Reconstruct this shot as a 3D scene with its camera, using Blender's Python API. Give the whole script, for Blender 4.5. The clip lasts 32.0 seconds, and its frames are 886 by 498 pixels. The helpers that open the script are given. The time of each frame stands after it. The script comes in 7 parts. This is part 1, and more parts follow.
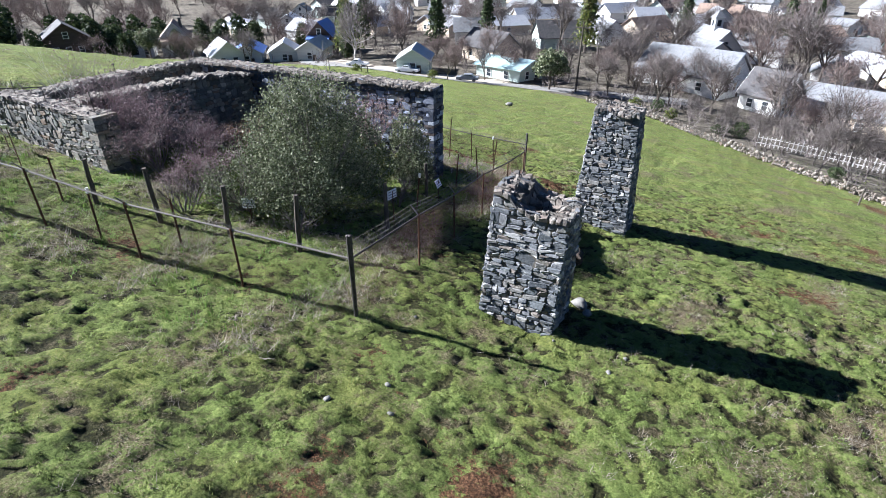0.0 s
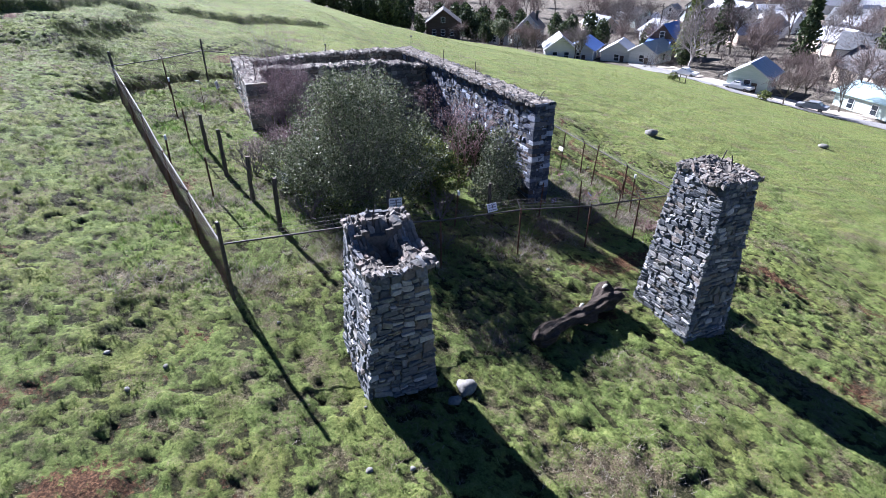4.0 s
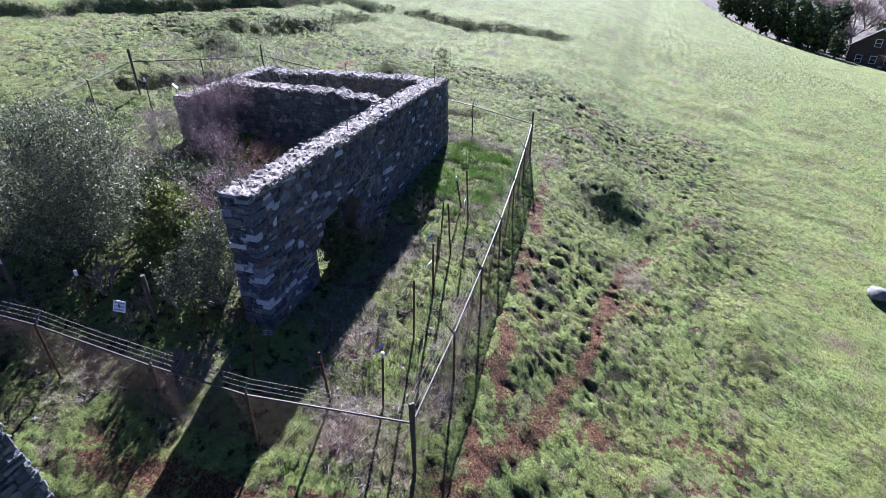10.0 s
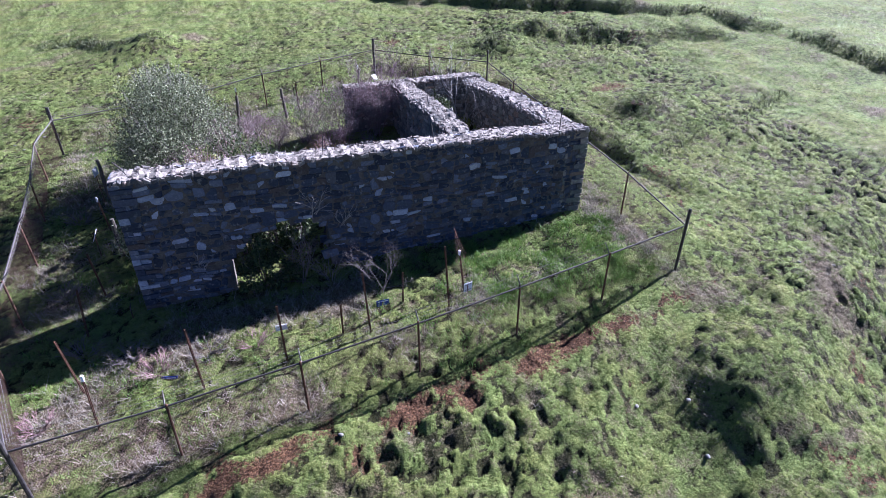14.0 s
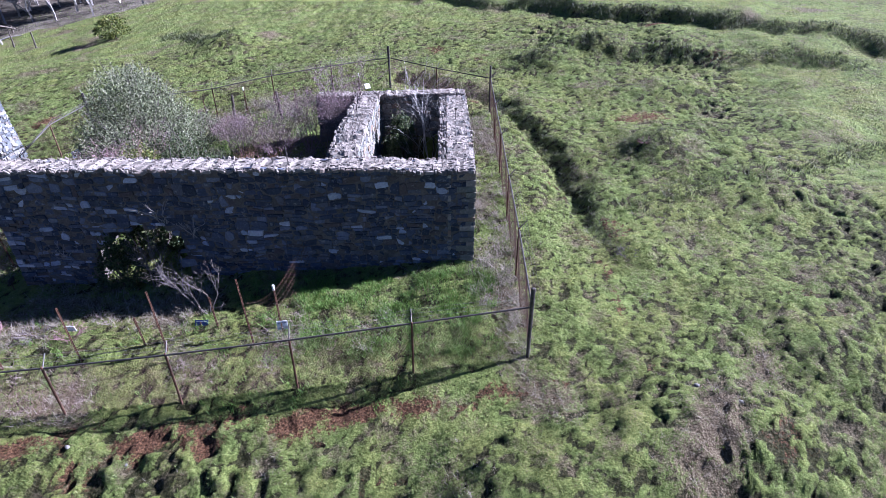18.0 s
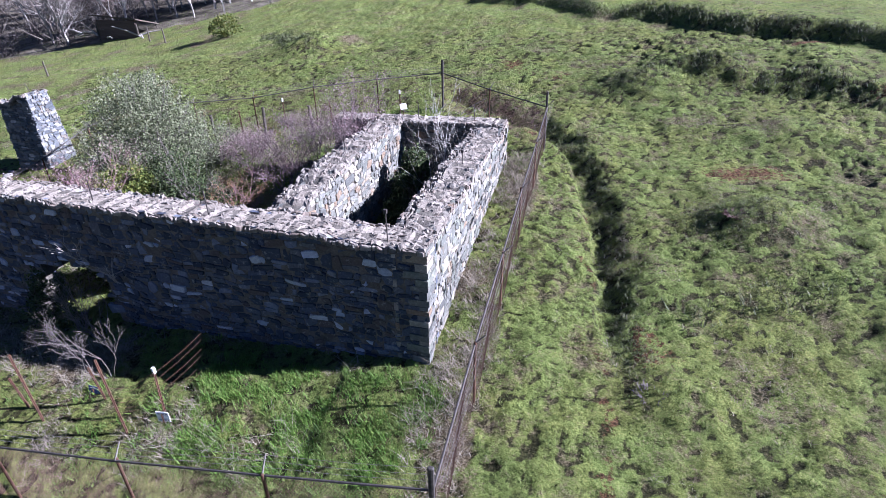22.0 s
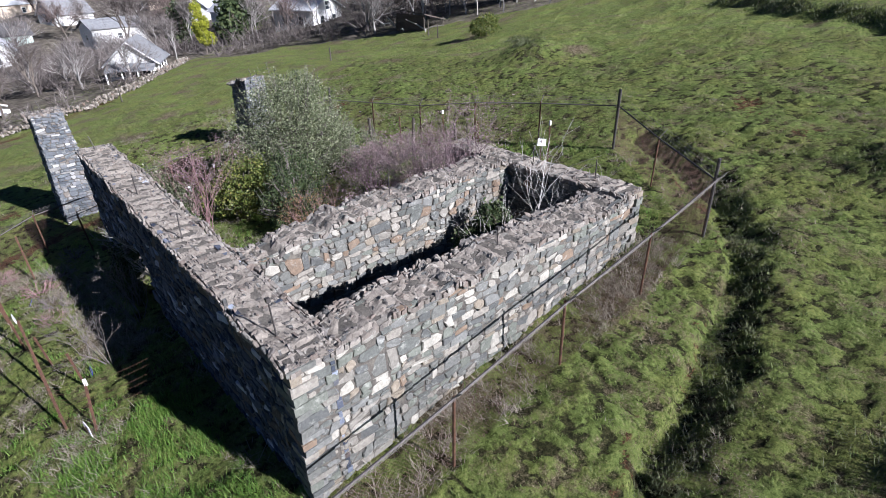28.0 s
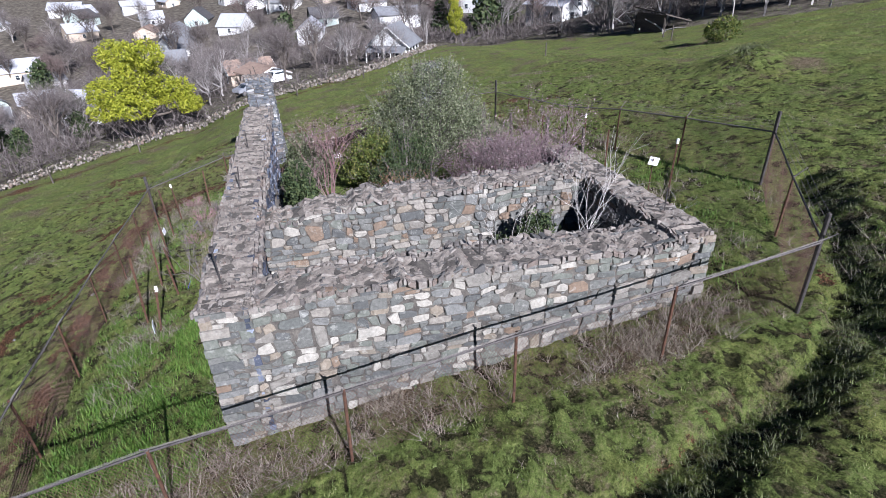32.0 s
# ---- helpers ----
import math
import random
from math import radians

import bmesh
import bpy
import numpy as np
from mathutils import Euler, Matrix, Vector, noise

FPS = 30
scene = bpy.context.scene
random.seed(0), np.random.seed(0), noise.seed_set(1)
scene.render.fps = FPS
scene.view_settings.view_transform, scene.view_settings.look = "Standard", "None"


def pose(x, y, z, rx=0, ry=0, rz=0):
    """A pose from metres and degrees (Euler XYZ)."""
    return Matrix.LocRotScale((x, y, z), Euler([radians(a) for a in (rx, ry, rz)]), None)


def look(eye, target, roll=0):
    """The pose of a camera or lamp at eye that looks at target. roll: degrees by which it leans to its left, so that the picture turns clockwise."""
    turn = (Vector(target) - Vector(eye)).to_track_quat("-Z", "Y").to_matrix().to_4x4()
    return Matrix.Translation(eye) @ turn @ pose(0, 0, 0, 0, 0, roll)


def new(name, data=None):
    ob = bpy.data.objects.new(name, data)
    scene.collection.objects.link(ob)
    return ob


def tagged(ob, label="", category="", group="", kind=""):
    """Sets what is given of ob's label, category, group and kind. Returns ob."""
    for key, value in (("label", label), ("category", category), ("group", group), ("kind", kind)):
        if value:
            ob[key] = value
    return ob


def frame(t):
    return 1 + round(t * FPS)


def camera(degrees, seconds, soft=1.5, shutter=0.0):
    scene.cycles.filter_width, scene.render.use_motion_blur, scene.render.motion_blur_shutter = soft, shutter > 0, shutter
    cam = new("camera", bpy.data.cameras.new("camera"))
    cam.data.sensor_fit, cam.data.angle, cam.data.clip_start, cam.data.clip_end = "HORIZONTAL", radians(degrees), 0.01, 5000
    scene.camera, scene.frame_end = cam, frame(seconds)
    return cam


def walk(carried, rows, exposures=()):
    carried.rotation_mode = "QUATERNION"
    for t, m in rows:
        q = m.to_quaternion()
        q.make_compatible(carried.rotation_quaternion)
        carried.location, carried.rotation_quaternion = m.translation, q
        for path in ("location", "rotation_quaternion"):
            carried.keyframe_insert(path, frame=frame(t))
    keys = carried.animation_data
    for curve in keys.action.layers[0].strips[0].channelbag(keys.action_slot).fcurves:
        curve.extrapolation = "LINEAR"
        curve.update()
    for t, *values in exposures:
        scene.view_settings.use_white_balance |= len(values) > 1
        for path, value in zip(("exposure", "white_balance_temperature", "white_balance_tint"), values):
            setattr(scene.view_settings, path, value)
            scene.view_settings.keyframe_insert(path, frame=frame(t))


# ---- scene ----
cam = camera(79.5, 32.0, soft=0.65)
UNIT = 1.3  # the plan's unit in metres
METRES, EYE, TILT, LEAN, TURN = 68.0 * UNIT, 7.1 * UNIT, -29.0, 0.0, 28.43
ROWS = [
    (0.0, 0.0, 0.0, 0.0, -0.0, 0.0, 0.0),
    (0.5, 0.014, 0.0019, 0.0009, 3.48, -0.09, -1.93),
    (1.0, 0.0286, 0.0049, 0.0022, 7.37, -0.32, -4.1),
    (1.5, 0.0427, 0.0088, 0.0042, 11.4, -0.7, -6.31),
    (2.0, 0.0564, 0.0138, 0.0072, 15.72, -1.29, -8.6),
    (2.5, 0.07, 0.0204, 0.0111, 20.1, -2.05, -10.87),
    (3.0, 0.0839, 0.029, 0.016, 24.49, -2.97, -13.04),
    (3.5, 0.0978, 0.0396, 0.0222, 28.75, -4.03, -14.99),
    (5.5, 0.1458, 0.1012, 0.0569, 48.01, -10.33, -22.46),
    (6.0, 0.1541, 0.1199, 0.0672, 51.26, -11.62, -23.4),
    (6.5, 0.1611, 0.1393, 0.0782, 54.34, -12.88, -24.23),
    (7.0, 0.1666, 0.1594, 0.0897, 57.69, -14.27, -25.07),
    (7.5, 0.1703, 0.1801, 0.1019, 61.17, -15.78, -25.78),
    (8.0, 0.1721, 0.2011, 0.1144, 64.11, -17.07, -26.33),
    (8.5, 0.1721, 0.2225, 0.1271, 66.43, -18.1, -26.66),
    (9.0, 0.1705, 0.2448, 0.1398, 67.86, -18.68, -26.69),
    (9.5, 0.1665, 0.267, 0.1526, 72.67, -20.92, -27.4),
    (10.0, 0.1601, 0.2884, 0.1647, 79.99, -24.3, -28.2),
    (10.5, 0.1518, 0.3092, 0.1768, 87.32, -27.84, -28.58),
    (11.0, 0.1415, 0.3293, 0.1875, 94.46, -31.27, -28.64),
    (11.5, 0.1294, 0.3484, 0.1977, 103.03, -35.34, -28.18),
    (12.0, 0.1157, 0.3662, 0.2076, 112.09, -39.56, -27.09),
    (12.5, 0.1003, 0.3828, 0.2173, 121.07, -43.57, -25.38),
    (13.0, 0.0839, 0.3982, 0.2264, 128.47, -46.66, -23.5),
    (13.5, 0.0674, 0.4127, 0.2351, 131.73, -47.95, -22.49),
    (14.0, 0.051, 0.4257, 0.2429, 135.04, -49.23, -21.35),
    (14.5, 0.035, 0.4371, 0.2499, 138.34, -50.44, -20.14),
    (16.5, -0.0259, 0.4663, 0.2689, 150.47, -54.23, -15.1),
    (17.0, -0.0401, 0.47, 0.2715, 151.22, -54.49, -14.71),
    (17.5, -0.0538, 0.4725, 0.2733, 152.34, -54.8, -14.12),
    (18.0, -0.0666, 0.4738, 0.2744, 154.66, -55.36, -12.93),
    (18.5, -0.0783, 0.4736, 0.2745, 157.74, -55.99, -11.43),
    (19.0, -0.0891, 0.4721, 0.2736, 160.49, -56.51, -10.07),
    (19.5, -0.0995, 0.4694, 0.2714, 161.92, -56.74, -9.32),
    (20.0, -0.1098, 0.4654, 0.2685, 162.67, -56.84, -8.89),
    (20.5, -0.1196, 0.4602, 0.2655, 163.35, -56.9, -8.42),
    (21.0, -0.1288, 0.454, 0.2623, 164.7, -57.15, -7.56),
    (21.5, -0.1373, 0.4475, 0.2584, 166.6, -57.41, -6.48),
    (22.0, -0.1452, 0.441, 0.254, 168.57, -57.6, -5.38),
    (22.5, -0.1524, 0.4341, 0.2499, 170.43, -57.79, -4.29),
    (23.0, -0.1595, 0.427, 0.2455, 172.39, -57.92, -3.12),
    (23.5, -0.166, 0.42, 0.2412, 174.08, -57.98, -2.14),
    (24.0, -0.1722, 0.4131, 0.2372, 175.73, -58.06, -1.18),
    (24.5, -0.1781, 0.4067, 0.2339, 177.47, -58.16, -0.1),
    (26.5, -0.2014, 0.3923, 0.227, 186.34, -57.78, 4.97),
    (27.0, -0.2083, 0.3911, 0.2261, 190.03, -57.43, 6.98),
    (27.5, -0.2156, 0.3902, 0.2251, 193.7, -56.95, 8.94),
    (28.0, -0.2233, 0.3888, 0.2236, 196.85, -56.42, 10.56),
    (28.5, -0.231, 0.3864, 0.2218, 199.96, -55.87, 12.18),
    (29.0, -0.238, 0.3835, 0.2196, 203.24, -55.16, 13.74),
    (29.5, -0.2447, 0.3801, 0.217, 206.89, -54.25, 15.45),
    (30.0, -0.2507, 0.3762, 0.2141, 210.37, -53.31, 16.97),
    (30.5, -0.2561, 0.3721, 0.2109, 213.02, -52.55, 18.11),
    (31.0, -0.2616, 0.3676, 0.2077, 215.57, -51.72, 19.2),
    (31.5, -0.2668, 0.3626, 0.2045, 218.87, -50.67, 20.44),
    (32.0, -0.2717, 0.3569, 0.2011, 222.49, -49.39, 21.73),
]
walk(cam, [(t, pose(22.46 * UNIT, -17.62 * UNIT, EYE, TILT, LEAN, TURN) @ pose(METRES * x, METRES * y, METRES * z, 90 + pitch, roll, yaw)) for t, x, y, z, yaw, pitch, roll in ROWS], [(0.0, 2.1, 5600.0, 12.0), (3.0, 2.2, 5450.0, 18.0), (6.0, 2.35, 5300.0, 22.0), (9.0, 2.4, 5250.0, 24.0), (13.0, 2.35, 5150.0, 27.0), (17.0, 2.2, 5050.0, 30.0), (19.0, 2.15, 5150.0, 28.0), (23.0, 1.95, 5300.0, 25.0), (28.0, 1.3, 5650.0, 16.0), (32.0, 1.1, 5550.0, 18.0)])

# ---- light ----
SUN_EL, SUN_AZ = radians(30.0), math.atan2(-0.24, -0.97)
to_sun = Vector((math.cos(SUN_EL) * math.cos(SUN_AZ), math.cos(SUN_EL) * math.sin(SUN_AZ), math.sin(SUN_EL)))
sun = new("sun", bpy.data.lights.new("sun", "SUN"))
sun.data.energy, sun.data.angle, sun.data.color = 5.0, radians(0.53), (1.0, 0.95, 0.87)
sun.matrix_world = look(to_sun * 60, (0, 0, 0))
world = bpy.data.worlds.new("sky")
scene.world = world
world.use_nodes = True
sky = world.node_tree.nodes.new("ShaderNodeTexSky")
sky.sky_type, sky.sun_disc, sky.sun_elevation = "NISHITA", False, SUN_EL
sky.sun_rotation = math.pi / 2 - SUN_AZ
sky.ozone_density, sky.dust_density = 8.0, 0.0
world.node_tree.links.new(sky.outputs[0], world.node_tree.nodes["Background"].inputs[0])
world.node_tree.nodes["Background"].inputs[1].default_value = 0.019

# ---- materials ----


class Nodes:
    """A material's nodes, wired by short calls."""

    def __init__(self, name):
        self.m = bpy.data.materials.new(name)
        self.m.use_nodes = True
        self.t = self.m.node_tree
        self.bsdf = self.t.nodes["Principled BSDF"]
        self.bsdf.inputs["Specular IOR Level"].default_value = 0.25

    def wire(self, a, b):
        self.t.links.new(a, b)
        return self

    def node(self, kind, **inputs):
        n = self.t.nodes.new(kind)
        for k, v in inputs.items():
            s = n.inputs[k.replace("_", " ")]
            if hasattr(v, "is_output"):
                self.t.links.new(v, s)
            else:
                s.default_value = v
        return n

    def place(self):
        return self.t.nodes.new("ShaderNodeNewGeometry").outputs["Position"]

    def noise(self, scale, detail=4.0, rough=0.6, vec=None, stretch=None):
        vec = vec or self.place()
        if stretch:
            mp = self.node("ShaderNodeMapping", Vector=vec, Scale=stretch)
            vec = mp.outputs[0]
        return self.node("ShaderNodeTexNoise", Vector=vec, Scale=scale, Detail=detail, Roughness=rough).outputs["Fac"]

    def ramp(self, fac, stops, constant=False):
        r = self.node("ShaderNodeValToRGB", Fac=fac)
        e = r.color_ramp.elements
        while len(e) < len(stops):
            e.new(0.5)
        for el, (p, c) in zip(e, stops):
            el.position, el.color = p, (*c, 1)
        r.color_ramp.interpolation = "CONSTANT" if constant else "LINEAR"
        return r.outputs["Color"]

    def math(self, op, a, b=0.0):
        n = self.t.nodes.new("ShaderNodeMath")
        n.operation = op
        for s, v in zip(n.inputs, (a, b)):
            if hasattr(v, "is_output"):
                self.t.links.new(v, s)
            else:
                s.default_value = v
        return n.outputs[0]

    def mix(self, fac, a, b, mode="MIX"):
        n = self.t.nodes.new("ShaderNodeMix")
        n.data_type, n.blend_type = "RGBA", mode
        for s, v in zip((n.inputs[0], n.inputs[6], n.inputs[7]), (fac, a, b)):
            if hasattr(v, "is_output"):
                self.t.links.new(v, s)
            else:
                s.default_value = v if not isinstance(v, tuple) else (*v, 1)
        return n.outputs[2]

    def attribute(self, name):
        n = self.t.nodes.new("ShaderNodeAttribute")
        n.attribute_name = name
        return n.outputs["Fac"]

    def chance(self):
        """A value of its own for each object and each loose piece."""
        a = self.t.nodes.new("ShaderNodeObjectInfo").outputs["Random"]
        b = self.t.nodes.new("ShaderNodeNewGeometry").outputs["Random Per Island"]
        return self.math("FRACT", self.math("ADD", a, b))

    def bump(self, fac, strength, distance):
        n = self.node("ShaderNodeBump", Strength=strength, Distance=distance, Height=fac)
        self.wire(n.outputs[0], self.bsdf.inputs["Normal"])
        return self

    def done(self, colour, rough=0.9, metal=0.0, spec=None):
        for key, v in (("Base Color", colour), ("Roughness", rough), ("Metallic", metal)):
            s = self.bsdf.inputs[key]
            if hasattr(v, "is_output"):
                self.wire(v, s)
            else:
                s.default_value = (*v, 1) if isinstance(v, tuple) else v
        if spec is not None:
            self.bsdf.inputs["Specular IOR Level"].default_value = spec
        return self.m


def stone_material(name, stops):
    n = Nodes(name)
    c = n.ramp(n.chance(), stops, True)
    grain = n.noise(14, 6, 0.65)
    c = n.mix(n.ramp(grain, [(0.35, (0, 0, 0)), (0.7, (1, 1, 1))]), n.mix(1.0, c, (0.62, 0.62, 0.62), "MULTIPLY"), c)
    lichen = n.ramp(n.noise(5.5, 5, 0.7), [(0.56, (0, 0, 0)), (0.68, (1, 1, 1))])
    c = n.mix(n.math("MULTIPLY", lichen, 0.45), c, (0.42, 0.42, 0.38))
    dark = n.ramp(n.noise(2.1, 4, 0.6), [(0.5, (0, 0, 0)), (0.75, (1, 1, 1))])
    c = n.mix(n.math("MULTIPLY", dark, 0.4), c, (0.07, 0.075, 0.07))
    n.bump(n.noise(26, 8, 0.7), 0.7, 0.03)
    return n.done(c, 0.85)


STONE = stone_material("rubble_stone", [(0, (.165, .165, .152)), (.13, (.245, .228, .20)), (.26, (.115, .118, .115)), (.37, (.265, .225, .175)), (.44, (.175, .184, .158)), (.55, (.30, .275, .238)), (.65, (.135, .14, .13)), (.74, (.225, .165, .12)), (.80, (.195, .195, .185)), (.92, (.42, .395, .345))])
STONE_DARK = stone_material("dark_slab_stone", [(0, (.13, .14, .155)), (.2, (.19, .195, .21)), (.38, (.09, .10, .115)), (.55, (.25, .245, .235)), (.7, (.15, .165, .18)), (.82, (.20, .175, .155)), (.9, (.46, .455, .45))])
# The long wall's blue shade is put into these darker, bluer stone tones.
STONE_LONG_SHADE = stone_material("shaded_long_wall_stone", [(0, (.052, .062, .092)), (.2, (.088, .10, .14)), (.36, (.038, .046, .070)), (.5, (.118, .122, .142)), (.6, (.066, .078, .115)), (.70, (.105, .085, .080)), (.78, (.165, .185, .245)), (.90, (.36, .40, .50)), (.96, (.47, .50, .58))])
STONE_FIELD = stone_material("field_stone", [(0, (.22, .185, .155)), (.3, (.30, .26, .22)), (.55, (.17, .15, .13)), (.75, (.38, .345, .30)), (.9, (.25, .19, .15))])
STONE_TOP = stone_material("weathered_capstone", [(0, (.20, .172, .150)), (.25, (.26, .232, .205)), (.45, (.15, .135, .125)), (.62, (.31, .28, .248)), (.76, (.21, .17, .145)), (.9, (.12, .116, .112))])


def plain(name, a, b, scale=6.0, rough=0.9, metal=0.0, bump=0.3, distance=0.01, fine=40.0, stretch=None):
    """Two colours mingled at a coarse and a fine scale, with relief."""
    n = Nodes(name)
    f = n.math("ADD", n.math("MULTIPLY", n.noise(scale, 5, 0.6, stretch=stretch), 0.6), n.math("MULTIPLY", n.noise(fine, 4, 0.6, stretch=stretch), 0.4))
    c = n.ramp(f, [(0.36, a), (0.64, b)])
    n.bump(n.noise(fine, 6, 0.7, stretch=stretch), bump, distance)
    return n.done(c, rough, metal)


def leafy(name, stops, rough=0.6, through_light=0.25, clump=0.0):
    """Leaves or blades: each loose piece has its own tone, and lets some light through."""
    n = Nodes(name)
    f = n.chance()
    if clump:
        f = n.math("ADD", n.math("MULTIPLY", f, 1 - clump), n.math("MULTIPLY", n.ramp(n.noise(7.0, 5, 0.75), [(0.36, (0, 0, 0)), (0.64, (1, 1, 1))]), clump))
    c = n.ramp(f, stops)
    c = n.mix(n.math("MULTIPLY", n.noise(0.9, 3), 0.5), c, n.mix(1.0, c, (0.6, 0.6, 0.5), "MULTIPLY"))
    n.done(c, rough, 0.0, 0.3)
    tr = n.node("ShaderNodeBsdfTranslucent", Color=c)
    mx = n.node("ShaderNodeMixShader", Fac=through_light)
    n.wire(n.bsdf.outputs[0], mx.inputs[1]).wire(tr.outputs[0], mx.inputs[2])
    n.wire(mx.outputs[0], n.t.nodes["Material Output"].inputs[0])
    return n.m


MORTAR = plain("earth_mortar", (.055, .05, .046), (.15, .135, .115), 3.0, 0.95, bump=0.9, distance=0.04, fine=18)
TOP_MORTAR = plain("weathered_wall_top", (.16, .138, .117), (.32, .285, .245), 2.2, 0.95, bump=0.9, distance=0.05, fine=16)
RUST = plain("rusty_steel", (.055, .035, .028), (.16, .085, .055), 9, 0.75, 0.5, 0.4, 0.004, 60)
DARK_STEEL = plain("weathered_steel", (.05, .045, .045), (.11, .10, .095), 9, 0.65, 0.6, 0.3, 0.003, 60)
GALV = plain("grey_galvanised_wire", (.11, .10, .095), (.20, .185, .17), 12, 0.8, 0.15, 0.2, 0.002, 80)
MESH_WIRE = plain("rusted_chain_link", (.075, .045, .034), (.17, .105, .08), 4, 0.7, 0.3, 0.2, 0.002, 60)
OLD_WOOD = plain("grey_weathered_wood", (.040, .034, .029), (.125, .108, .092), 4, 0.9, bump=0.7, distance=0.01, fine=30, stretch=(1, 1, 0.12))
BARK = plain("bark", (.06, .05, .042), (.16, .135, .115), 6, 0.95, bump=0.8, distance=0.02, fine=30, stretch=(1, 1, 0.3))
PALE_BARK = plain("pale_bark", (.20, .185, .175), (.38, .36, .34), 6, 0.9, bump=0.4, distance=0.01, fine=40, stretch=(1, 1, 0.3))
WHITE = plain("white_paint", (.70, .70, .69), (.82, .82, .80), 8, 0.55, bump=0.1, distance=0.002)
SILVER_BARK = plain("silver_bark", (.28, .265, .25), (.50, .48, .455), 6, 0.9, bump=0.4, distance=0.01, fine=40, stretch=(1, 1, 0.3))
RED_TWIG = plain("reddish_twigs", (.16, .085, .085), (.30, .20, .20), 8, 0.85, bump=0.2, distance=0.004)
GREY_TWIG = plain("grey_twigs", (.095, .08, .075), (.20, .175, .168), 6, 0.9, bump=0.2, distance=0.004)


# ---- mesh helpers ----


def mesh_from(name, verts, faces, material, smooth=False):
    me = bpy.data.meshes.new(name)
    me.from_pydata(verts, [], faces)
    if material:
        me.materials.append(material)
    if smooth:
        me.shade_smooth()
    me.update()
    return me


def part(name, me, parent, label="", kind=""):
    ob = new(name, me)
    ob.parent = parent
    return tagged(ob, label=label, kind=kind)


def thing(name, label, category, at=(0, 0, 0), group="", kind=""):
    e = new(name)
    e.location = at
    e.empty_display_size = 0.2
    return tagged(e, label, category, group, kind)


class Soup:
    """Verts and faces gathered before they become one mesh."""

    def __init__(self):
        self.v, self.f = [], []

    def add(self, verts, faces):
        n = len(self.v)
        self.v.extend(verts)
        self.f.extend([tuple(i + n for i in fa) for fa in faces])

    def box(self, lo, hi, m=None):
        (a, b, c), (d, e, f) = lo, hi
        vs = [(a, b, c), (d, b, c), (d, e, c), (a, e, c), (a, b, f), (d, b, f), (d, e, f), (a, e, f)]
        if m:
            vs = [tuple(m @ Vector(p)) for p in vs]
        self.add(vs, [(3, 2, 1, 0), (4, 5, 6, 7), (0, 1, 5, 4), (1, 2, 6, 5), (2, 3, 7, 6), (3, 0, 4, 7)])

    def tube(self, pts, radii, sides=6, caps=True):
        """A tube along pts with a radius at each."""
        pts = [Vector(p) for p in pts]
        if not hasattr(radii, "__len__"):
            radii = [radii] * len(pts)
        base, vs, fs = len(self.v), [], []
        for i, p in enumerate(pts):
            d = (pts[min(i + 1, len(pts) - 1)] - pts[max(i - 1, 0)]).normalized()
            s = d.cross(Vector((0, 0, 1)) if abs(d.z) < 0.95 else Vector((1, 0, 0))).normalized()
            u = s.cross(d)
            for k in range(sides):
                a = 2 * math.pi * k / sides
                vs.append(tuple(p + (s * math.cos(a) + u * math.sin(a)) * radii[i]))
        for i in range(len(pts) - 1):
            for k in range(sides):
                q = (k + 1) % sides
                fs.append((base + i * sides + k, base + i * sides + q, base + (i + 1) * sides + q, base + (i + 1) * sides + k))
        if caps:
            fs.append(tuple(base + k for k in reversed(range(sides))))
            fs.append(tuple(base + (len(pts) - 1) * sides + k for k in range(sides)))
        self.v.extend(vs)
        self.f.extend(fs)

    def mesh(self, name, material, smooth=False):
        return mesh_from(name, self.v, self.f, material, smooth)


# ---- ground ----


def step(a, b, x):
    t = min(1.0, max(0.0, (x - a) / (b - a)))
    return t * t * (3 - 2 * t)


MOUNDS = [  # x, y, radius along x, radius along y, height
    (5.6, 11.8, 1.7, 1.1, 0.42), (-0.8, 7.1, 2.1, 1.4, 0.86), (2.5, 11.2, 1.7, 0.6, -0.34), (2.0, 8.9, 1.2, 0.7, -0.2),
    (10.2, 5.4, 1.5, 0.8, 0.30), (-4.9, 0.0, 0.9, 0.8, 0.2), (-7.0, -5.9, 1.3, 1.0, 0.55), (-4.2, -14.9, 1.4, 1.0, 0.5),
    (14.2, -21.6, 1.8, 1.4, 0.75), (4.0, 6.9, 1.3, 0.8, 0.2), (-6.9, -15.8, 1.3, 0.9, 0.5), (-4.7, 5.2, 1.9, 1.3, 0.72), (-2.9, 6.2, 1.7, 1.3, 0.42),
    (-10.0, -3.0, 2.0, 1.2, 0.4), (-9.0, -11.0, 2.2, 1.2, 0.4), (20.0, -17.0, 3.0, 1.4, 0.2), (15.5, 9.5, 2.2, 1.2, 0.3),
    (-9.5, 1.5, 1.6, 1.0, 0.3), (-12.5, -7.5, 1.8, 1.1, 0.35), (-8.0, 3.6, 1.4, 0.9, 0.3), (-14.0, 1.0, 2.0, 1.2, 0.35), (8.6, 7.4, 1.9, 1.2, 0.38), (-0.5, 10.9, 2.6, 1.8, 0.22), (-9.3, -7.2, 1.7, 1.2, 0.3)]
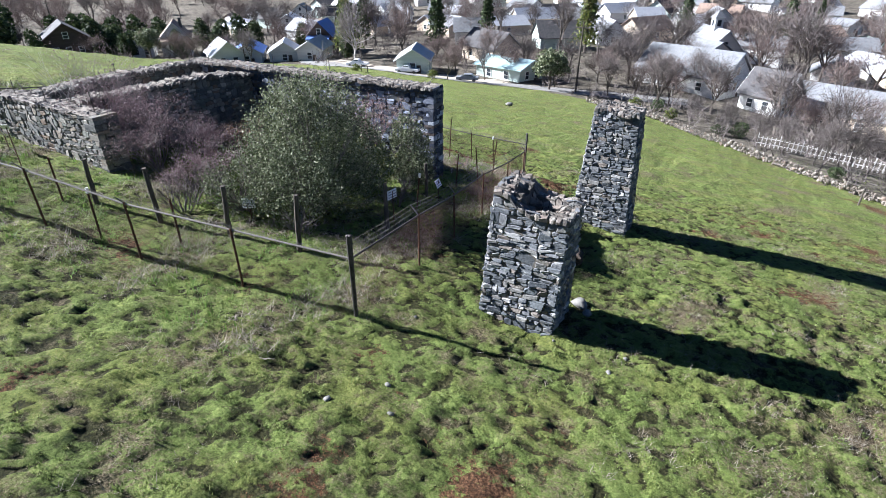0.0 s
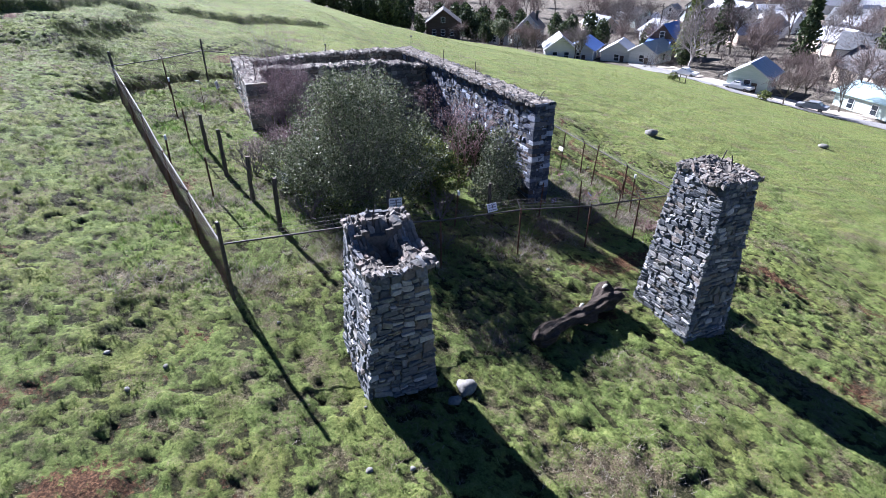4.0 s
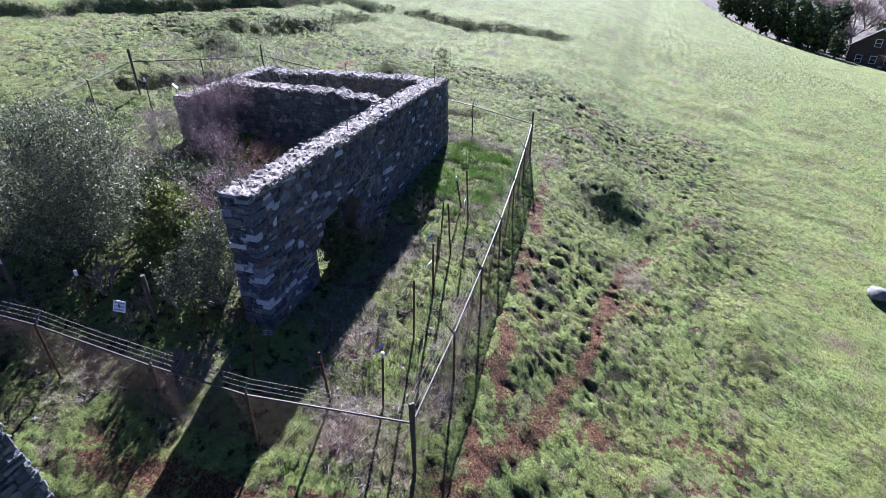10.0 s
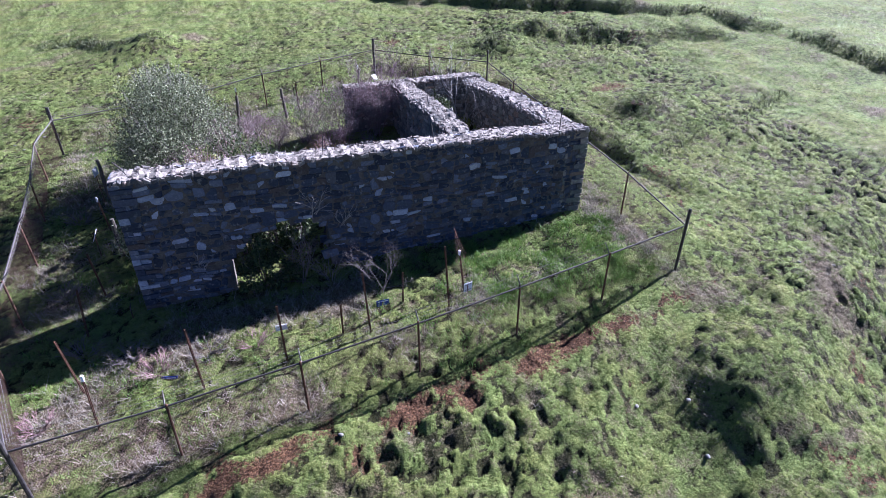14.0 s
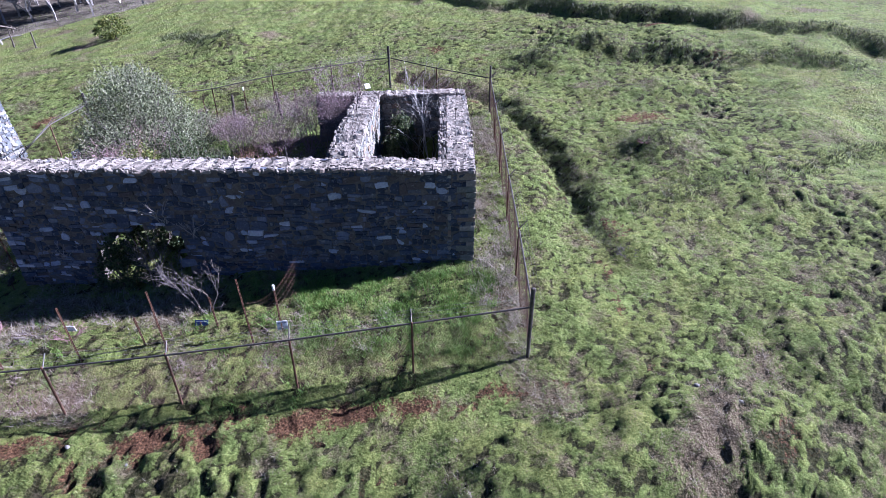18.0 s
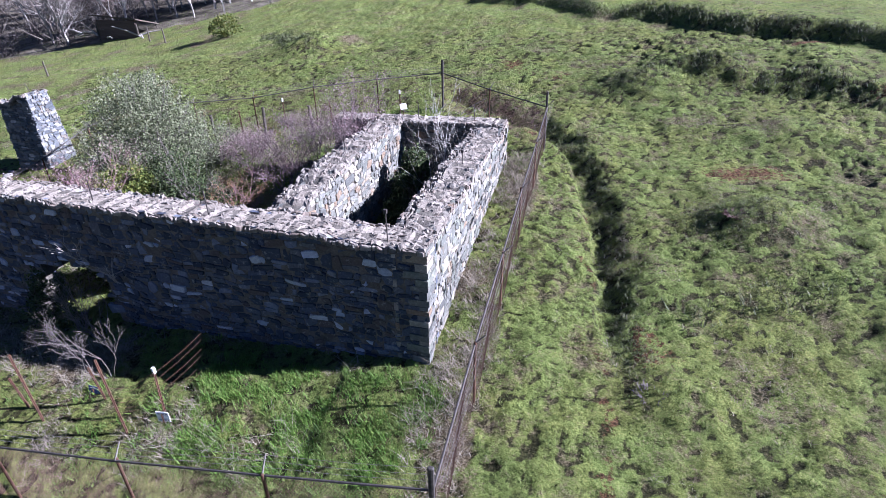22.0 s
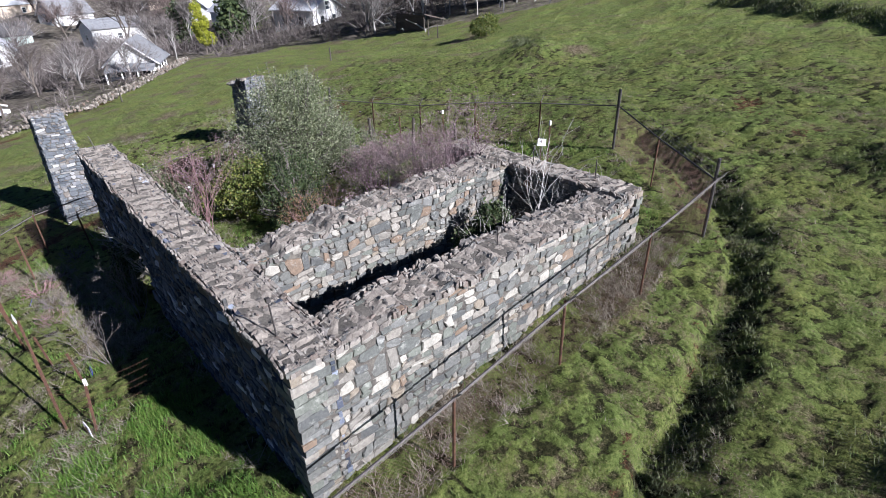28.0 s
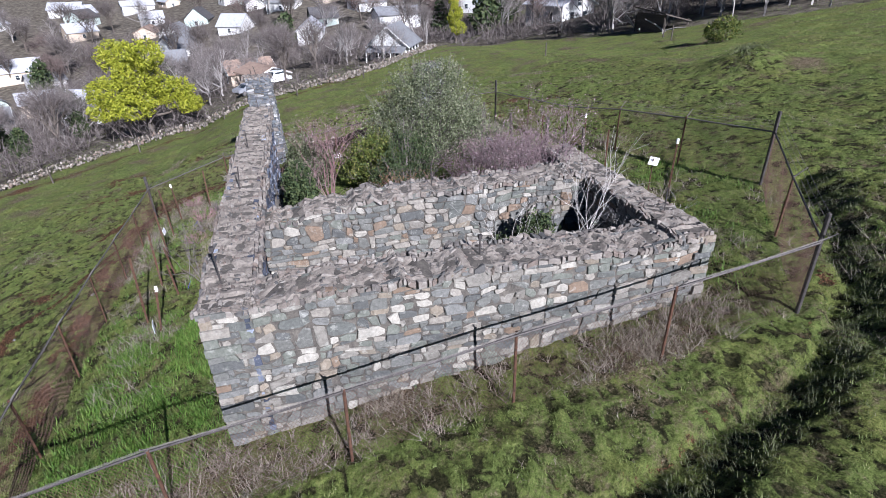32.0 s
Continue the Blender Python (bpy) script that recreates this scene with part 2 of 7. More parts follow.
BANKS = [  # short steep terrace edges uphill: from, to, height; the high side lies to the left of the way
    (9.6, -33.4, -2.6, -25.1, 0.55), (-3.4, -24.8, -14.5, -17.3, 0.62), (-14.0, -17.7, -21.5, -12.2, 0.38), (-5.0, -2.5, -15.0, -5.4, 0.2), (-9.0, -14.2, -18.0, -12.4, 0.28), (-21.5, -11.0, -26.0, 1.5, 0.4), (20.5, -27.6, 13.2, -20.6, 0.3), (-4.5, -15.8, -11.0, -14.2, 0.25)]
TRACK = [(-1.6, 10.8), (2.2, 9.3), (4.6, 7.8), (7.7, 7.45), (9.0, 7.4), (11.8, 6.6), (12.9, 6.0), (14.2, 5.3), (15.2, 5.2), (16.4, 3.2)]
FIELD_TRACK = [(30.5, 24.0), (36, 17.5), (43.0, 7.5), (46.0, -2.0), (50, -8.0)]
DITCH = [(-4.2, 5.5), (-3.9, 2.0), (-3.7, -0.4), (-3.4, -2.0), (-3.1, -4.8), (-2.7, -7.2), (-2.0, -9.3), (-1.2, -10.7), (-0.2, -11.7), (1.6, -13.0), (3.4, -14.2)]


def beside(x, y, ax, ay, bx, by):
    """How far along a way (0..1) a place lies, and how far to its left."""
    dx, dy = bx - ax, by - ay
    l = math.hypot(dx, dy)
    return ((x - ax) * dx + (y - ay) * dy) / (l * l), (dx * (y - ay) - dy * (x - ax)) / l


def ditch_side(x, y):
    """The way from the ditch's bottom line: negative on the ruin's side."""
    best = 9.0
    for (ax, ay), (bx, by) in zip(DITCH, DITCH[1:]):
        k, d = beside(x, y, ax, ay, bx, by)
        if -0.05 <= k <= 1.05 and abs(d) < abs(best):
            best = -d
    return best


def ground_z(x, y):
    z = 0.15 - 0.065 * min(max(x, -35), 130) - 0.155 * min(max(y, -75), 62) - 0.02 * min(max(y - 62, 0), 60) + 0.05 * min(max(0, y - 150), 500)
    z += 0.05 * min(0, max(x, -130) + 13) * step(6, 38, y)
    z -= 0.45 * step(2.5, 5.5, y) + 0.66 * step(4.8, 7.6, y) + 0.012 * min(max(0, y - 14), 60)
    z -= 0.2 * step(-8, -11.5, y) * step(6, 12, x) * (1 - step(-16, -22, y)) + 0.15 * step(16, 20, x)
    z -= (0.03 + 0.02 * step(-12, -26, y)) * max(0, min(x, 55) - 22) + 0.02 * max(0, min(x, 130) - 55) - 0.11 * max(0, x - 140)
    z -= 0.06 * max(0, min(x, 28) - 12) * step(-20, -28, y)
    z -= (0.26 * step(-1.3, -5, x) + 0.24 * step(-5, -12, x)) * step(-15, -8, y)
    z += 0.25 * step(-11.5, -16.5, y) * (1 - step(5, 14, x))
    near = max(abs(x - 8) / 60, abs(y) / 60)
    if near < 1.5:
        for mx, my, rx, ry, h in MOUNDS:
            if h > 0.84 and x > mx:
                rx *= 0.82
            d = ((x - mx) / rx) ** 2 + ((y - my) / ry) ** 2
            if d < 6:
                z += h * math.exp(-d)
        for ax, ay, bx, by, drop in BANKS:
            k, d = beside(x, y, ax, ay, bx, by)
            if -0.1 < k < 1.1 and abs(d) < 8:
                d += 0.3 * math.sin(k * 11 + ax) + 0.1 * math.sin(k * 41)
                w = step(-0.1, 0.12, k) * (1 - step(0.88, 1.1, k))
                z += w * drop * step(-0.55, 0.55, d) * (1 - step(1, 7, d))
        if -6 < x < 5 and -15 < y < 6:
            d = ditch_side(x, y)
            if abs(d) < 3:
                w = 1 - step(-3.2, 0.5, y)
                e = d + 0.22 * noise.noise((x * 1.3, y * 1.3, 3))
                cut = 0.19 + 0.08 * noise.noise((x * 0.9, y * 0.9, 31))
                z += w * (-0.13 * math.exp(-((e + 0.1) / 0.85) ** 2) - cut * step(-0.16, 0.0, e) * (1 - step(0.0, 1.0, e)) + 0.09 * step(0.2, 1.1, e) * (1 - step(1.2, 2.3, e)))
        inside = step(-0.4, 0.6, x) * (1 - step(13.5, 15, x)) * step(-9.5, -8, y) * (1 - step(-0.8, 0.3, y))
        a = 1 - 0.6 * inside
        z += a * 0.10 * noise.noise((x * 0.45, y * 0.45, 3.1)) + a * 0.05 * noise.noise((x * 1.6, y * 1.6, 7.7))
        z += 0.22 * noise.noise((x * 0.11, y * 0.11, 1.3)) * step(3, 14, max(-x, x - 17, y - 4, -11 - y))
        z += a * 0.05 * noise.noise((x * 2.3, y * 2.3, 5.5))
        if 0.75 < x < 3.3 and -8 < y < -0.7:
            z = min(z, 0.25)
    return z


def axis_nodes(lo, a, b, hi, fine, low_growth=1.05):
    """Evenly fine between a and b, ever wider towards lo and hi."""
    out, w, v = list(np.arange(a, b, fine)), fine, b
    while v < hi:
        out.append(v)
        w *= 1.05
        v += w
    w, v, low = fine, a, []
    while v > lo:
        w *= low_growth
        v -= w
        low.append(v)
    return low[::-1] + out + [hi]


def soil_amount(x, y):
    """Bare red earth along the fence, the animal track and a few scrapes."""
    s = 0.0
    n1 = noise.noise((x * 0.9, y * 0.9, 11))
    fence_y = 3.5 + 0.075 * (x + 1.1)
    if -2 < x < 16:
        s = max(s, (0.72 + 1.0 * n1) * math.exp(-((y - fence_y - 0.8 - 0.35 * noise.noise((x * 1.1, y, 4))) / 0.42) ** 2) * (1 - 0.5 * step(2, -2, x)))
    if -3 < x < 17 and 2.5 < y < 12.5:
        wob = 0.3 * noise.noise((x * 1.2, y * 1.2, 4))
        for (ax, ay), (bx, by) in zip(TRACK, TRACK[1:]):
            k, d = beside(x, y, ax, ay, bx, by)
            if -0.08 < k < 1.08 and abs(d) < 1.5:
                s = max(s, (0.85 + 0.5 * n1 - 0.3 * step(8, -2, x)) * math.exp(-((d + wob) / (0.22 + 0.016 * max(0, x))) ** 2))
    if -3 < y < 5:
        s = max(s, (0.75 + 0.6 * n1) * math.exp(-((x - 16.9) / 0.7) ** 2) * step(-3, 0, y))
    for cx, cy, r, k in ((17.6, 6.6, 1.6, .7), (11.5, 10.4, 1.5, .55), (20.4, -13.0, 1.2, .5), (18.4, -12.6, 1.0, .5), (22.6, 2.4, 1.2, .5), (11.2, 7.3, 1.1, .7), (8.5, 5.5, .8, .6), (24.5, 9.0, 2.2, .55), (29.0, 10.0, 2.4, .5), (20.5, 9.5, 1.6, .5), (27, 4, 2, .5), (17.5, -11.3, .5, .7)):
        d = ((x - cx) ** 2 + (y - cy) ** 2) / r ** 2
        if d < 4:
            s = max(s, k * (1 + 1.3 * n1) * math.exp(-d))
    if -6 < x < 5 and -15 < y < 4:
        s = max(s, (0.34 + 0.9 * n1) * math.exp(-((ditch_side(x, y) + 0.2 + 0.4 * noise.noise((x * 1.2, y * 1.2, 6))) / 0.22) ** 2))
    if x > 28 and -10 < y < 26:
        for (ax, ay), (bx, by) in zip(FIELD_TRACK, FIELD_TRACK[1:]):
            k, d = beside(x, y, ax, ay, bx, by)
            if -0.05 < k < 1.05:
                s = max(s, (0.8 + 0.4 * n1) * math.exp(-(d / 0.9) ** 2))
    s = max(s, 1.5 * (noise.noise((x * 0.4, y * 0.4, 17)) - 0.22) * (1 if 4 < max(-x, x - 12.5, y - 0.5, -5 - y) < 14 else 0))
    return max(0.0, min(1.0, s))


def dry_amount(x, y):
    """Straw and dead growth inside the fence and in tussocks."""
    n1, d = noise.noise((x * 0.55, y * 0.55, 21)), 0.0
    if -1.3 < x < 17 and -13.5 < y < 4.6:
        d = 0.30 + 0.6 * n1
        if y > 0.6:
            d = 0.1 + 0.36 * step(5.2, 8, x) + 0.9 * n1
        if x < 0.1 and y < 2:
            d = 0.40 + 0.8 * n1
    else:
        d = 0.10 + 0.85 * n1 + 0.22 * step(20, 28, x)
        d += 0.55 * math.exp(-((x - 15.6) / 1.8) ** 2 - ((y + 13.2) / 1.3) ** 2) + 0.36 * math.exp(-((x + 4.4) / 1.7) ** 2 - ((y - 5.3) / 1.2) ** 2)
    return max(0.0, min(1.0, d))


EDGE = [(-160, 10), (-110, 36), (-93, 43), (-80, 52), (-61, 51), (-57, 61), (-44, 60), (-24, 56), (-8, 60), (5, 57), (14.3, 49.5), (24.0, 37.5), (33.0, 25.5), (41.0, 20.0), (46.5, 10.5), (48.2, 1.0), (49.2, -6.0), (58.0, -15.5), (66.5, -21.0), (60, -30), (44, -34), (30, -40), (14, -60)]


def town_amount(x, y):
    """1 beyond the pasture's edge, where gardens, litter and yards take over from grass; for arrays of places."""
    best, out = np.full(x.shape, 1e9), np.zeros(x.shape)
    for (ax, ay), (bx, by) in zip(EDGE, EDGE[1:]):
        l = math.hypot(bx - ax, by - ay)
        k = np.clip(((x - ax) * (bx - ax) + (y - ay) * (by - ay)) / (l * l), 0, 1)
        d = ((bx - ax) * (y - ay) - (by - ay) * (x - ax)) / l
        r = np.hypot(x - ax - (bx - ax) * k, y - ay - (by - ay) * k)
        t = np.clip((d + 0.5) / 2, 0, 1)
        near = r < best
        best, out = np.where(near, r, best), np.where(near, t * t * (3 - 2 * t), out)
    return out * 0.85


HASH = np.random.default_rng(99).random((6, 256, 256))


def lattice(x, y, seed):
    """Smooth noise in -1..1 for arrays of places."""
    i, j = np.floor(x).astype(int), np.floor(y).astype(int)
    u, v = x - i, y - j
    u, v = u * u * (3 - 2 * u), v * v * (3 - 2 * v)
    h = HASH[seed % 6]
    a, b, c, d = h[i % 256, j % 256], h[(i + 1) % 256, j % 256], h[i % 256, (j + 1) % 256], h[(i + 1) % 256, (j + 1) % 256]
    return ((a * (1 - u) + b * u) * (1 - v) + (c * (1 - u) + d * u) * v) * 2 - 1


def scattered(x, y, size, seed):
    """For arrays of places: the way to the nearest of many scattered centres, in sizes, and that centre's own chance."""
    x, y = x / size, y / size
    i, j = np.floor(x).astype(int), np.floor(y).astype(int)
    best, own = np.full(x.shape, 9.0), np.zeros(x.shape)
    for di in (-1, 0, 1):
        for dj in (-1, 0, 1):
            p, q = (i + di) % 256, (j + dj) % 256
            d = np.hypot(i + di + HASH[seed][p, q] - x, j + dj + HASH[seed + 1][p, q] - y)
            near = d < best
            best, own = np.where(near, d, best), np.where(near, HASH[seed + 2][p, q], own)
    return best, own


def tussocks(x, y):
    """The relief of grass tufts, hoof pits and small terraces over the slope, and how tufty each place is (0..1)."""
    wx, wy = x + 0.10 * lattice(x * 3, y * 3, 1), y + 0.10 * lattice(x * 3, y * 3, 2)
    d1, r1 = scattered(wx * 0.8, wy, 0.34, 0)
    d2, r2 = scattered(wx * 0.85, wy, 0.17, 3)
    h1 = (0.25 + r1) * np.clip(1 - (d1 / 0.66) ** 2, 0, 1)
    h2 = (0.3 + r2) * np.clip(1 - (d2 / 0.66) ** 2, 0, 1)
    step_line = np.sin((y * 0.92 + x * 0.39) * 8.6 + 2.6 * lattice(x * 0.6, y * 0.6, 3)) * (0.5 + 0.5 * lattice(x * 0.3, y * 0.3, 5))
    rough = np.clip(0.62 + 0.75 * lattice(x * 0.16, y * 0.16, 4) + 0.3 * lattice(x * 0.5, y * 0.5, 0), 0.22, 1.15)
    inside = (x > -1.1) & (x < 16) & (y > -12) & (y < 3.6)
    rough = np.where(inside, 0.55 * rough, rough) * (1 - 0.6 * np.clip((y - 7.5) / 3, 0, 1) * np.clip((x - 6) / 4, 0, 1))
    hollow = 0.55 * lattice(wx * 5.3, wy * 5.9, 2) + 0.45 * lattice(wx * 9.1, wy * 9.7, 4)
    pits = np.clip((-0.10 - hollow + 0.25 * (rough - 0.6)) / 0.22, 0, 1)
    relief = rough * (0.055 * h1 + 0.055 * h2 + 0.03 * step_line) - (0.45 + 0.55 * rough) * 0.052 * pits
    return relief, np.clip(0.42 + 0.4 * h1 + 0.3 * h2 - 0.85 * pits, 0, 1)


def grass_material():
    n = Nodes("winter_grass_ground")
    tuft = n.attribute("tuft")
    patch, mott, fine, grain = n.noise(0.5, 5, 0.6), n.noise(3.2, 6, 0.7), n.noise(13, 6, 0.75), n.noise(38, 4, 0.75)
    f = n.math("ADD", n.math("MULTIPLY", tuft, 0.10), n.math("MULTIPLY", mott, 0.26))
    f = n.math("ADD", f, n.math("ADD", n.math("MULTIPLY", fine, 0.40), n.math("MULTIPLY", grain, 0.34)))
    c = n.ramp(f, [(0.42, (.026, .032, .011)), (0.50, (.080, .108, .028)), (0.58, (.150, .195, .052)), (0.66, (.225, .270, .084)), (0.78, (.34, .36, .165))])
    c = n.mix(n.ramp(patch, [(0.42, (0, 0, 0)), (0.62, (1, 1, 1))]), c, n.mix(1.0, c, (1.12, 0.98, 1.0), "MULTIPLY"))
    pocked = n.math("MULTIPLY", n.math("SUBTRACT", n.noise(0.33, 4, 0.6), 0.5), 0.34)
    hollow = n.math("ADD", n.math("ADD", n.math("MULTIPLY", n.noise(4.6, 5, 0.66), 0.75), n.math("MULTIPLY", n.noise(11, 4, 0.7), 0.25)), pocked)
    # Pits get dark earth plus their own shade, put into the base colour.
    pit_shade = n.ramp(hollow, [(0.405, (1, 1, 1)), (0.475, (0, 0, 0))])
    near_pit_shade = n.ramp(n.math("ADD", tuft, n.math("MULTIPLY", n.math("SUBTRACT", fine, 0.5), 0.7)), [(0.14, (1, 1, 1)), (0.36, (0, 0, 0))])
    c = n.mix(n.math("MAXIMUM", n.math("MULTIPLY", near_pit_shade, 0.9), n.math("MULTIPLY", pit_shade, 0.62)), c, n.ramp(fine, [(0.4, (.012, .011, .006)), (0.6, (.050, .048, .020))]))
    thatch = n.ramp(n.noise(27, 5, 0.8), [(0.36, (.030, .022, .013)), (0.5, (.13, .10, .062)), (0.66, (.33, .28, .20))])
    worn = n.math("ADD", n.noise(1.1, 6, 0.75), n.math("MULTIPLY", n.math("SUBTRACT", fine, 0.5), 0.6))
    c = n.mix(n.math("MULTIPLY", n.ramp(worn, [(0.51, (0, 0, 0)), (0.66, (1, 1, 1))]), 0.8), c, thatch)
    dry = n.ramp(n.math("ADD", n.attribute("dry"), n.math("MULTIPLY", n.math("SUBTRACT", fine, 0.5), 1.8)), [(0.40, (0, 0, 0)), (0.72, (1, 1, 1))])
    c = n.mix(dry, c, thatch)
    soil = n.math("ADD", n.attribute("soil"), n.math("MULTIPLY", n.math("SUBTRACT", n.noise(6, 7, 0.8), 0.5), 2.3))
    soil = n.ramp(n.math("SUBTRACT", soil, n.math("MULTIPLY", tuft, 0.22)), [(0.38, (0, 0, 0)), (0.54, (1, 1, 1))])
    c = n.mix(soil, c, n.ramp(n.noise(17, 6, 0.75), [(0.36, (.022, .012, .008)), (0.5, (.085, .045, .025)), (0.66, (.24, .13, .068))]))
    town = n.ramp(n.math("ADD", n.attribute("town"), n.math("MULTIPLY", n.math("SUBTRACT", n.noise(0.35, 5, 0.7), 0.5), 0.9)), [(0.35, (0, 0, 0)), (0.6, (1, 1, 1))])
    c = n.mix(town, c, n.ramp(n.noise(0.5, 6, 0.7), [(0.35, (.055, .047, .038)), (0.5, (.12, .105, .083)), (0.66, (.21, .185, .15))]))
    relief = n.math("ADD", n.math("MULTIPLY", hollow, 1.0), n.math("ADD", n.math("MULTIPLY", fine, 0.32), n.math("MULTIPLY", grain, 0.16)))
    n.bump(relief, 1.0, 0.3)
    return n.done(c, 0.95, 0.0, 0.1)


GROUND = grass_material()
xs, ys = axis_nodes(-420, -11, 27, 420, 0.078), axis_nodes(-160, -20, 11, 620, 0.078, 1.032)
nx = len(xs)
GX, GY = np.meshgrid(np.array(xs), np.array(ys))
GZ = np.array([ground_z(x, y) for y in ys for x in xs]).reshape(GX.shape)
spacing = np.maximum(np.gradient(np.array(xs))[None, :], np.gradient(np.array(ys))[:, None])
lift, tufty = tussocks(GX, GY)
fade = np.clip(1.6 - spacing / 0.2, 0, 1)
GZ = GZ + lift * fade + 0.07 * (lattice(GX * 0.9, GY * 0.9, 1) + 0.7 * lattice(GX * 2.1, GY * 2.1, 3)) * (1 - fade) * np.clip(1.5 - spacing, 0, 1)
gv = np.stack([GX, GY, GZ], 2).reshape(-1, 3)
at = np.arange(len(gv)).reshape(GX.shape)
gf = np.stack([at[:-1, :-1], at[:-1, 1:], at[1:, 1:], at[1:, :-1]], 2).reshape(-1, 4)
ground_mesh = bpy.data.meshes.new("ground")
ground_mesh.vertices.add(len(gv))
ground_mesh.vertices.foreach_set("co", gv.astype(np.float32).ravel())
ground_mesh.loops.add(gf.size)
ground_mesh.loops.foreach_set("vertex_index", gf.astype(np.int32).ravel())
ground_mesh.polygons.add(len(gf))
ground_mesh.polygons.foreach_set("loop_start", np.arange(0, gf.size, 4, dtype=np.int32))
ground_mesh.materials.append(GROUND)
ground_mesh.update(calc_edges=True)
ground_mesh.shade_smooth()


def near_values(fn):
    return [fn(x, y) if -60 < x < 80 and -60 < y < 70 else 0.1 for y in ys for x in xs]


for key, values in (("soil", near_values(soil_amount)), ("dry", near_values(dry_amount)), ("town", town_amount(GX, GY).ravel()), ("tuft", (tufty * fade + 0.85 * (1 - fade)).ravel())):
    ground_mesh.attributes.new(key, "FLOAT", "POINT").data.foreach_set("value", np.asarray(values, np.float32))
ground = tagged(new("ground", ground_mesh), "sloping winter pasture of short green grass with bare reddish earth", "ground", kind="structure")

# ---- rubble masonry ----


def cells(width, lo, hi, sx, sz, seed):
    """Roughly coursed rubble that fills width x (lo..hi): bands cut into chunks, chunks into one to three rows of uneven, blunt-cornered stones."""
    rnd = random.Random(seed)
    out = []

    def warp(u, v):
        return u + 0.5 * sz * noise.noise((u * 2.3, v * 2.3, seed + 0.5)), v + 0.8 * sz * noise.noise((u * 1.1, v * 1.2, seed))

    def stone(u0, u1, v0, v1):
        w, h = u1 - u0, v1 - v0
        j = lambda: rnd.uniform(-0.2, 0.2) * min(w, h)
        poly, turn = [], rnd.uniform(-0.09, 0.09)
        mu, mv = (u0 + u1) / 2, (v0 + v1) / 2
        for u, v, du, dv in ((u0, v0, 1, 1), (u1, v0, -1, 1), (u1, v1, -1, -1), (u0, v1, 1, -1)):
            cut = rnd.random()
            if cut < 0.58:
                a, b = rnd.uniform(0.12, 0.8) * min(w, h), rnd.uniform(0.12, 0.45) * min(w, h)
                pair = [(u, v + dv * b), (u + du * a, v)]
                poly += pair if du * dv > 0 else pair[::-1]
            else:
                poly.append((u + j(), v + j()))
        poly = [warp(u - turn * (v - mv), v + turn * (u - mu)) for u, v in poly]
        out.append([(min(max(u, 0.0), width), v) for u, v in poly])

    v = lo - rnd.random() * sz
    while v < hi + 0.5 * sz:
        tall = sz * rnd.uniform(1.5, 2.9)
        u = -rnd.random() * sx
        while u < width:
            chunk = sx * rnd.uniform(1.0, 3.4)
            if width - u - chunk < 0.5 * sx:
                chunk = width - u + 0.01
            rows = rnd.choice((1, 2, 2, 2, 3)) if chunk < 2.2 * sx else rnd.choice((2, 2, 3))
            cuts = [0.0] + sorted((k + rnd.uniform(-0.25, 0.25)) / rows for k in range(1, rows)) + [1.0]
            for c0, c1 in zip(cuts, cuts[1:]):
                h, p = (c1 - c0) * tall, u
                while p < u + chunk - 0.02:
                    w = max(sx * rnd.uniform(0.45, 1.45), 0.8 * h)
                    if u + chunk - p - w < 0.4 * sx:
                        w = u + chunk - p
                    if p + w > 0.05:
                        stone(max(p, 0.0), min(p + w, width), v + c0 * tall, v + c1 * tall)
                    p += w
            u += chunk
        v += tall
    return out


def stone_piece(poly, proud, gap, rnd, tilt=0.02):
    """Verts (u, v, depth) and faces of one rough stone: a back ring, a front ring and a worn face."""
    cu, cv = sum(p[0] for p in poly) / len(poly), sum(p[1] for p in poly) / len(poly)
    n, rings = len(poly), []
    tu, tv = rnd.uniform(-tilt, tilt), rnd.uniform(-tilt, tilt)
    big = max(0.05, max(math.hypot(p[0] - cu, p[1] - cv) for p in poly))
    for inset, depth in ((gap, -0.07), (gap, proud - 0.012), (gap + 0.009 + 0.008 * rnd.random(), proud)):
        ring = []
        for u, v in poly:
            d = math.hypot(u - cu, v - cv) or 1
            f = max(0.25, 1 - inset / d * 1.25)
            wob = rnd.uniform(-0.010, 0.010) if depth == proud else 0
            lean = (tu * (u - cu) + tv * (v - cv)) / big if depth > -0.05 else 0
            ring.append((cu + (u - cu) * f, cv + (v - cv) * f, depth + wob + lean))
        rings.append(ring)
    vs = rings[0] + rings[1] + rings[2]
    fs = [(r * n + i, r * n + (i + 1) % n, (r + 1) * n + (i + 1) % n, (r + 1) * n + i) for r in (0, 1) for i in range(n)]
    fs.append(tuple(range(2 * n, 3 * n)))
    return vs, fs


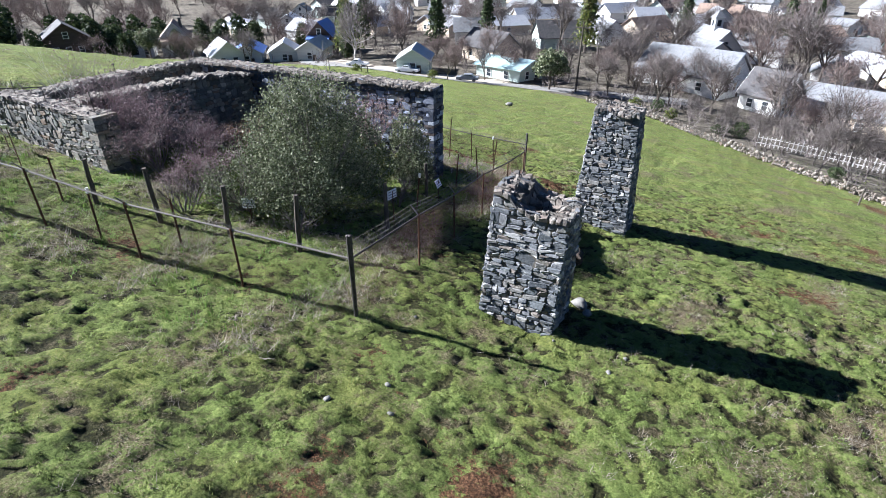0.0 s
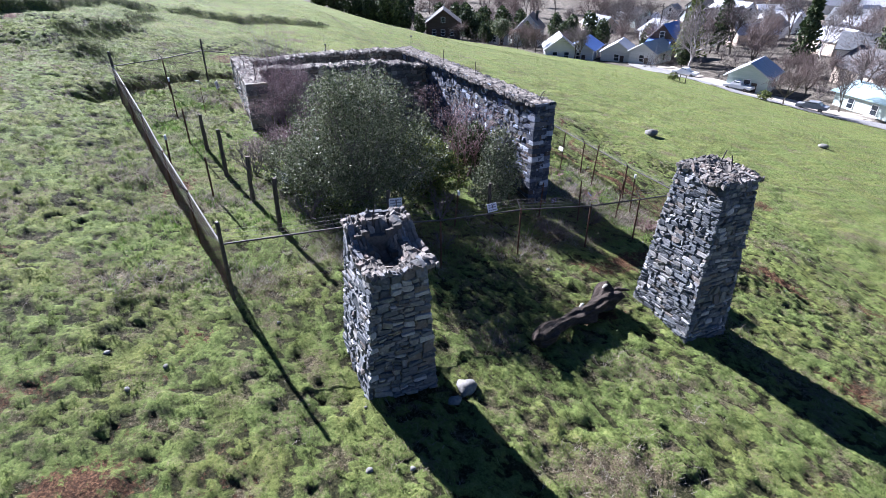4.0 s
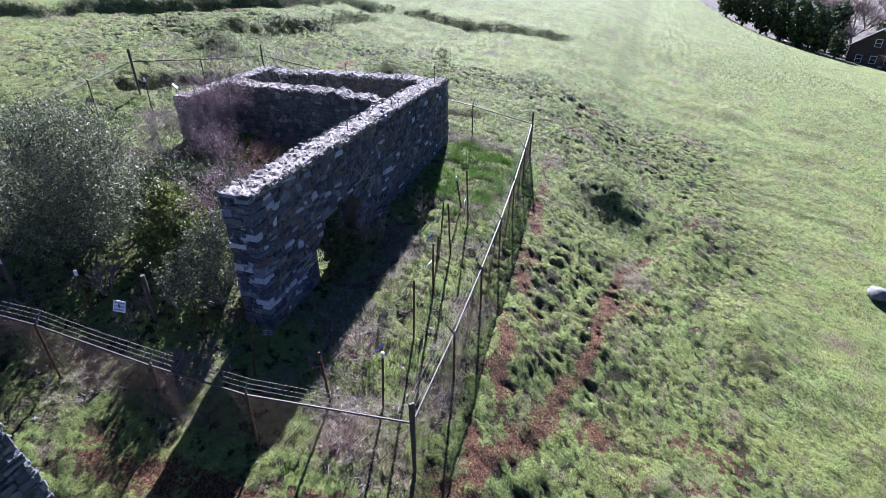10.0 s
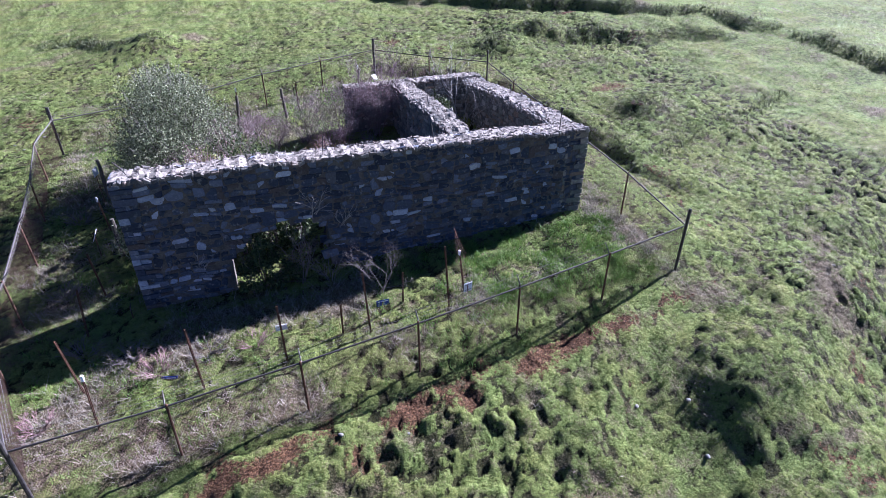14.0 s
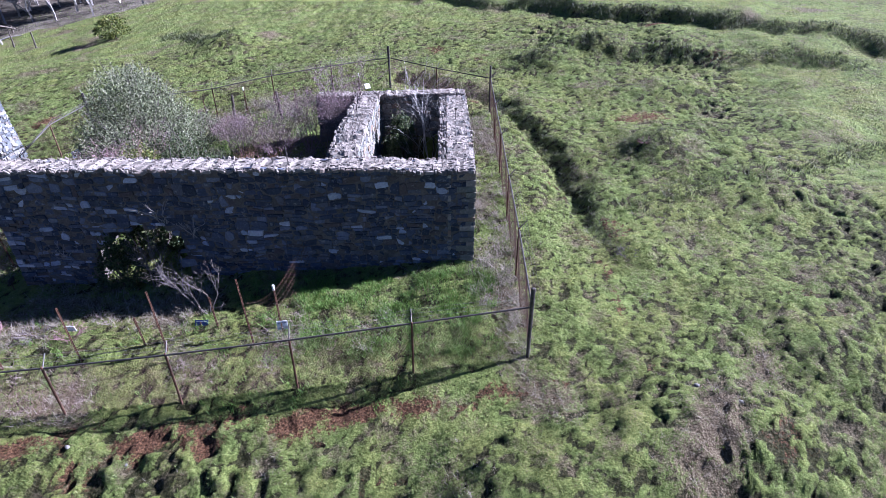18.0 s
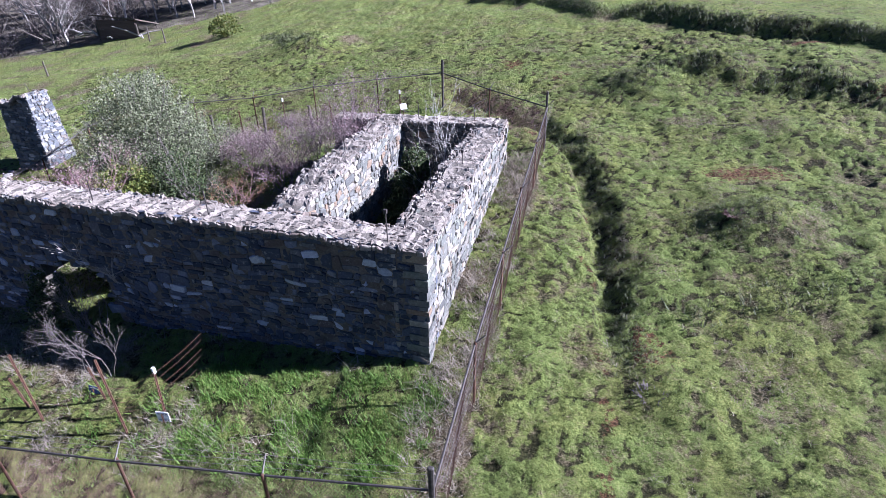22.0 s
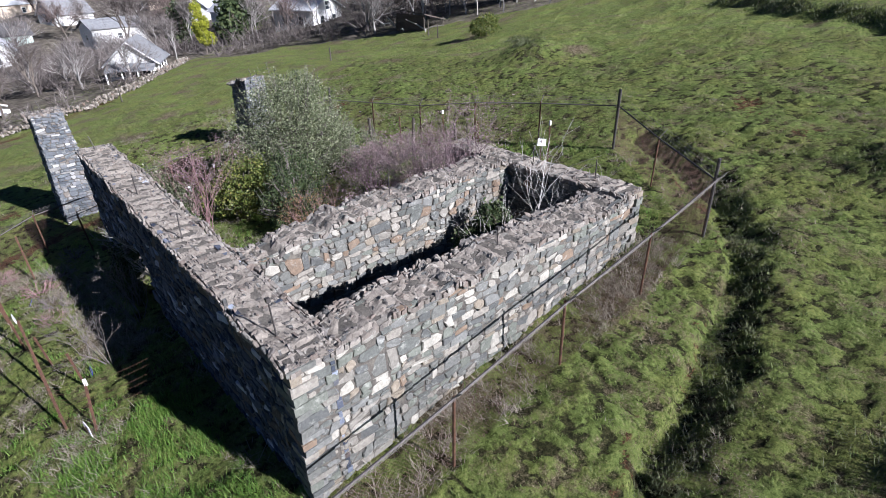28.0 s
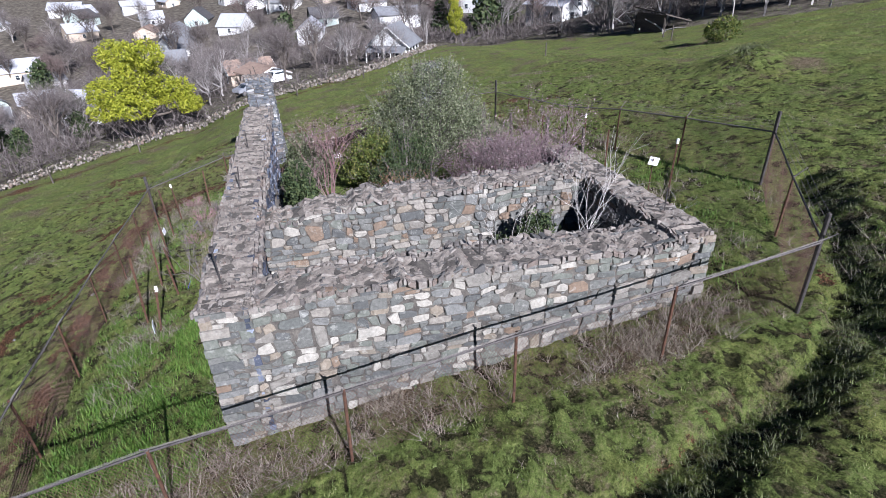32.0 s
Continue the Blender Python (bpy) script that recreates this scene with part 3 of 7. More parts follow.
def lay_stones(parent, faces, near, most=300, gap=0.008):
    """Stones on the faces of one wall. A face: (polygons, place(u, v, d), keep(u, v), top(u) or None). Those nearest to near become pieces of their own."""
    rnd = random.Random(len(faces) * 7 + int(near[0] * 10) % 97)
    made = []
    for polys, place, keep, top, rough, stuff in faces:
        for poly in polys:
            if top:
                poly = [(u, min(v, top(u) - 0.045)) for u, v in poly]
                if max(v for u, v in poly) - min(v for u, v in poly) < 0.05:
                    continue
            cu, cv = sum(p[0] for p in poly) / len(poly), sum(p[1] for p in poly) / len(poly)
            if not keep(cu, cv):
                continue
            vs, fs = stone_piece(poly, rnd.uniform(-0.004, 0.026) * rough, gap, rnd, 0.02 * rough)
            vs = [place(*p) for p in vs]
            c = Vector(place(cu, cv, 0))
            made.append(((c - Vector(near)).length, c, vs, fs, stuff))
    made.sort(key=lambda m: m[0])
    rests = {}
    for n_, (d, c, vs, fs, stuff) in enumerate(made):
        if n_ < most:
            me = mesh_from("stone", [tuple(Vector(p) - c) for p in vs], fs, stuff)
            ob = part("stone", me, parent)
            ob.location = c - parent.location
        else:
            rests.setdefault(stuff, Soup()).add(vs, fs)
    for stuff, rest in rests.items():
        o = part("stonework", rest.mesh("stonework", stuff), parent, kind="stuff")
        o.location = -parent.location


def wall_core(parent, place, length, thick, bottom, top, material, hole=None, inset=0.03, width=0.2):
    """The rubble heart of a wall in short upright slices, so that its top is uneven and openings go through."""
    s = Soup()
    n = max(1, round(length / width))
    for i in range(n):
        u0, u1 = inset + (length - 2 * inset) * i / n, inset + (length - 2 * inset) * (i + 1) / n
        um = (u0 + u1) / 2
        z0a, z0b, z1a, z1b = bottom(u0), bottom(u1), top(u0) - 0.05, top(u1) - 0.05
        if hole and hole(um):
            z0a = z0b = hole(um)
        q = [(u0, inset, z0a), (u1, inset, z0b), (u1, thick - inset, z0b), (u0, thick - inset, z0a), (u0, inset, z1a), (u1, inset, z1b), (u1, thick - inset, z1b), (u0, thick - inset, z1a)]
        s.add([place(*p) for p in q], [(3, 2, 1, 0), (4, 5, 6, 7), (0, 1, 5, 4), (1, 2, 6, 5), (2, 3, 7, 6), (3, 0, 4, 7)])
    o = part("core", s.mesh("core", material), parent, "mortar and rubble heart of the wall")
    o.location = -parent.location


def wall(name, label, start, end, thick, top, ends=(True, True), hole=None, sx=0.26, sz=0.12, near=None, seed=1, sides=(True, True), material=None, rough=1.0, top_rough=1.0, batter=0.0):
    """A rubble wall whose outer face runs from start to end; its thickness lies to the left of that way."""
    material = material or STONE
    a, b = Vector((*start, 0)), Vector((*end, 0))
    length = (b - a).length
    du = (b - a).normalized()
    dn = Vector((-du.y, du.x, 0))
    root = thing(name, label, "wall", tuple((a + b) / 2 + dn * thick / 2 + Vector((0, 0, ground_z(*((a + b) / 2).xy)))), kind="structure")

    def spot(u, t, z):
        return tuple(a + du * u + dn * t + Vector((0, 0, z)))

    def ground_at(u, t=0.0):
        p = a + du * u + dn * t
        return ground_z(p.x, p.y)

    low = min(ground_at(u) for u in np.linspace(0, length, 12)) - 0.25
    high = max(top(u) for u in np.linspace(0, length, 40))
    wall_core(root, lambda u, t, z: spot(u, t, z), length, thick, lambda u: min(ground_at(u), ground_at(u, thick)) - 0.35, top, MORTAR, hole, 0.03 + 0.0003 * seed)

    def keep(t):
        return lambda u, v: v > ground_at(u, t) - 0.16 and not (hole and hole(u) and v < hole(u) + 0.02)

    lean = lambda v: batter * max(0, 3 - v)
    faces = []
    if sides[0]:
        faces.append((cells(length, low, high, sx, sz, seed), lambda u, v, d: spot(u, -d + 0.03 - lean(v), v), keep(0), top, rough, material))
    if sides[1]:
        faces.append((cells(length, low, high, sx, sz, seed + 1), lambda u, v, d: spot(u, thick + d - 0.03, v), keep(thick), top, rough, material))
    if ends[0]:
        faces.append((cells(thick, low, high, sx * 0.8, sz, seed + 2), lambda u, v, d: spot(-d + 0.03, u, v), lambda u, v: v > ground_at(0) - 0.16, lambda u: top(0), rough, material))
    if ends[1]:
        faces.append((cells(thick, low, high, sx * 0.8, sz, seed + 3), lambda u, v, d: spot(length + d - 0.03, u, v), lambda u, v: v > ground_at(length) - 0.16, lambda u: top(length), rough, material))
    faces.append((cells(length, 0, thick, 0.14, 0.085, seed + 4), lambda u, v, d: spot(u, v, top(u) + d - 0.06 + 0.05 * noise.noise((u * 5, v * 5, seed))), lambda u, v: True, None, 1.35 * top_rough, STONE_TOP))
    cap, m = Soup(), max(2, round(length / 0.09))
    rows = 9
    cap.add([spot(length * i / m, thick * j / (rows - 1), top(length * i / m) - 0.04 + 0.05 * noise.noise((length * i / m * 5, thick * j / (rows - 1) * 5, seed)) + 0.03 * noise.noise((i * 1.7, j * 1.7, seed))) for i in range(m + 1) for j in range(rows)],
            [(i * rows + j, (i + 1) * rows + j, (i + 1) * rows + j + 1, i * rows + j + 1) for i in range(m) for j in range(rows - 1)])
    part("capping", cap.mesh("capping", TOP_MORTAR), root, "crumbling tan mortar along the wall top").location = -root.location
    lay_stones(root, faces, near or tuple((a + b) / 2 - dn * 6 + Vector((0, 0, 4))))
    return root


def ragged(base, wave, seed):
    return lambda u: base(u) + wave * noise.noise((u * 1.3, seed, 0)) + 0.8 * wave * noise.noise((u * 4.1, seed, 5)) + 0.5 * wave * noise.noise((u * 9.3, seed, 2))


LONG, DEEP, TH = 12.9, 8.75, 0.72


def breach(u):
    """The broken opening in the long wall: its head's height along the wall, which runs from the far end."""
    x = LONG - u
    if not 8.05 < x < 10.75:
        return None
    return 1.22 - 0.42 * abs((x - 9.0) / 1.2) ** 2.2 + 0.10 * math.sin(x * 9.0)


wall("wall_long", "long rubble stone wall of grey slabs with a broken opening", (LONG, 0), (0, 0), TH, ragged(lambda u: 2.94 - 0.05 * step(10, 12, u), 0.06, 3), (True, False), breach, 0.30, 0.125, near=(6.5, 5, 1.5), seed=11, rough=1.3, material=STONE_LONG_SHADE)
wall("wall_end", "sunlit end wall of grey, green and tan rubble stone", (0, 0), (0, -DEEP), TH, ragged(lambda u: 2.86 + 0.07 * step(0.9, 1.8, u) * (1 - step(5, 7, u)), 0.08, 9), (False, False), None, 0.28, 0.14, near=(-5, -4, 1.5), seed=31, rough=1.2)
wall("wall_uphill", "short uphill wall of rubble stone", (0, -DEEP), (5.8, -DEEP), TH, ragged(lambda u: 2.98 - 0.02 * u, 0.06, 15), (False, True), None, 0.27, 0.13, near=(5, -12, 2), seed=51)
wall("wall_partition", "ragged rubble partition wall between the chamber and the open room", (3.3, -TH), (3.3, -DEEP + TH), 0.66, ragged(lambda u: 2.97 - 0.12 * (1 - step(1.7, 2.0, u)) - 0.16 * (1 - step(0.7, 1.0, u)) + 0.04 * step(4, 6.5, u), 0.12, 21), (False, False), None, 0.27, 0.135, near=(-3, -4, 3), seed=71)


def pillar(label, foot, head, z_foot, top, seed, near):
    """A free-standing pier: foot and head are (x0, y0, x1, y1); top gives the height over (s, t) in 0..1."""
    root = thing("stone_pillar", label, "pillar", ((foot[0] + foot[2]) / 2, (foot[1] + foot[3]) / 2, z_foot), "stone pillars")

    def spot(s, t, z):
        k = (z - z_foot) / (3.0 - z_foot)
        lo = [f + (h - f) * k for f, h in zip(foot, head)]
        return Vector((lo[0] + (lo[2] - lo[0]) * s, lo[1] + (lo[3] - lo[1]) * t, z))

    w, d = foot[2] - foot[0], foot[3] - foot[1]
    s = Soup()
    n = 6
    for i in range(n):
        for j in range(n):
            a, b, c, e = 0.03 + 0.94 * i / n, 0.03 + 0.94 * (i + 1) / n, 0.03 + 0.94 * j / n, 0.03 + 0.94 * (j + 1) / n
            z1 = top((a + b) / 2, (c + e) / 2) - 0.06
            q = [spot(a, c, z_foot - 0.4), spot(b, c, z_foot - 0.4), spot(b, e, z_foot - 0.4), spot(a, e, z_foot - 0.4), spot(a, c, z1), spot(b, c, z1), spot(b, e, z1), spot(a, e, z1)]
            s.add([tuple(p) for p in q], [(3, 2, 1, 0), (4, 5, 6, 7), (0, 1, 5, 4), (1, 2, 6, 5), (2, 3, 7, 6), (3, 0, 4, 7)])
    core = part("core", s.mesh("core", MORTAR), root, "mortar and rubble heart of the pillar")
    core.location = -root.location
    out = lambda v, n_: tuple(v + n_)
    faces = [
        (cells(w, z_foot - 0.3, 3.25, 0.27, 0.095, seed), lambda u, v, q: out(spot(u / w, 0, v), Vector((0, -q + 0.02, 0))), lambda u, v: v > ground_z(*spot(u / w, 0, v).xy) - 0.15, lambda u: top(u / w, 0.0), 1.3, STONE_DARK),
        (cells(w, z_foot - 0.3, 3.25, 0.27, 0.095, seed + 1), lambda u, v, q: out(spot(u / w, 1, v), Vector((0, q - 0.02, 0))), lambda u, v: v > ground_z(*spot(u / w, 1, v).xy) - 0.15, lambda u: top(u / w, 1.0), 1.3, STONE_DARK),
        (cells(d, z_foot - 0.3, 3.25, 0.27, 0.095, seed + 2), lambda u, v, q: out(spot(0, u / d, v), Vector((-q + 0.02, 0, 0))), lambda u, v: v > ground_z(*spot(0, u / d, v).xy) - 0.15, lambda u: top(0.0, u / d), 1.3, STONE_DARK),
        (cells(d, z_foot - 0.3, 3.25, 0.27, 0.095, seed + 3), lambda u, v, q: out(spot(1, u / d, v), Vector((q - 0.02, 0, 0))), lambda u, v: v > ground_z(*spot(1, u / d, v).xy) - 0.15, lambda u: top(1.0, u / d), 1.3, STONE_DARK),
        (cells(w, 0, d, 0.17, 0.12, seed + 4), lambda u, v, q: out(spot(u / w, v / d, top(u / w, v / d) - 0.05), Vector((0, 0, q))), lambda u, v: True, None, 1.6, STONE_TOP)]
    lay_stones(root, faces, near)
    return root


pillar("weathered dark rubble stone pillar with a broken hollow top", (18.52, -8.75, 20.22, -7.38), (18.66, -8.52, 20.3, -7.6), -0.02,
       lambda s, t: 2.72 + 0.36 * step(0.55, 0.1, s) - 0.3 * step(0.2, 0.4, s) * step(0.9, 0.6, s) * step(0.2, 0.4, t) * step(0.85, 0.65, t) + 0.09 * noise.noise((s * 5, t * 5, 1)), 91, (22, -9, 3))
pillar("tall weathered dark rubble stone pillar standing in the grass", (18.35, -0.84, 20.27, 0.55), (18.68, -0.58, 20.06, 0.42), -1.25,
       lambda s, t: 2.93 - 0.10 * s + 0.10 * noise.noise((s * 5, t * 5, 4)), 111, (24, 0, 3))


def quoins(x, y, sx, sy, z0, z1, parent_label, material, seed, lean=None):
    """Larger corner stones, long and short in turn; sx and sy point from the corner along the two walls."""
    rnd = random.Random(seed)
    root = thing("corner_stones", parent_label, "masonry", (x, y, z0), "corner stones", "structure")
    z, k = z0 - 0.1, 0
    while z < z1 - 0.03:
        h = min(rnd.uniform(0.10, 0.2), z1 - z)
        a, b = (rnd.uniform(0.32, 0.5), rnd.uniform(0.16, 0.24)) if k % 2 else (rnd.uniform(0.16, 0.24), rnd.uniform(0.32, 0.5))
        j = lambda: rnd.uniform(-0.018, 0.018)
        p = 0.022
        q = [(-p * sx + j(), -p * sy + j()), (a * sx, -p * sy + j()), (a * sx * 0.97, b * sy), (-p * sx + j(), b * sy)]
        if sx * sy < 0:
            q = q[::-1]
        ox, oy = lean((z + h / 2)) if lean else (0, 0)
        lo, hi = z - z0 + 0.008, z - z0 + h - 0.008
        vs = [(u + ox, v + oy, lo) for u, v in q] + [(u * 1.0 + ox + j() * 0.4, v + oy + j() * 0.4, hi) for u, v in q]
        c = Vector((sum(v[0] for v in vs) / 8, sum(v[1] for v in vs) / 8, (lo + hi) / 2))
        inner = [tuple(c + (Vector(v) - c) * 0.93) for v in vs]
        me = mesh_from("quoin", vs, [(3, 2, 1, 0), (4, 5, 6, 7), (0, 1, 5, 4), (1, 2, 6, 5), (2, 3, 7, 6), (3, 0, 4, 7)], material)
        me.transform(Matrix.Translation(-c))
        ob = part("quoin", me, root)
        ob.location = c
        z += h
        k += 1


quoins(0, 0, 1, -1, ground_z(0, 0), 2.84, "rough corner stones of the sunlit end wall", STONE, 1)
quoins(0, -DEEP, 1, 1, ground_z(0, -DEEP), 2.86, "rough corner stones of the upper corner", STONE, 2)
quoins(LONG, 0, -1, -1, ground_z(LONG, 0), 2.9, "rough corner stones at the broken end of the long wall", STONE_LONG_SHADE, 3)
quoins(LONG, -TH, -1, 1, ground_z(LONG, -TH), 2.9, "rough corner stones at the broken end of the long wall", STONE_LONG_SHADE, 4)
quoins(5.8, -DEEP, -1, 1, ground_z(5.8, -DEEP), 2.84, "rough corner stones at the broken end of the uphill wall", STONE, 5)
quoins(5.8, -DEEP + TH, -1, -1, ground_z(5.8, -DEEP + TH), 2.84, "rough corner stones at the broken end of the uphill wall", STONE, 6)

# ---- fences, posts and signs ----


def on_ground(x, y, dz=0.0):
    return Vector((x, y, ground_z(x, y) + dz))


def local(me, at):
    """Moves a mesh built in world places so that at becomes its origin."""
    me.transform(Matrix.Translation(-Vector(at)))
    return me


def wire(s, a, b, r=0.0022):
    """A thin three-sided wire."""
    a, b = Vector(a), Vector(b)
    d = (b - a).normalized()
    p = d.cross(Vector((0.3, 0.2, 0.9))).normalized() * r
    q = d.cross(p).normalized() * r
    ring = (p, -0.5 * p + 0.87 * q, -0.5 * p - 0.87 * q)
    s.add([tuple(a + k) for k in ring] + [tuple(b + k) for k in ring], [(0, 1, 4, 3), (1, 2, 5, 4), (2, 0, 3, 5)])


def chain_link(a, b, high, pitch=0.06):
    """The woven diamonds between two posts that stand at a and b."""
    s = Soup()
    span = (b - a).xy.length
    sag = random.Random(int(span * 1000)).uniform(0.0, 0.03)

    def at(u, h):
        k = u / span
        out = 0.02 * math.sin(k * 9 + h * 3)
        side = Vector((-(b - a).y, (b - a).x, 0)).normalized() * out
        return a.lerp(b, k) + Vector((0, 0, h - sag * 4 * k * (1 - k) * h / high)) + side

    for sign in (1, -1):
        u = -high
        while u < span + high:
            u0, u1 = (u, u + high * 0.62) if sign > 0 else (u + high * 0.62, u)
            pts = []
            for n in range(7):
                k = n / 6
                uu, hh = u0 + (u1 - u0) * k, 0.03 + (high - 0.05) * k
                if 0 <= uu <= span:
                    pts.append(at(uu, hh))
            for p, q in zip(pts, pts[1:]):
                wire(s, p, q, 0.0022)
            u += pitch
    return s


def fence_run(label, posts, high=1.4, tall=(0, -1), arms=True, out=1, rail=None):
    """Chain-link between steel posts along a line, with a top rail and, on arms, three barbed strands."""
    pts = [on_ground(x, y) for x, y in posts]
    base = pts[len(pts) // 2]
    root = thing("chain_link_fence", label, "fence", tuple(base), "chain-link fence runs")
    n = len(pts)
    tall = [t % n for t in tall]
    for i, p in enumerate(pts):
        big = i in tall
        s = Soup()
        r = 0.038 if big else 0.026
        top = high + (0.5 if big else 0.04)
        lean = Vector((random.uniform(-0.03, 0.03), random.uniform(-0.03, 0.03), 0))
        s.tube([p - Vector((0, 0, 0.3)), p + lean * 0.5 + Vector((0, 0, top / 2)), p + lean + Vector((0, 0, top)), p + lean + Vector((0, 0, top + 0.015))], [r, r, r, r * 0.6], 8)
        part("post", local(s.mesh("post", DARK_STEEL if big else RUST, False), base), root)
        if arms and not big:
            d = (pts[min(i + 1, n - 1)] - pts[max(i - 1, 0)]).normalized()
            side = Vector((d.y, -d.x, 0)) * out
            s = Soup()
            a = p + Vector((0, 0, high + 0.02))
            s.tube([a, a + side * 0.10 + Vector((0, 0, 0.12)), a + side * 0.20 + Vector((0, 0, 0.23))], [0.017, 0.015, 0.011], 5)
            part("barb_arm", local(s.mesh("barb_arm", GALV), base), root, "pale angled steel arm")
    for p, q in zip(pts, pts[1:]):
        s = Soup()
        s.tube([p + Vector((0, 0, high)), q + Vector((0, 0, high))], 0.021, 6)
        part("top_rail", local(s.mesh("top_rail", rail or DARK_STEEL), base), root)
    for p, q in zip(pts, pts[1:]):
        part("chain_link_panel", local(chain_link(p, q, high).mesh("chain_link_panel", MESH_WIRE), base), root)
    if arms:
        for k in range(3):
            s = Soup()
            for i in range(n - 1):
                d = (pts[i + 1] - pts[i]).normalized()
                side = Vector((d.y, -d.x, 0)) * out * (0.07 + 0.06 * k)
                up = Vector((0, 0, high + 0.10 + 0.065 * k))
                a, b = pts[i] + side + up, pts[i + 1] + side + up
                m = (a + b) / 2 - Vector((0, 0, 0.03))
                wire(s, a, m, 0.003)
                wire(s, m, b, 0.003)
                for j in range(1, 18):
                    c = a.lerp(b, j / 18) - Vector((0, 0, 0.03 * 4 * (j / 18) * (1 - j / 18)))
                    wire(s, c - Vector((0.012, 0.01, 0.025)), c + Vector((0.012, 0.012, 0.025)), 0.002)
            part("barbed_wire", local(s.mesh("barbed_wire", GALV), base), root)
    return root


FC1, FC4, FCN, FCE, FCS = (16.62, -10.6), (3.4, -13.1), (-1.13, -9.85), (-1.12, 3.42), (14.75, 4.42)


def between(a, b, n, bow=0.0):
    d = Vector((b[0] - a[0], b[1] - a[1]))
    side = Vector((d.y, -d.x)).normalized()
    return [tuple(Vector(a) + d * i / n + side * bow * 4 * (i / n) * (1 - i / n)) for i in range(n + 1)]


fence_run("rusty chain-link fence along the uphill side with barbed wire", between(FC1, FC4, 5), tall=(0, -1), out=-1, rail=GALV)
fence_run("rusty chain-link fence across the upper corner", between(FC4, FCN, 2), tall=(0, -1), out=-1)
fence_run("rusty chain-link fence beside the sunlit end wall", between(FCN, FCE, 5), tall=(-1,), out=-1)
fence_run("rusty chain-link fence below the long wall", between(FCE, FCS, 6, -0.18), tall=(0, -1), out=1)
fence_run("rusty chain-link fence between the ruin and the pillars", [FCS, (15.72, 1.55), (15.85, -0.5), (16.02, -3.05), (16.3, -5.55), (16.62, -8.05), FC1], tall=(0, -1), out=1)


def t_post(x, y, high=1.6, lean=(0, 0), material=None, label="rusty steel T-post standing in dry grass", tip=True):
    """A studded steel T-post with a painted tip."""
    p = on_ground(x, y)
    root = thing("fence_post", label, "post", tuple(p), "inner fence posts")
    k = Vector((lean[0], lean[1], high))
    s = Soup()
    for w, t in ((0.022, 0.005), (0.005, 0.024)):
        q = [Vector((a * w, b * t, 0)) for a, b in ((-1, -1), (1, -1), (1, 1), (-1, 1))]
        lo, hi = Vector((0, 0, -0.3)), k
        s.add([tuple(lo + c) for c in q] + [tuple(hi + c) for c in q], [(3, 2, 1, 0), (4, 5, 6, 7), (0, 1, 5, 4), (1, 2, 6, 5), (2, 3, 7, 6), (3, 0, 4, 7)])
    for j in range(3, 14):
        c = k * (j / 14.0)
        s.box(tuple(c + Vector((-0.012, 0.018, -0.01))), tuple(c + Vector((0.012, 0.032, 0.01))))
    part("stake", s.mesh("stake", material or RUST), root)
    if tip:
        s = Soup()
        s.box(tuple(k + Vector((-0.024, -0.026, -0.13))), tuple(k + Vector((0.024, 0.034, 0.006))))
        part("tip", s.mesh("tip", WHITE), root, "white painted tip")
    return root


for x, y, h, lx, ly, tip in ((13.73, 3.25, 1.5, -.12, .05, 1), (11.56, 3.1, 1.75, .05, .1, 0), (9.72, 2.93, 1.6, .02, .05, 0), (7.63, 2.75, 1.75, .1, -.05, 0), (8.3, 2.5, .9, 0, .1, 0), (5.5, 2.66, 1.85, .12, -.05, 0), (4.9, 2.25, 1.2, .1, -.2, 1),
                             (14.1, 2.2, 1.5, .15, 0, 0), (14.3, .4, 1.4, -.2, .1, 0), (6.6, 2.05, 1.0, 0, .1, 0), (14.0, -1.0, 1.3, .1, 0, 0), (4.6, -11.3, 1.5, 0, 0, 1), (7.4, -11.0, 1.2, .05, 0, 0), (9.9, -11.6, 1.3, 0, .05, 1), (14.2, -4.2, 1.2, .1, .1, 1), (11.4, -10.6, 1.2, 0, 0, 0)):
    t_post(x, y, h, (lx, ly), tip=bool(tip))


def wooden_post(x, y, high, r=0.085, lean=(0, 0)):
    p = on_ground(x, y)
    s = Soup()
    rnd = random.Random(int(x * 100))
    pts, rad = [], []
    for i in range(7):
        k = i / 6
        pts.append((lean[0] * k + rnd.uniform(-.012, .012), lean[1] * k + rnd.uniform(-.012, .012), -0.3 + (high + 0.3) * k))
        rad.append(r * (1.05 - 0.2 * k + rnd.uniform(-.06, .06)))
    s.tube(pts, rad, 8)
    ob = new("wooden_post", s.mesh("wooden_post", OLD_WOOD))
    ob.location = p
    return tagged(ob, "dark weathered split wooden fence post", "post", "old wooden posts")


for x, y, h, lx, ly in ((13.8, -9.15, 1.5, .1, .05), (10.0, -10.1, 1.5, -.1, 0), (11.9, -9.6, 1.35, .05, .08), (8.0, -10.5, 1.25, .1, 0), (14.5, -6.3, 1.4, 0, 0), (13.75, -2.75, 1.2, 0, 0)):
    wooden_post(x, y, h, 0.065, (lx, ly))


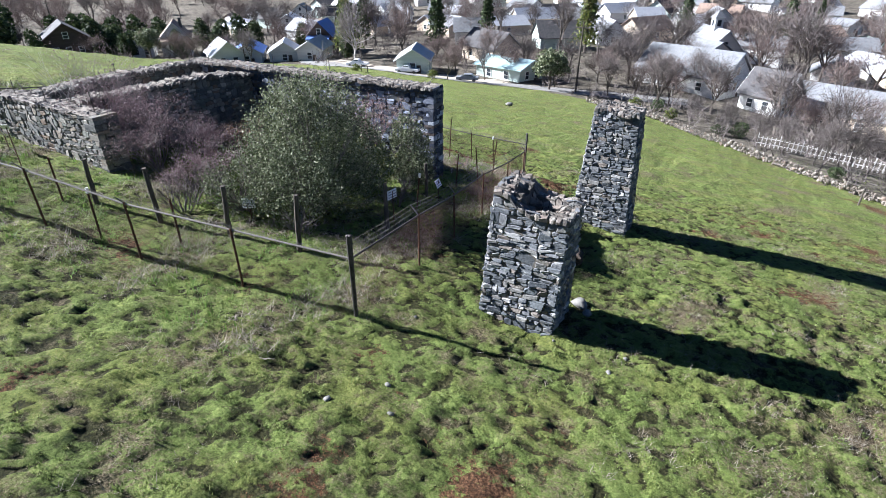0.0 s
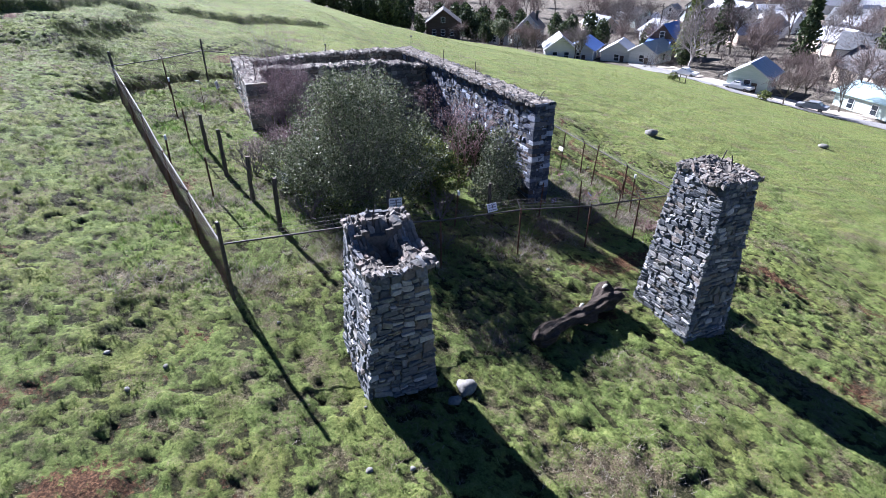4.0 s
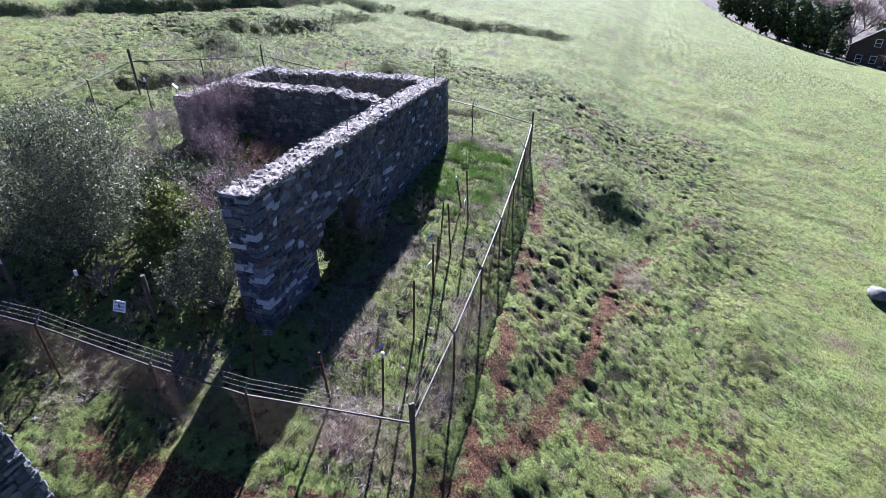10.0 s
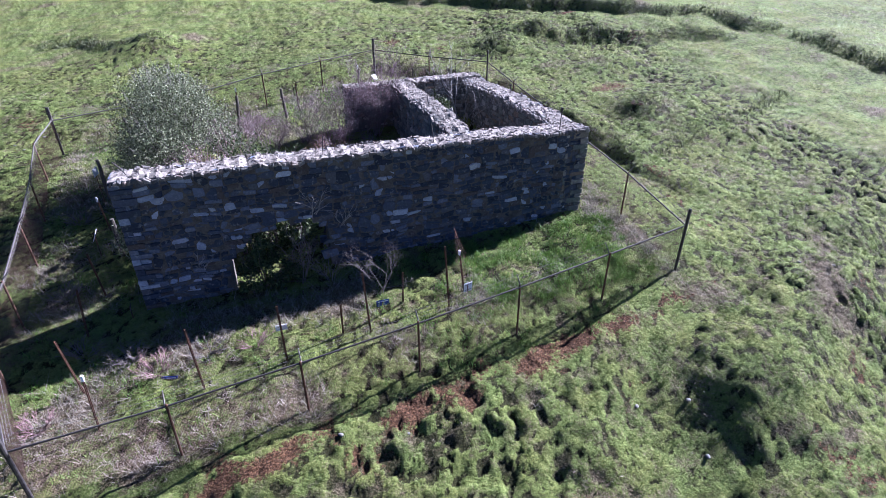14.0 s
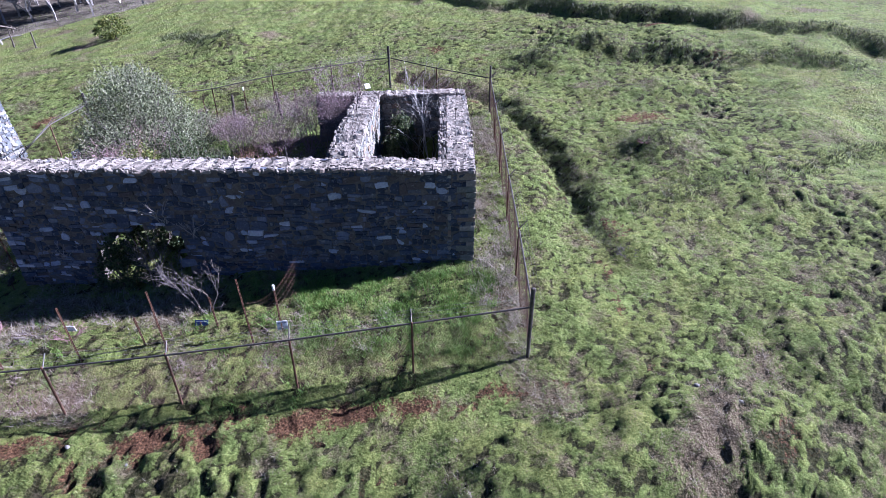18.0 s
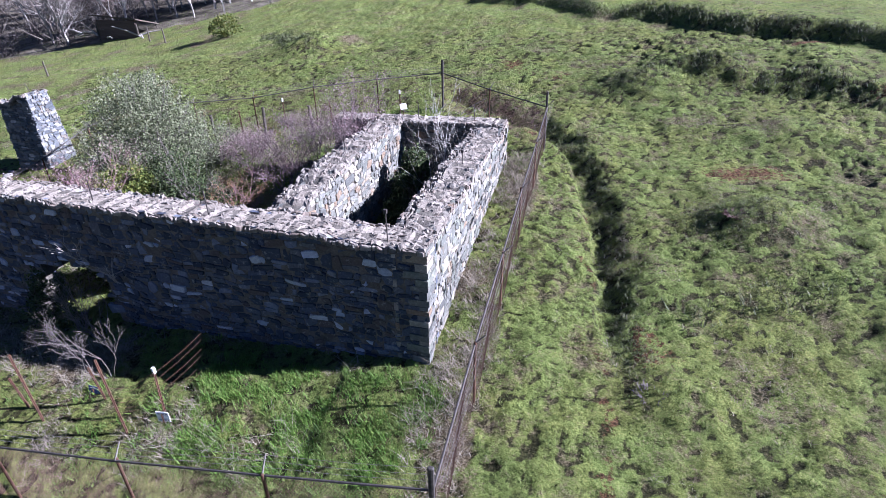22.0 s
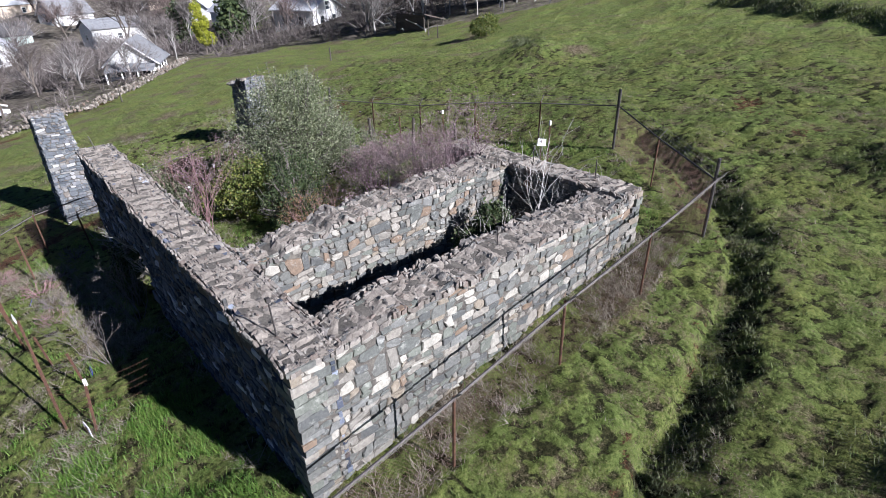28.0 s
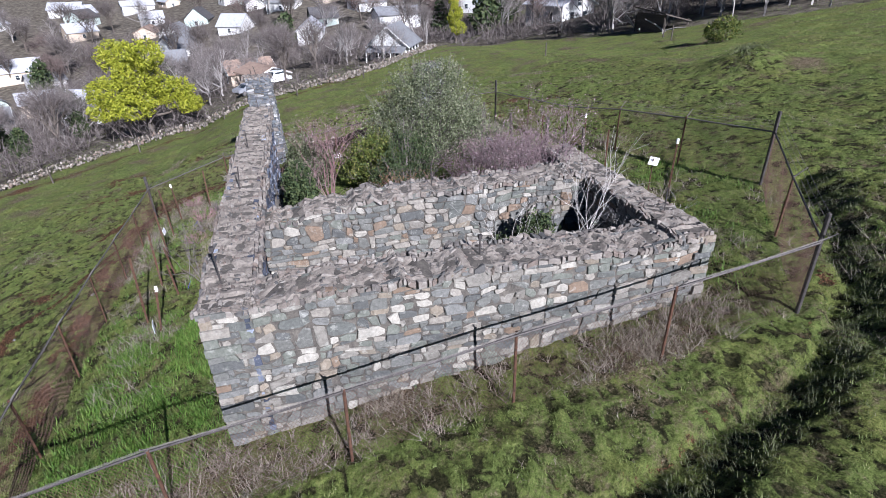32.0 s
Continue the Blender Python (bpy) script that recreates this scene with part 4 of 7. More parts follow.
def loose_wire(a, b, strands, label):
    """Slack old wire strung between two posts."""
    base = Vector(a)
    root = thing("wire_fence", label, "wire", tuple(base), "slack wires")
    for k in range(strands):
        s = Soup()
        h = 0.35 + k * (1.0 / strands)
        p, q = Vector(a) + Vector((0, 0, h)), Vector(b) + Vector((0, 0, h))
        pts = []
        for i in range(9):
            t = i / 8
            pts.append(p.lerp(q, t) - Vector((0, 0, 0.10 * 4 * t * (1 - t) * (1 + 0.3 * (k % 2)))))
        s.tube(pts, 0.0032, 3)
        part("strand", local(s.mesh("strand", RUST), base), root)
    return root


for a, b, n in (((13.73, 3.25), (11.56, 3.1), 3), ((11.56, 3.1), (9.72, 2.93), 3), ((9.72, 2.93), (7.63, 2.75), 3), ((7.63, 2.75), (5.5, 2.66), 3), ((5.5, 2.66), (4.9, 2.25), 8), ((4.9, 2.25), (4.6, 0.08), 6), ((13.8, -9.15), (11.9, -9.6), 4), ((11.9, -9.6), (10.0, -10.1), 4), ((10.0, -10.1), (8.0, -10.5), 4), ((13.8, -9.15), (14.5, -6.3), 3), ((14.5, -6.3), (14.2, -4.2), 3)):
    loose_wire(on_ground(*a), on_ground(*b), n, "slack rusty wire strands between old posts")

BLUE_SIGN = plain("blue_enamel", (.03, .05, .22), (.05, .08, .32), 12, 0.4, bump=0.1, distance=0.002)
SIGN_INK = plain("faded_sign_ink", (.20, .20, .26), (.34, .34, .40), 20, 0.7, bump=0.05, distance=0.001)
SIGN_WHITE = plain("sun_bleached_board", (.66, .66, .72), (.80, .80, .83), 9, 0.6, bump=0.1, distance=0.002)


def sign(at, facing, w, h, label, board, tilt=0.0, lines=3, stake=None):
    """A flat board with rows of unreadable lettering, on its stake or fixed to a post."""
    m = Matrix.Translation(at) @ pose(0, 0, 0, tilt, 0, facing)
    root = thing("warning_sign", label, "sign", tuple(at), "small signs")
    s = Soup()
    s.box((-w / 2, -0.006, -h / 2), (w / 2, 0.006, h / 2))
    ob = part("board", s.mesh("board", board), root)
    ob.matrix_basis = pose(0, 0, 0, tilt, 0, facing)
    s = Soup()
    rnd = random.Random(int(at[0] * 50))
    for k in range(lines):
        z = h * (0.30 - 0.6 * k / max(1, lines - 1))
        x = -w * 0.4
        while x < w * 0.38:
            l = rnd.uniform(0.06, 0.16) * w / 0.4
            s.box((x, -0.0085, z - h * 0.055), (min(x + l, w * 0.4), -0.0065, z + h * 0.055))
            x += l + 0.02 * w / 0.4
    ink = part("lettering", s.mesh("lettering", SIGN_INK if board != BLUE_SIGN else SIGN_WHITE), root, "rows of small unreadable lettering")
    ink.matrix_basis = ob.matrix_basis
    if stake:
        s = Soup()
        s.tube([(0.01, 0.015, -stake), (0.01, 0.015, h * 0.3)], 0.014, 5)
        part("stake", s.mesh("stake", RUST), root)
    return root


sign((14.62, -6.15, 1.2), 80, 0.36, 0.27, "sun-bleached white warning sign on an old post", SIGN_WHITE, stake=1.1)
sign((14.35, -2.98, 0.35), 95, 0.34, 0.26, "sun-bleached white warning sign by the fence", SIGN_WHITE, tilt=-25, stake=0.8)
sign((11.6, -8.56, 1.22), 25, 0.36, 0.28, "sun-bleached white warning sign in front of the bush", SIGN_WHITE, stake=0.75)
sign((9.72, 2.86, -0.02), 180, 0.26, 0.17, "small pale sign wired to a rusty post", SIGN_WHITE, tilt=10, lines=2)
sign((12.33, 2.52, -1.08), 165, 0.36, 0.20, "small blue sign low in the dry grass", BLUE_SIGN, tilt=-20, lines=2, stake=0.3)
sign((7.1, 1.9, -0.62), 178, 0.34, 0.20, "small blue sign beside a bare shrub", BLUE_SIGN, tilt=-25, lines=2, stake=0.35)
sign((4.85, 2.32, -0.35), 190, 0.26, 0.26, "small white sign with dark marks on a stake", SIGN_WHITE, lines=2, stake=0.6)
sign((13.25, 0.12, -0.42), 100, 0.30, 0.18, "small dark sign at the foot of the wall", DARK_STEEL, tilt=-10, lines=3, stake=0.4)
sign((4.1, -10.3, 2.72), 215, 0.24, 0.22, "blank white square sign on a thin stake", WHITE, tilt=-40, lines=0, stake=1.2)
sign((2.0, -9.6, 2.15), 160, 0.36, 0.30, "pale blue-white sign beside the uphill wall", SIGN_WHITE, tilt=-10, lines=2, stake=0.8)


def rod(x, y, z, high, lean=(0.0, 0.0), hook=False):
    s = Soup()
    pts = [(0, 0, -0.12), (lean[0] * 0.5, lean[1] * 0.5, high * 0.5), (lean[0], lean[1], high)]
    if hook:
        pts += [(lean[0] + 0.05, lean[1] + 0.02, high + 0.03)]
    s.tube(pts, 0.013, 6)
    if hook:
        s.box((lean[0] - 0.03, lean[1] - 0.03, high - 0.02), (lean[0] + 0.03, lean[1] + 0.03, high + 0.05))
    ob = new("iron_rod", s.mesh("iron_rod", DARK_STEEL))
    ob.location = (x, y, z)
    return tagged(ob, "dark iron rod set upright in the stone top", "rod", "iron rods on the walls")


for x, y, z, h, lx, ly in ((0.85, -0.26, 2.86, .58, 0, .02), (4.87, -0.28, 2.9, .5, .05, -.05), (7.95, -0.3, 2.9, .48, -.05, 0), (12.5, -0.4, 2.9, .35, .25, .05), (0.42, -4.45, 2.82, .42, 0, 0), (1.0, -8.4, 2.92, .5, .02, 0), (3.65, -4.4, 2.95, .5, 0, 0), (5.2, -8.3, 2.85, .6, 0, 0), (2.9, -8.45, 2.92, .4, 0, 0),
                           (19.0, -8.1, 3.0, .35, .1, .05), (19.3, -0.05, 2.85, .42, .05, .1), (19.5, .2, 2.85, .3, -.1, 0)):
    rod(x, y, z, h, (lx, ly), hook=(x < 1))


# ---- log and loose stones ----
LOG = plain("rotten_bark", (.02, .016, .013), (.085, .065, .052), 3, 0.95, bump=1.0, distance=0.05, fine=14, stretch=(4, 1, 4))
PALE_WOOD = plain("bare_pale_wood", (.40, .36, .31), (.60, .56, .50), 8, 0.8, bump=0.4, distance=0.01)


def log_thing():
    a, b = on_ground(19.7, -4.75, 0.2), on_ground(18.45, -1.75, 0.27)
    root = thing("fallen_log", "dark rotten fallen log with broken ends in the grass", "log", tuple(on_ground(19.1, -3.2)))
    rnd = random.Random(5)
    vs, fs, n, rows = [], [], 18, 26
    d = (b - a)
    side = Vector((-d.y, d.x, 0)).normalized()
    for i in range(rows):
        k = i / (rows - 1)
        c = a.lerp(b, k) + Vector((0, 0, 0.05 * math.sin(k * 7))) + side * 0.06 * math.sin(k * 5 + 1)
        r = 0.19 + 0.16 * step(0.6, 1.0, k) + 0.05 * math.sin(k * 14)
        for j in range(n):
            th = 2 * math.pi * j / n
            rr = r * (1 + 0.4 * noise.noise((k * 9, math.cos(th) * 2, math.sin(th) * 2)) + 0.35 * noise.noise((k * 4, math.cos(th) * 5, math.sin(th) * 5)))
            if i in (0, rows - 1):
                rr *= 0.6
            vs.append(tuple(c + side * rr * math.cos(th) + Vector((0, 0, rr * 0.9 * math.sin(th)))))
    fs = [(i * n + j, i * n + (j + 1) % n, (i + 1) * n + (j + 1) % n, (i + 1) * n + j) for i in range(rows - 1) for j in range(n)]
    fs += [tuple(reversed(range(n))), tuple((rows - 1) * n + j for j in range(n))]
    part("trunk", local(mesh_from("trunk", vs, fs, LOG), root.location), root)
    for k, off, l, name in ((0.06, -0.1, 0.1, "broken_limb"), (0.95, 0.2, 0.12, "broken_limb"), (0.55, 0.12, 0.22, "bare_patch"), (0.9, 0.05, 0.3, "bare_patch")):
        s = Soup()
        c = a.lerp(b, k)
        if name == "broken_limb":
            s.tube([c, c + Vector((rnd.uniform(-.3, .3), -0.25 if k < 0.5 else 0.2, 0.25)), c + Vector((rnd.uniform(-.4, .4), -0.4 if k < 0.5 else 0.4, l + 0.15))], [0.1, 0.07, 0.02], 7)
            part(name, local(s.mesh(name, LOG), root.location), root)
        else:
            up = Vector((0, 0, 0.24 + 0.12 * step(0.6, 1.0, k)))
            s.tube([c + up - d.normalized() * l / 2, c + up + Vector((0, 0, 0.03)), c + up + d.normalized() * l / 2], [0.015, 0.04, 0.012], 6)
            part(name, local(s.mesh(name, PALE_WOOD), root.location), root, "pale wood where the bark is gone")
    return root


log_thing()


def boulder_mesh(seed, rough=0.3):
    rnd = random.Random(seed)
    bm = bmesh.new()
    bmesh.ops.create_icosphere(bm, subdivisions=2, radius=0.5)
    for v in bm.verts:
        v.co *= 1 + rough * noise.noise(v.co * 2.2 + Vector((seed, 0, 0))) + 0.1 * noise.noise(v.co * 6)
        v.co.z *= 0.65
        v.co.x *= 1.25
    me = bpy.data.meshes.new("rock")
    bm.to_mesh(me)
    bm.free()
    return me


PALE_ROCK = plain("pale_field_stone", (.10, .097, .09), (.25, .24, .22), 4, 0.9, bump=0.6, distance=0.03, fine=20)
ROCKS = [boulder_mesh(i, 0.5) for i in range(5)]
for me in ROCKS:
    me.materials.append(PALE_ROCK)
    me.shade_smooth()


def rock(x, y, size, n=0, label="pale grey field stone lying in the grass", sink=0.08):
    ob = new("rock", ROCKS[n % 5])
    ob.matrix_basis = Matrix.Translation(on_ground(x, y, size * (0.28 - sink))) @ pose(0, 0, 0, 0, 0, n * 67) @ Matrix.Diagonal((size, size, size, 1))
    return tagged(ob, label, "rock", "loose stones")


rock(0.95, 16.85, 0.7, 1, "large pale boulder half sunk in the pasture")
rock(20.35, -6.85, 0.36, 2, "pale stone fallen beside the pillar")
rock(20.6, -7.2, 0.22, 4, "pale stone fallen beside the pillar")
rock(2.0, 34.6, 0.6, 3)
rnd = random.Random(77)
for i in range(30):
    zone = rnd.choice(((-3, 12, 4.6, 8), (16.5, 24, -13, -8), (15.5, 20, -6, 8), (-12, -3, -12, 6), (-2, 12, 5, 14)))
    rock(rnd.uniform(zone[0], zone[1]), rnd.uniform(zone[2], zone[3]), rnd.uniform(0.04, 0.11), i, "small pale stone in the grass", 0.05)

# ---- shrubs and trees ----
GREY_LEAF = leafy("grey_green_leaves", [(0, (.044, .060, .028)), (.35, (.105, .128, .064)), (.7, (.19, .212, .122)), (1, (.33, .345, .24))], 0.7, 0.15)
OLIVE_LEAF = leafy("yellow_green_leaves", [(0, (.05, .075, .018)), (.4, (.10, .135, .03)), (.8, (.18, .20, .05)), (1, (.27, .25, .08))], 0.5, 0.25)
DARK_LEAF = leafy("dark_green_leaves", [(0, (.022, .038, .016)), (.5, (.05, .075, .028)), (1, (.10, .125, .05))], 0.75, 0.15)
GOLD_LEAF = leafy("bright_yellow_green_leaves", [(0, (.19, .22, .02)), (.5, (.33, .36, .03)), (1, (.48, .48, .06))], 0.5, 0.3)
RUST_LEAF = leafy("russet_leaves", [(0, (.10, .05, .03)), (.5, (.20, .11, .06)), (1, (.30, .20, .11))], 0.6, 0.2)
PINK_BUD = leafy("pinkish_dry_buds", [(0, (.14, .08, .09)), (.5, (.24, .17, .18)), (1, (.40, .32, .33))], 0.7, 0.2)
LILAC_TWIG = plain("lilac_grey_twigs", (.13, .09, .098), (.27, .205, .215), 8, 0.85, bump=0.2, distance=0.004)
MIST_TWIG = leafy("mauve_grey_twigs", [(0, (.08, .066, .064)), (.5, (.13, .11, .107)), (1, (.225, .198, .192))], 0.9, 0.1)


def quads_mesh(name, corners, material):
    """One loose four-cornered (or three-cornered) piece for each row of corners."""
    corners = np.asarray(corners, np.float32)
    n, k = corners.shape[:2]
    me = bpy.data.meshes.new(name)
    me.vertices.add(n * k)
    me.vertices.foreach_set("co", corners.ravel())
    me.loops.add(n * k)
    me.loops.foreach_set("vertex_index", np.arange(n * k, dtype=np.int32))
    me.polygons.add(n)
    me.polygons.foreach_set("loop_start", np.arange(0, n * k, k, dtype=np.int32))
    me.materials.append(material)
    me.update(calc_edges=True)
    return me


def leaves(points, size, rng, long=1.8, up=0.2):
    """Small pointed leaves about the given points, turned every way."""
    n = len(points)
    d = rng.normal(size=(n, 3)) + (0, 0, up)
    d /= np.linalg.norm(d, axis=1, keepdims=True)
    s = np.cross(d, rng.normal(size=(n, 3)))
    s /= np.linalg.norm(s, axis=1, keepdims=True) + 1e-9
    k = size * rng.uniform(0.6, 1.35, (n, 1))
    a, b = points - d * k * long / 2, points + d * k * long / 2
    return np.stack([a, points + s * k / 2, b, points - s * k / 2], 1)


def crown_points(blobs, n, rng, shell=0.55, clump=3.0, gap=0.1):
    """Points in a crown of overlapping rounded masses, denser near the skin and broken by gaps."""
    out = []
    vol = np.array([b[3] * b[4] * b[5] for b in blobs]) ** 0.75
    for b, m in zip(blobs, (vol / vol.sum() * n * 1.7).astype(int)):
        d = rng.normal(size=(m, 3))
        d /= np.linalg.norm(d, axis=1, keepdims=True)
        r = shell + (1 - shell) * rng.random((m, 1)) ** 0.6
        r = r * (1 + 0.16 * np.sin(d[:, :1] * 7 + b[0] * 3) * np.cos(d[:, 1:2] * 6 + d[:, 2:] * 5))
        p = d * r * np.array(b[3:6]) + np.array(b[:3])
        keep = np.array([noise.noise((q[0] * clump, q[1] * clump, q[2] * clump)) > -gap for q in p])
        out.append(p[keep])
    p = np.concatenate(out)
    return p[rng.permutation(len(p))[:n]]


def grow(s, p, d, length, radius, depth, rnd, spread=0.6, kids=(2, 3), lift=0.15, shrink=0.72, sides=4, tips=None):
    """A limb that bends and forks, added to the soup; the ends of the last twigs go to tips."""
    q = p + d * length * 0.5 + Vector((rnd.uniform(-1, 1), rnd.uniform(-1, 1), 0)) * length * 0.06
    e = p + d * length + Vector((rnd.uniform(-1, 1), rnd.uniform(-1, 1), rnd.uniform(-0.5, 1))) * length * 0.08
    s.tube([p, q, e] if depth else [p, e], [radius, radius * 0.85, radius * 0.68][:3 if depth else 2], sides if depth > 1 else 3, False)
    if depth == 0:
        if tips is not None:
            tips.append(e)
        return
    for k in range(rnd.randint(*kids)):
        t = rnd.uniform(0.55, 1.0)
        start = p.lerp(e, t) if k else e
        nd = (d + Vector((rnd.gauss(0, spread), rnd.gauss(0, spread), rnd.gauss(lift, spread * 0.6)))).normalized()
        grow(s, start, nd, length * shrink * rnd.uniform(0.75, 1.15), radius * 0.62, depth - 1, rnd, spread, kids, lift, shrink, sides, tips)


def bare_shrub(at, high, wide, label, twig, seed, stems=9, buds=None, n_buds=0, name="bare_shrub", depth=3, r=0.02, group=""):
    base = on_ground(*at)
    root = thing(name, label, "shrub", tuple(base), group)
    rnd = random.Random(seed)
    s, tips = Soup(), []
    for k in range(stems):
        a = rnd.uniform(0, 6.28)
        d = Vector((math.cos(a) * wide / high * rnd.uniform(.2, .9), math.sin(a) * wide / high * rnd.uniform(.2, .9), 1)).normalized()
        grow(s, Vector((math.cos(a) * .08, math.sin(a) * .08, -0.05)), d, high * rnd.uniform(.3, .42), r * rnd.uniform(.7, 1.2), depth, rnd, 0.42, (2, 3), 0.1, 0.68, 4, tips)
    part("framework", s.mesh("framework", twig), root)
    if buds:
        rng = np.random.default_rng(seed)
        pts = np.array([tuple(t) for t in tips])
        pts = pts[rng.integers(0, len(pts), n_buds)] + rng.normal(size=(n_buds, 3)) * 0.09
        part("bud_haze", quads_mesh("bud_haze", leaves(pts, 0.028, rng, 1.3), buds), root, kind="stuff")
    return root


def leafy_bush(at, blobs, n, size, leaf, label, seed, twig=None, stems=14, name="shrub", z=None, shell=0.5, gap=0.1, sprigs=0, group=""):
    base = on_ground(*at) if z is None else Vector((*at, z))
    root = thing(name, label, "shrub", tuple(base), group)
    rng, rnd = np.random.default_rng(seed), random.Random(seed)
    pts = crown_points(blobs, n, rng, shell, gap=gap)
    s = Soup()
    for k in range(stems):
        e = Vector(pts[rnd.randrange(len(pts))])
        m = e * 0.5 + Vector((rnd.uniform(-.15, .15), rnd.uniform(-.15, .15), e.z * 0.06))
        s.tube([(e.x * .04, e.y * .04, -0.1), m, e], [0.035, 0.02, 0.006], 5, False)
        for j in range(3):
            t = m.lerp(e, rnd.uniform(0.2, 0.9))
            grow(s, t, (e - m).normalized(), 0.35, 0.008, 1, rnd, 0.6)
    for k in range(sprigs):
        e = Vector(pts[rnd.randrange(len(pts))]) * 0.96
        d = Vector((e.x * 0.5, e.y * 0.5, abs(e.z) * 0.35 + 0.6)).normalized()
        l = rnd.uniform(0.25, 0.6)
        s.tube([e, e + d * l * 0.5, e + d * l + Vector((0, 0, 0.05))], [0.006, 0.005, 0.002], 3, False)
        extra = np.array([tuple(e + d * l * t) for t in np.linspace(0.1, 1, 9)]) + rng.normal(size=(9, 3)) * 0.035
        pts = np.concatenate([pts, extra])
    part("framework", s.mesh("framework", twig or BARK), root)
    part("foliage", quads_mesh("foliage", leaves(pts, size, rng), leaf), root, kind="stuff")
    return root


leafy_bush((12.15, -6.4), [(0, 0, 2.0, 1.8, 1.95, 1.9), (-.2, .2, 2.9, 1.3, 1.4, 1.0), (.4, -1.2, 1.3, 1.4, 1.3, 1.2), (.3, 1.3, 1.4, 1.3, 1.3, 1.3), (-1.0, -.4, 1.5, 1.2, 1.5, 1.4), (.9, .2, .9, 1.2, 1.5, 1.0), (.1, -.5, 3.3, .8, .9, .6)],
           44000, 0.036, GREY_LEAF, "tall dense grey-green evergreen bush growing inside the ruin", 3, GREY_TWIG, 60, "bush", shell=0.35, gap=0.22, sprigs=700)
leafy_bush((11.5, -4.0), [(0, 0, .9, 1.0, .9, 1.0), (.5, .5, .6, .8, .8, .7), (-.4, -.3, 1.3, .7, .7, .7)], 9000, 0.05, OLIVE_LEAF, "yellow-green leafy shrub beside the tall bush", 5, BARK, 20, sprigs=60)
leafy_bush((12.6, -1.75), [(0, 0, 1.1, .85, .75, 1.1), (.3, -.5, .8, .8, .7, .8), (-.4, .2, 1.7, .6, .5, .8)], 8500, 0.042, GREY_LEAF, "grey-green shrub at the end of the long wall", 7, GREY_TWIG, 24, gap=0.15, sprigs=120)
leafy_bush((10.9, -8.2), [(0, 0, .7, 1.1, .9, .8), (.9, .3, .6, .9, .7, .7)], 6500, 0.036, GREY_LEAF, "low grey-green shrub at the foot of the tall bush", 9, GREY_TWIG, 20, gap=0.0, sprigs=120)
leafy_bush((2.45, -6.0), [(0, 0, .9, .55, .8, .9), (.1, .9, .6, .5, .6, .6), (-.1, -.4, 1.7, .45, .5, .6)], 8000, 0.05, DARK_LEAF, "dark green leafy shrub in the roofless chamber", 11, BARK, 24, gap=0.05, sprigs=80)
leafy_bush((9.9, 0.1), [(0, 0, .95, .45, .4, .55), (.35, .1, .4, .4, .35, .5), (-.5, .2, .3, .5, .3, .5)], 3800, 0.05, DARK_LEAF, "leafy green shrub growing in the wall opening", 13, BARK, 14, gap=0.0, sprigs=40, name="shrub")
# Added to block light, so that the breach looks dark from outside.
leafy_bush((9.4, -1.5), [(0, 0, .8, 1.3, .55, .9), (.6, .1, 1.3, .8, .5, .6)], 7000, 0.06, DARK_LEAF, "added dense dark shrub that blocks light behind the wall opening", 15, BARK, 16, gap=0.3)
leafy_bush((9.3, -4.7), [(0, 0, .7, 1.2, 1.0, .9), (.9, -.5, 1.1, 1.0, .9, 1.0), (-.7, .2, .5, .8, .8, .6)], 9000, 0.042, DARK_LEAF, "dark green shrub filling the open room beside the tall bush", 17, GREY_TWIG, 22, gap=0.12, sprigs=160)
bare_shrub((7.3, -4.4), 1.6, 1.7, "leafless russet shrub near the partition wall", RED_TWIG, 24, 13, RUST_LEAF, 1600, depth=4, r=0.014)
bare_shrub((5.7, -4.7), 1.5, 1.3, "leafless russet shrub near the partition wall", RED_TWIG, 25, 12, PINK_BUD, 1200, depth=4, r=0.014)
bare_shrub((11.0, -2.4), 3.3, 1.7, "leafless reddish sapling against the long wall", RED_TWIG, 21, 8, PINK_BUD, 2500, depth=4)
bare_shrub((10.3, -1.5), 2.2, 1.3, "leafless reddish shrub against the long wall", RED_TWIG, 22, 8, PINK_BUD, 900)
for i, (x, y, h, w) in enumerate(((6.1, -7.3, 2.7, 2.0), (7.6, -7.9, 2.2, 2.2), (8.9, -7.4, 1.7, 2.0), (5.3, -6.6, 2.5, 1.6), (7.0, -6.3, 1.9, 1.8), (9.6, -8.8, 1.4, 1.6), (4.75, -7.5, 3.5, 1.3))):
    bare_shrub((x, y), h, w, "leafless purple-grey thicket shrub by the partition wall", GREY_TWIG if i % 2 else LILAC_TWIG, 30 + i, 13, PINK_BUD, 2400, depth=4, r=0.014, group="thicket by the partition")
for i, (x, y, h, w) in enumerate(((9.0, -5.0, 1.5, 1.6), (5.0, -3.2, 1.7, 1.3), (13.6, -4.4, 1.2, 1.3), (9.9, -9.3, 1.3, 1.4), (13.0, -8.2, 1.0, 1.2))):
    bare_shrub((x, y), h, w, "low leafless grey shrub in dry grass", GREY_TWIG, 50 + i, 10, None, 0)
bare_shrub((7.08, 1.45), 2.0, 1.5, "leafless pale sapling in front of the long wall", GREY_TWIG, 61, 4, None, 0, depth=5, r=0.013)
bare_shrub((9.0, 0.35), 1.9, 1.2, "leafless grey shrub in the wall opening", GREY_TWIG, 62, 7, None, 0, depth=4, r=0.014)
bare_shrub((8.2, 0.5), 1.4, 1.0, "leafless grey shrub beside the wall opening", GREY_TWIG, 63, 6, None, 0, depth=3, r=0.014)
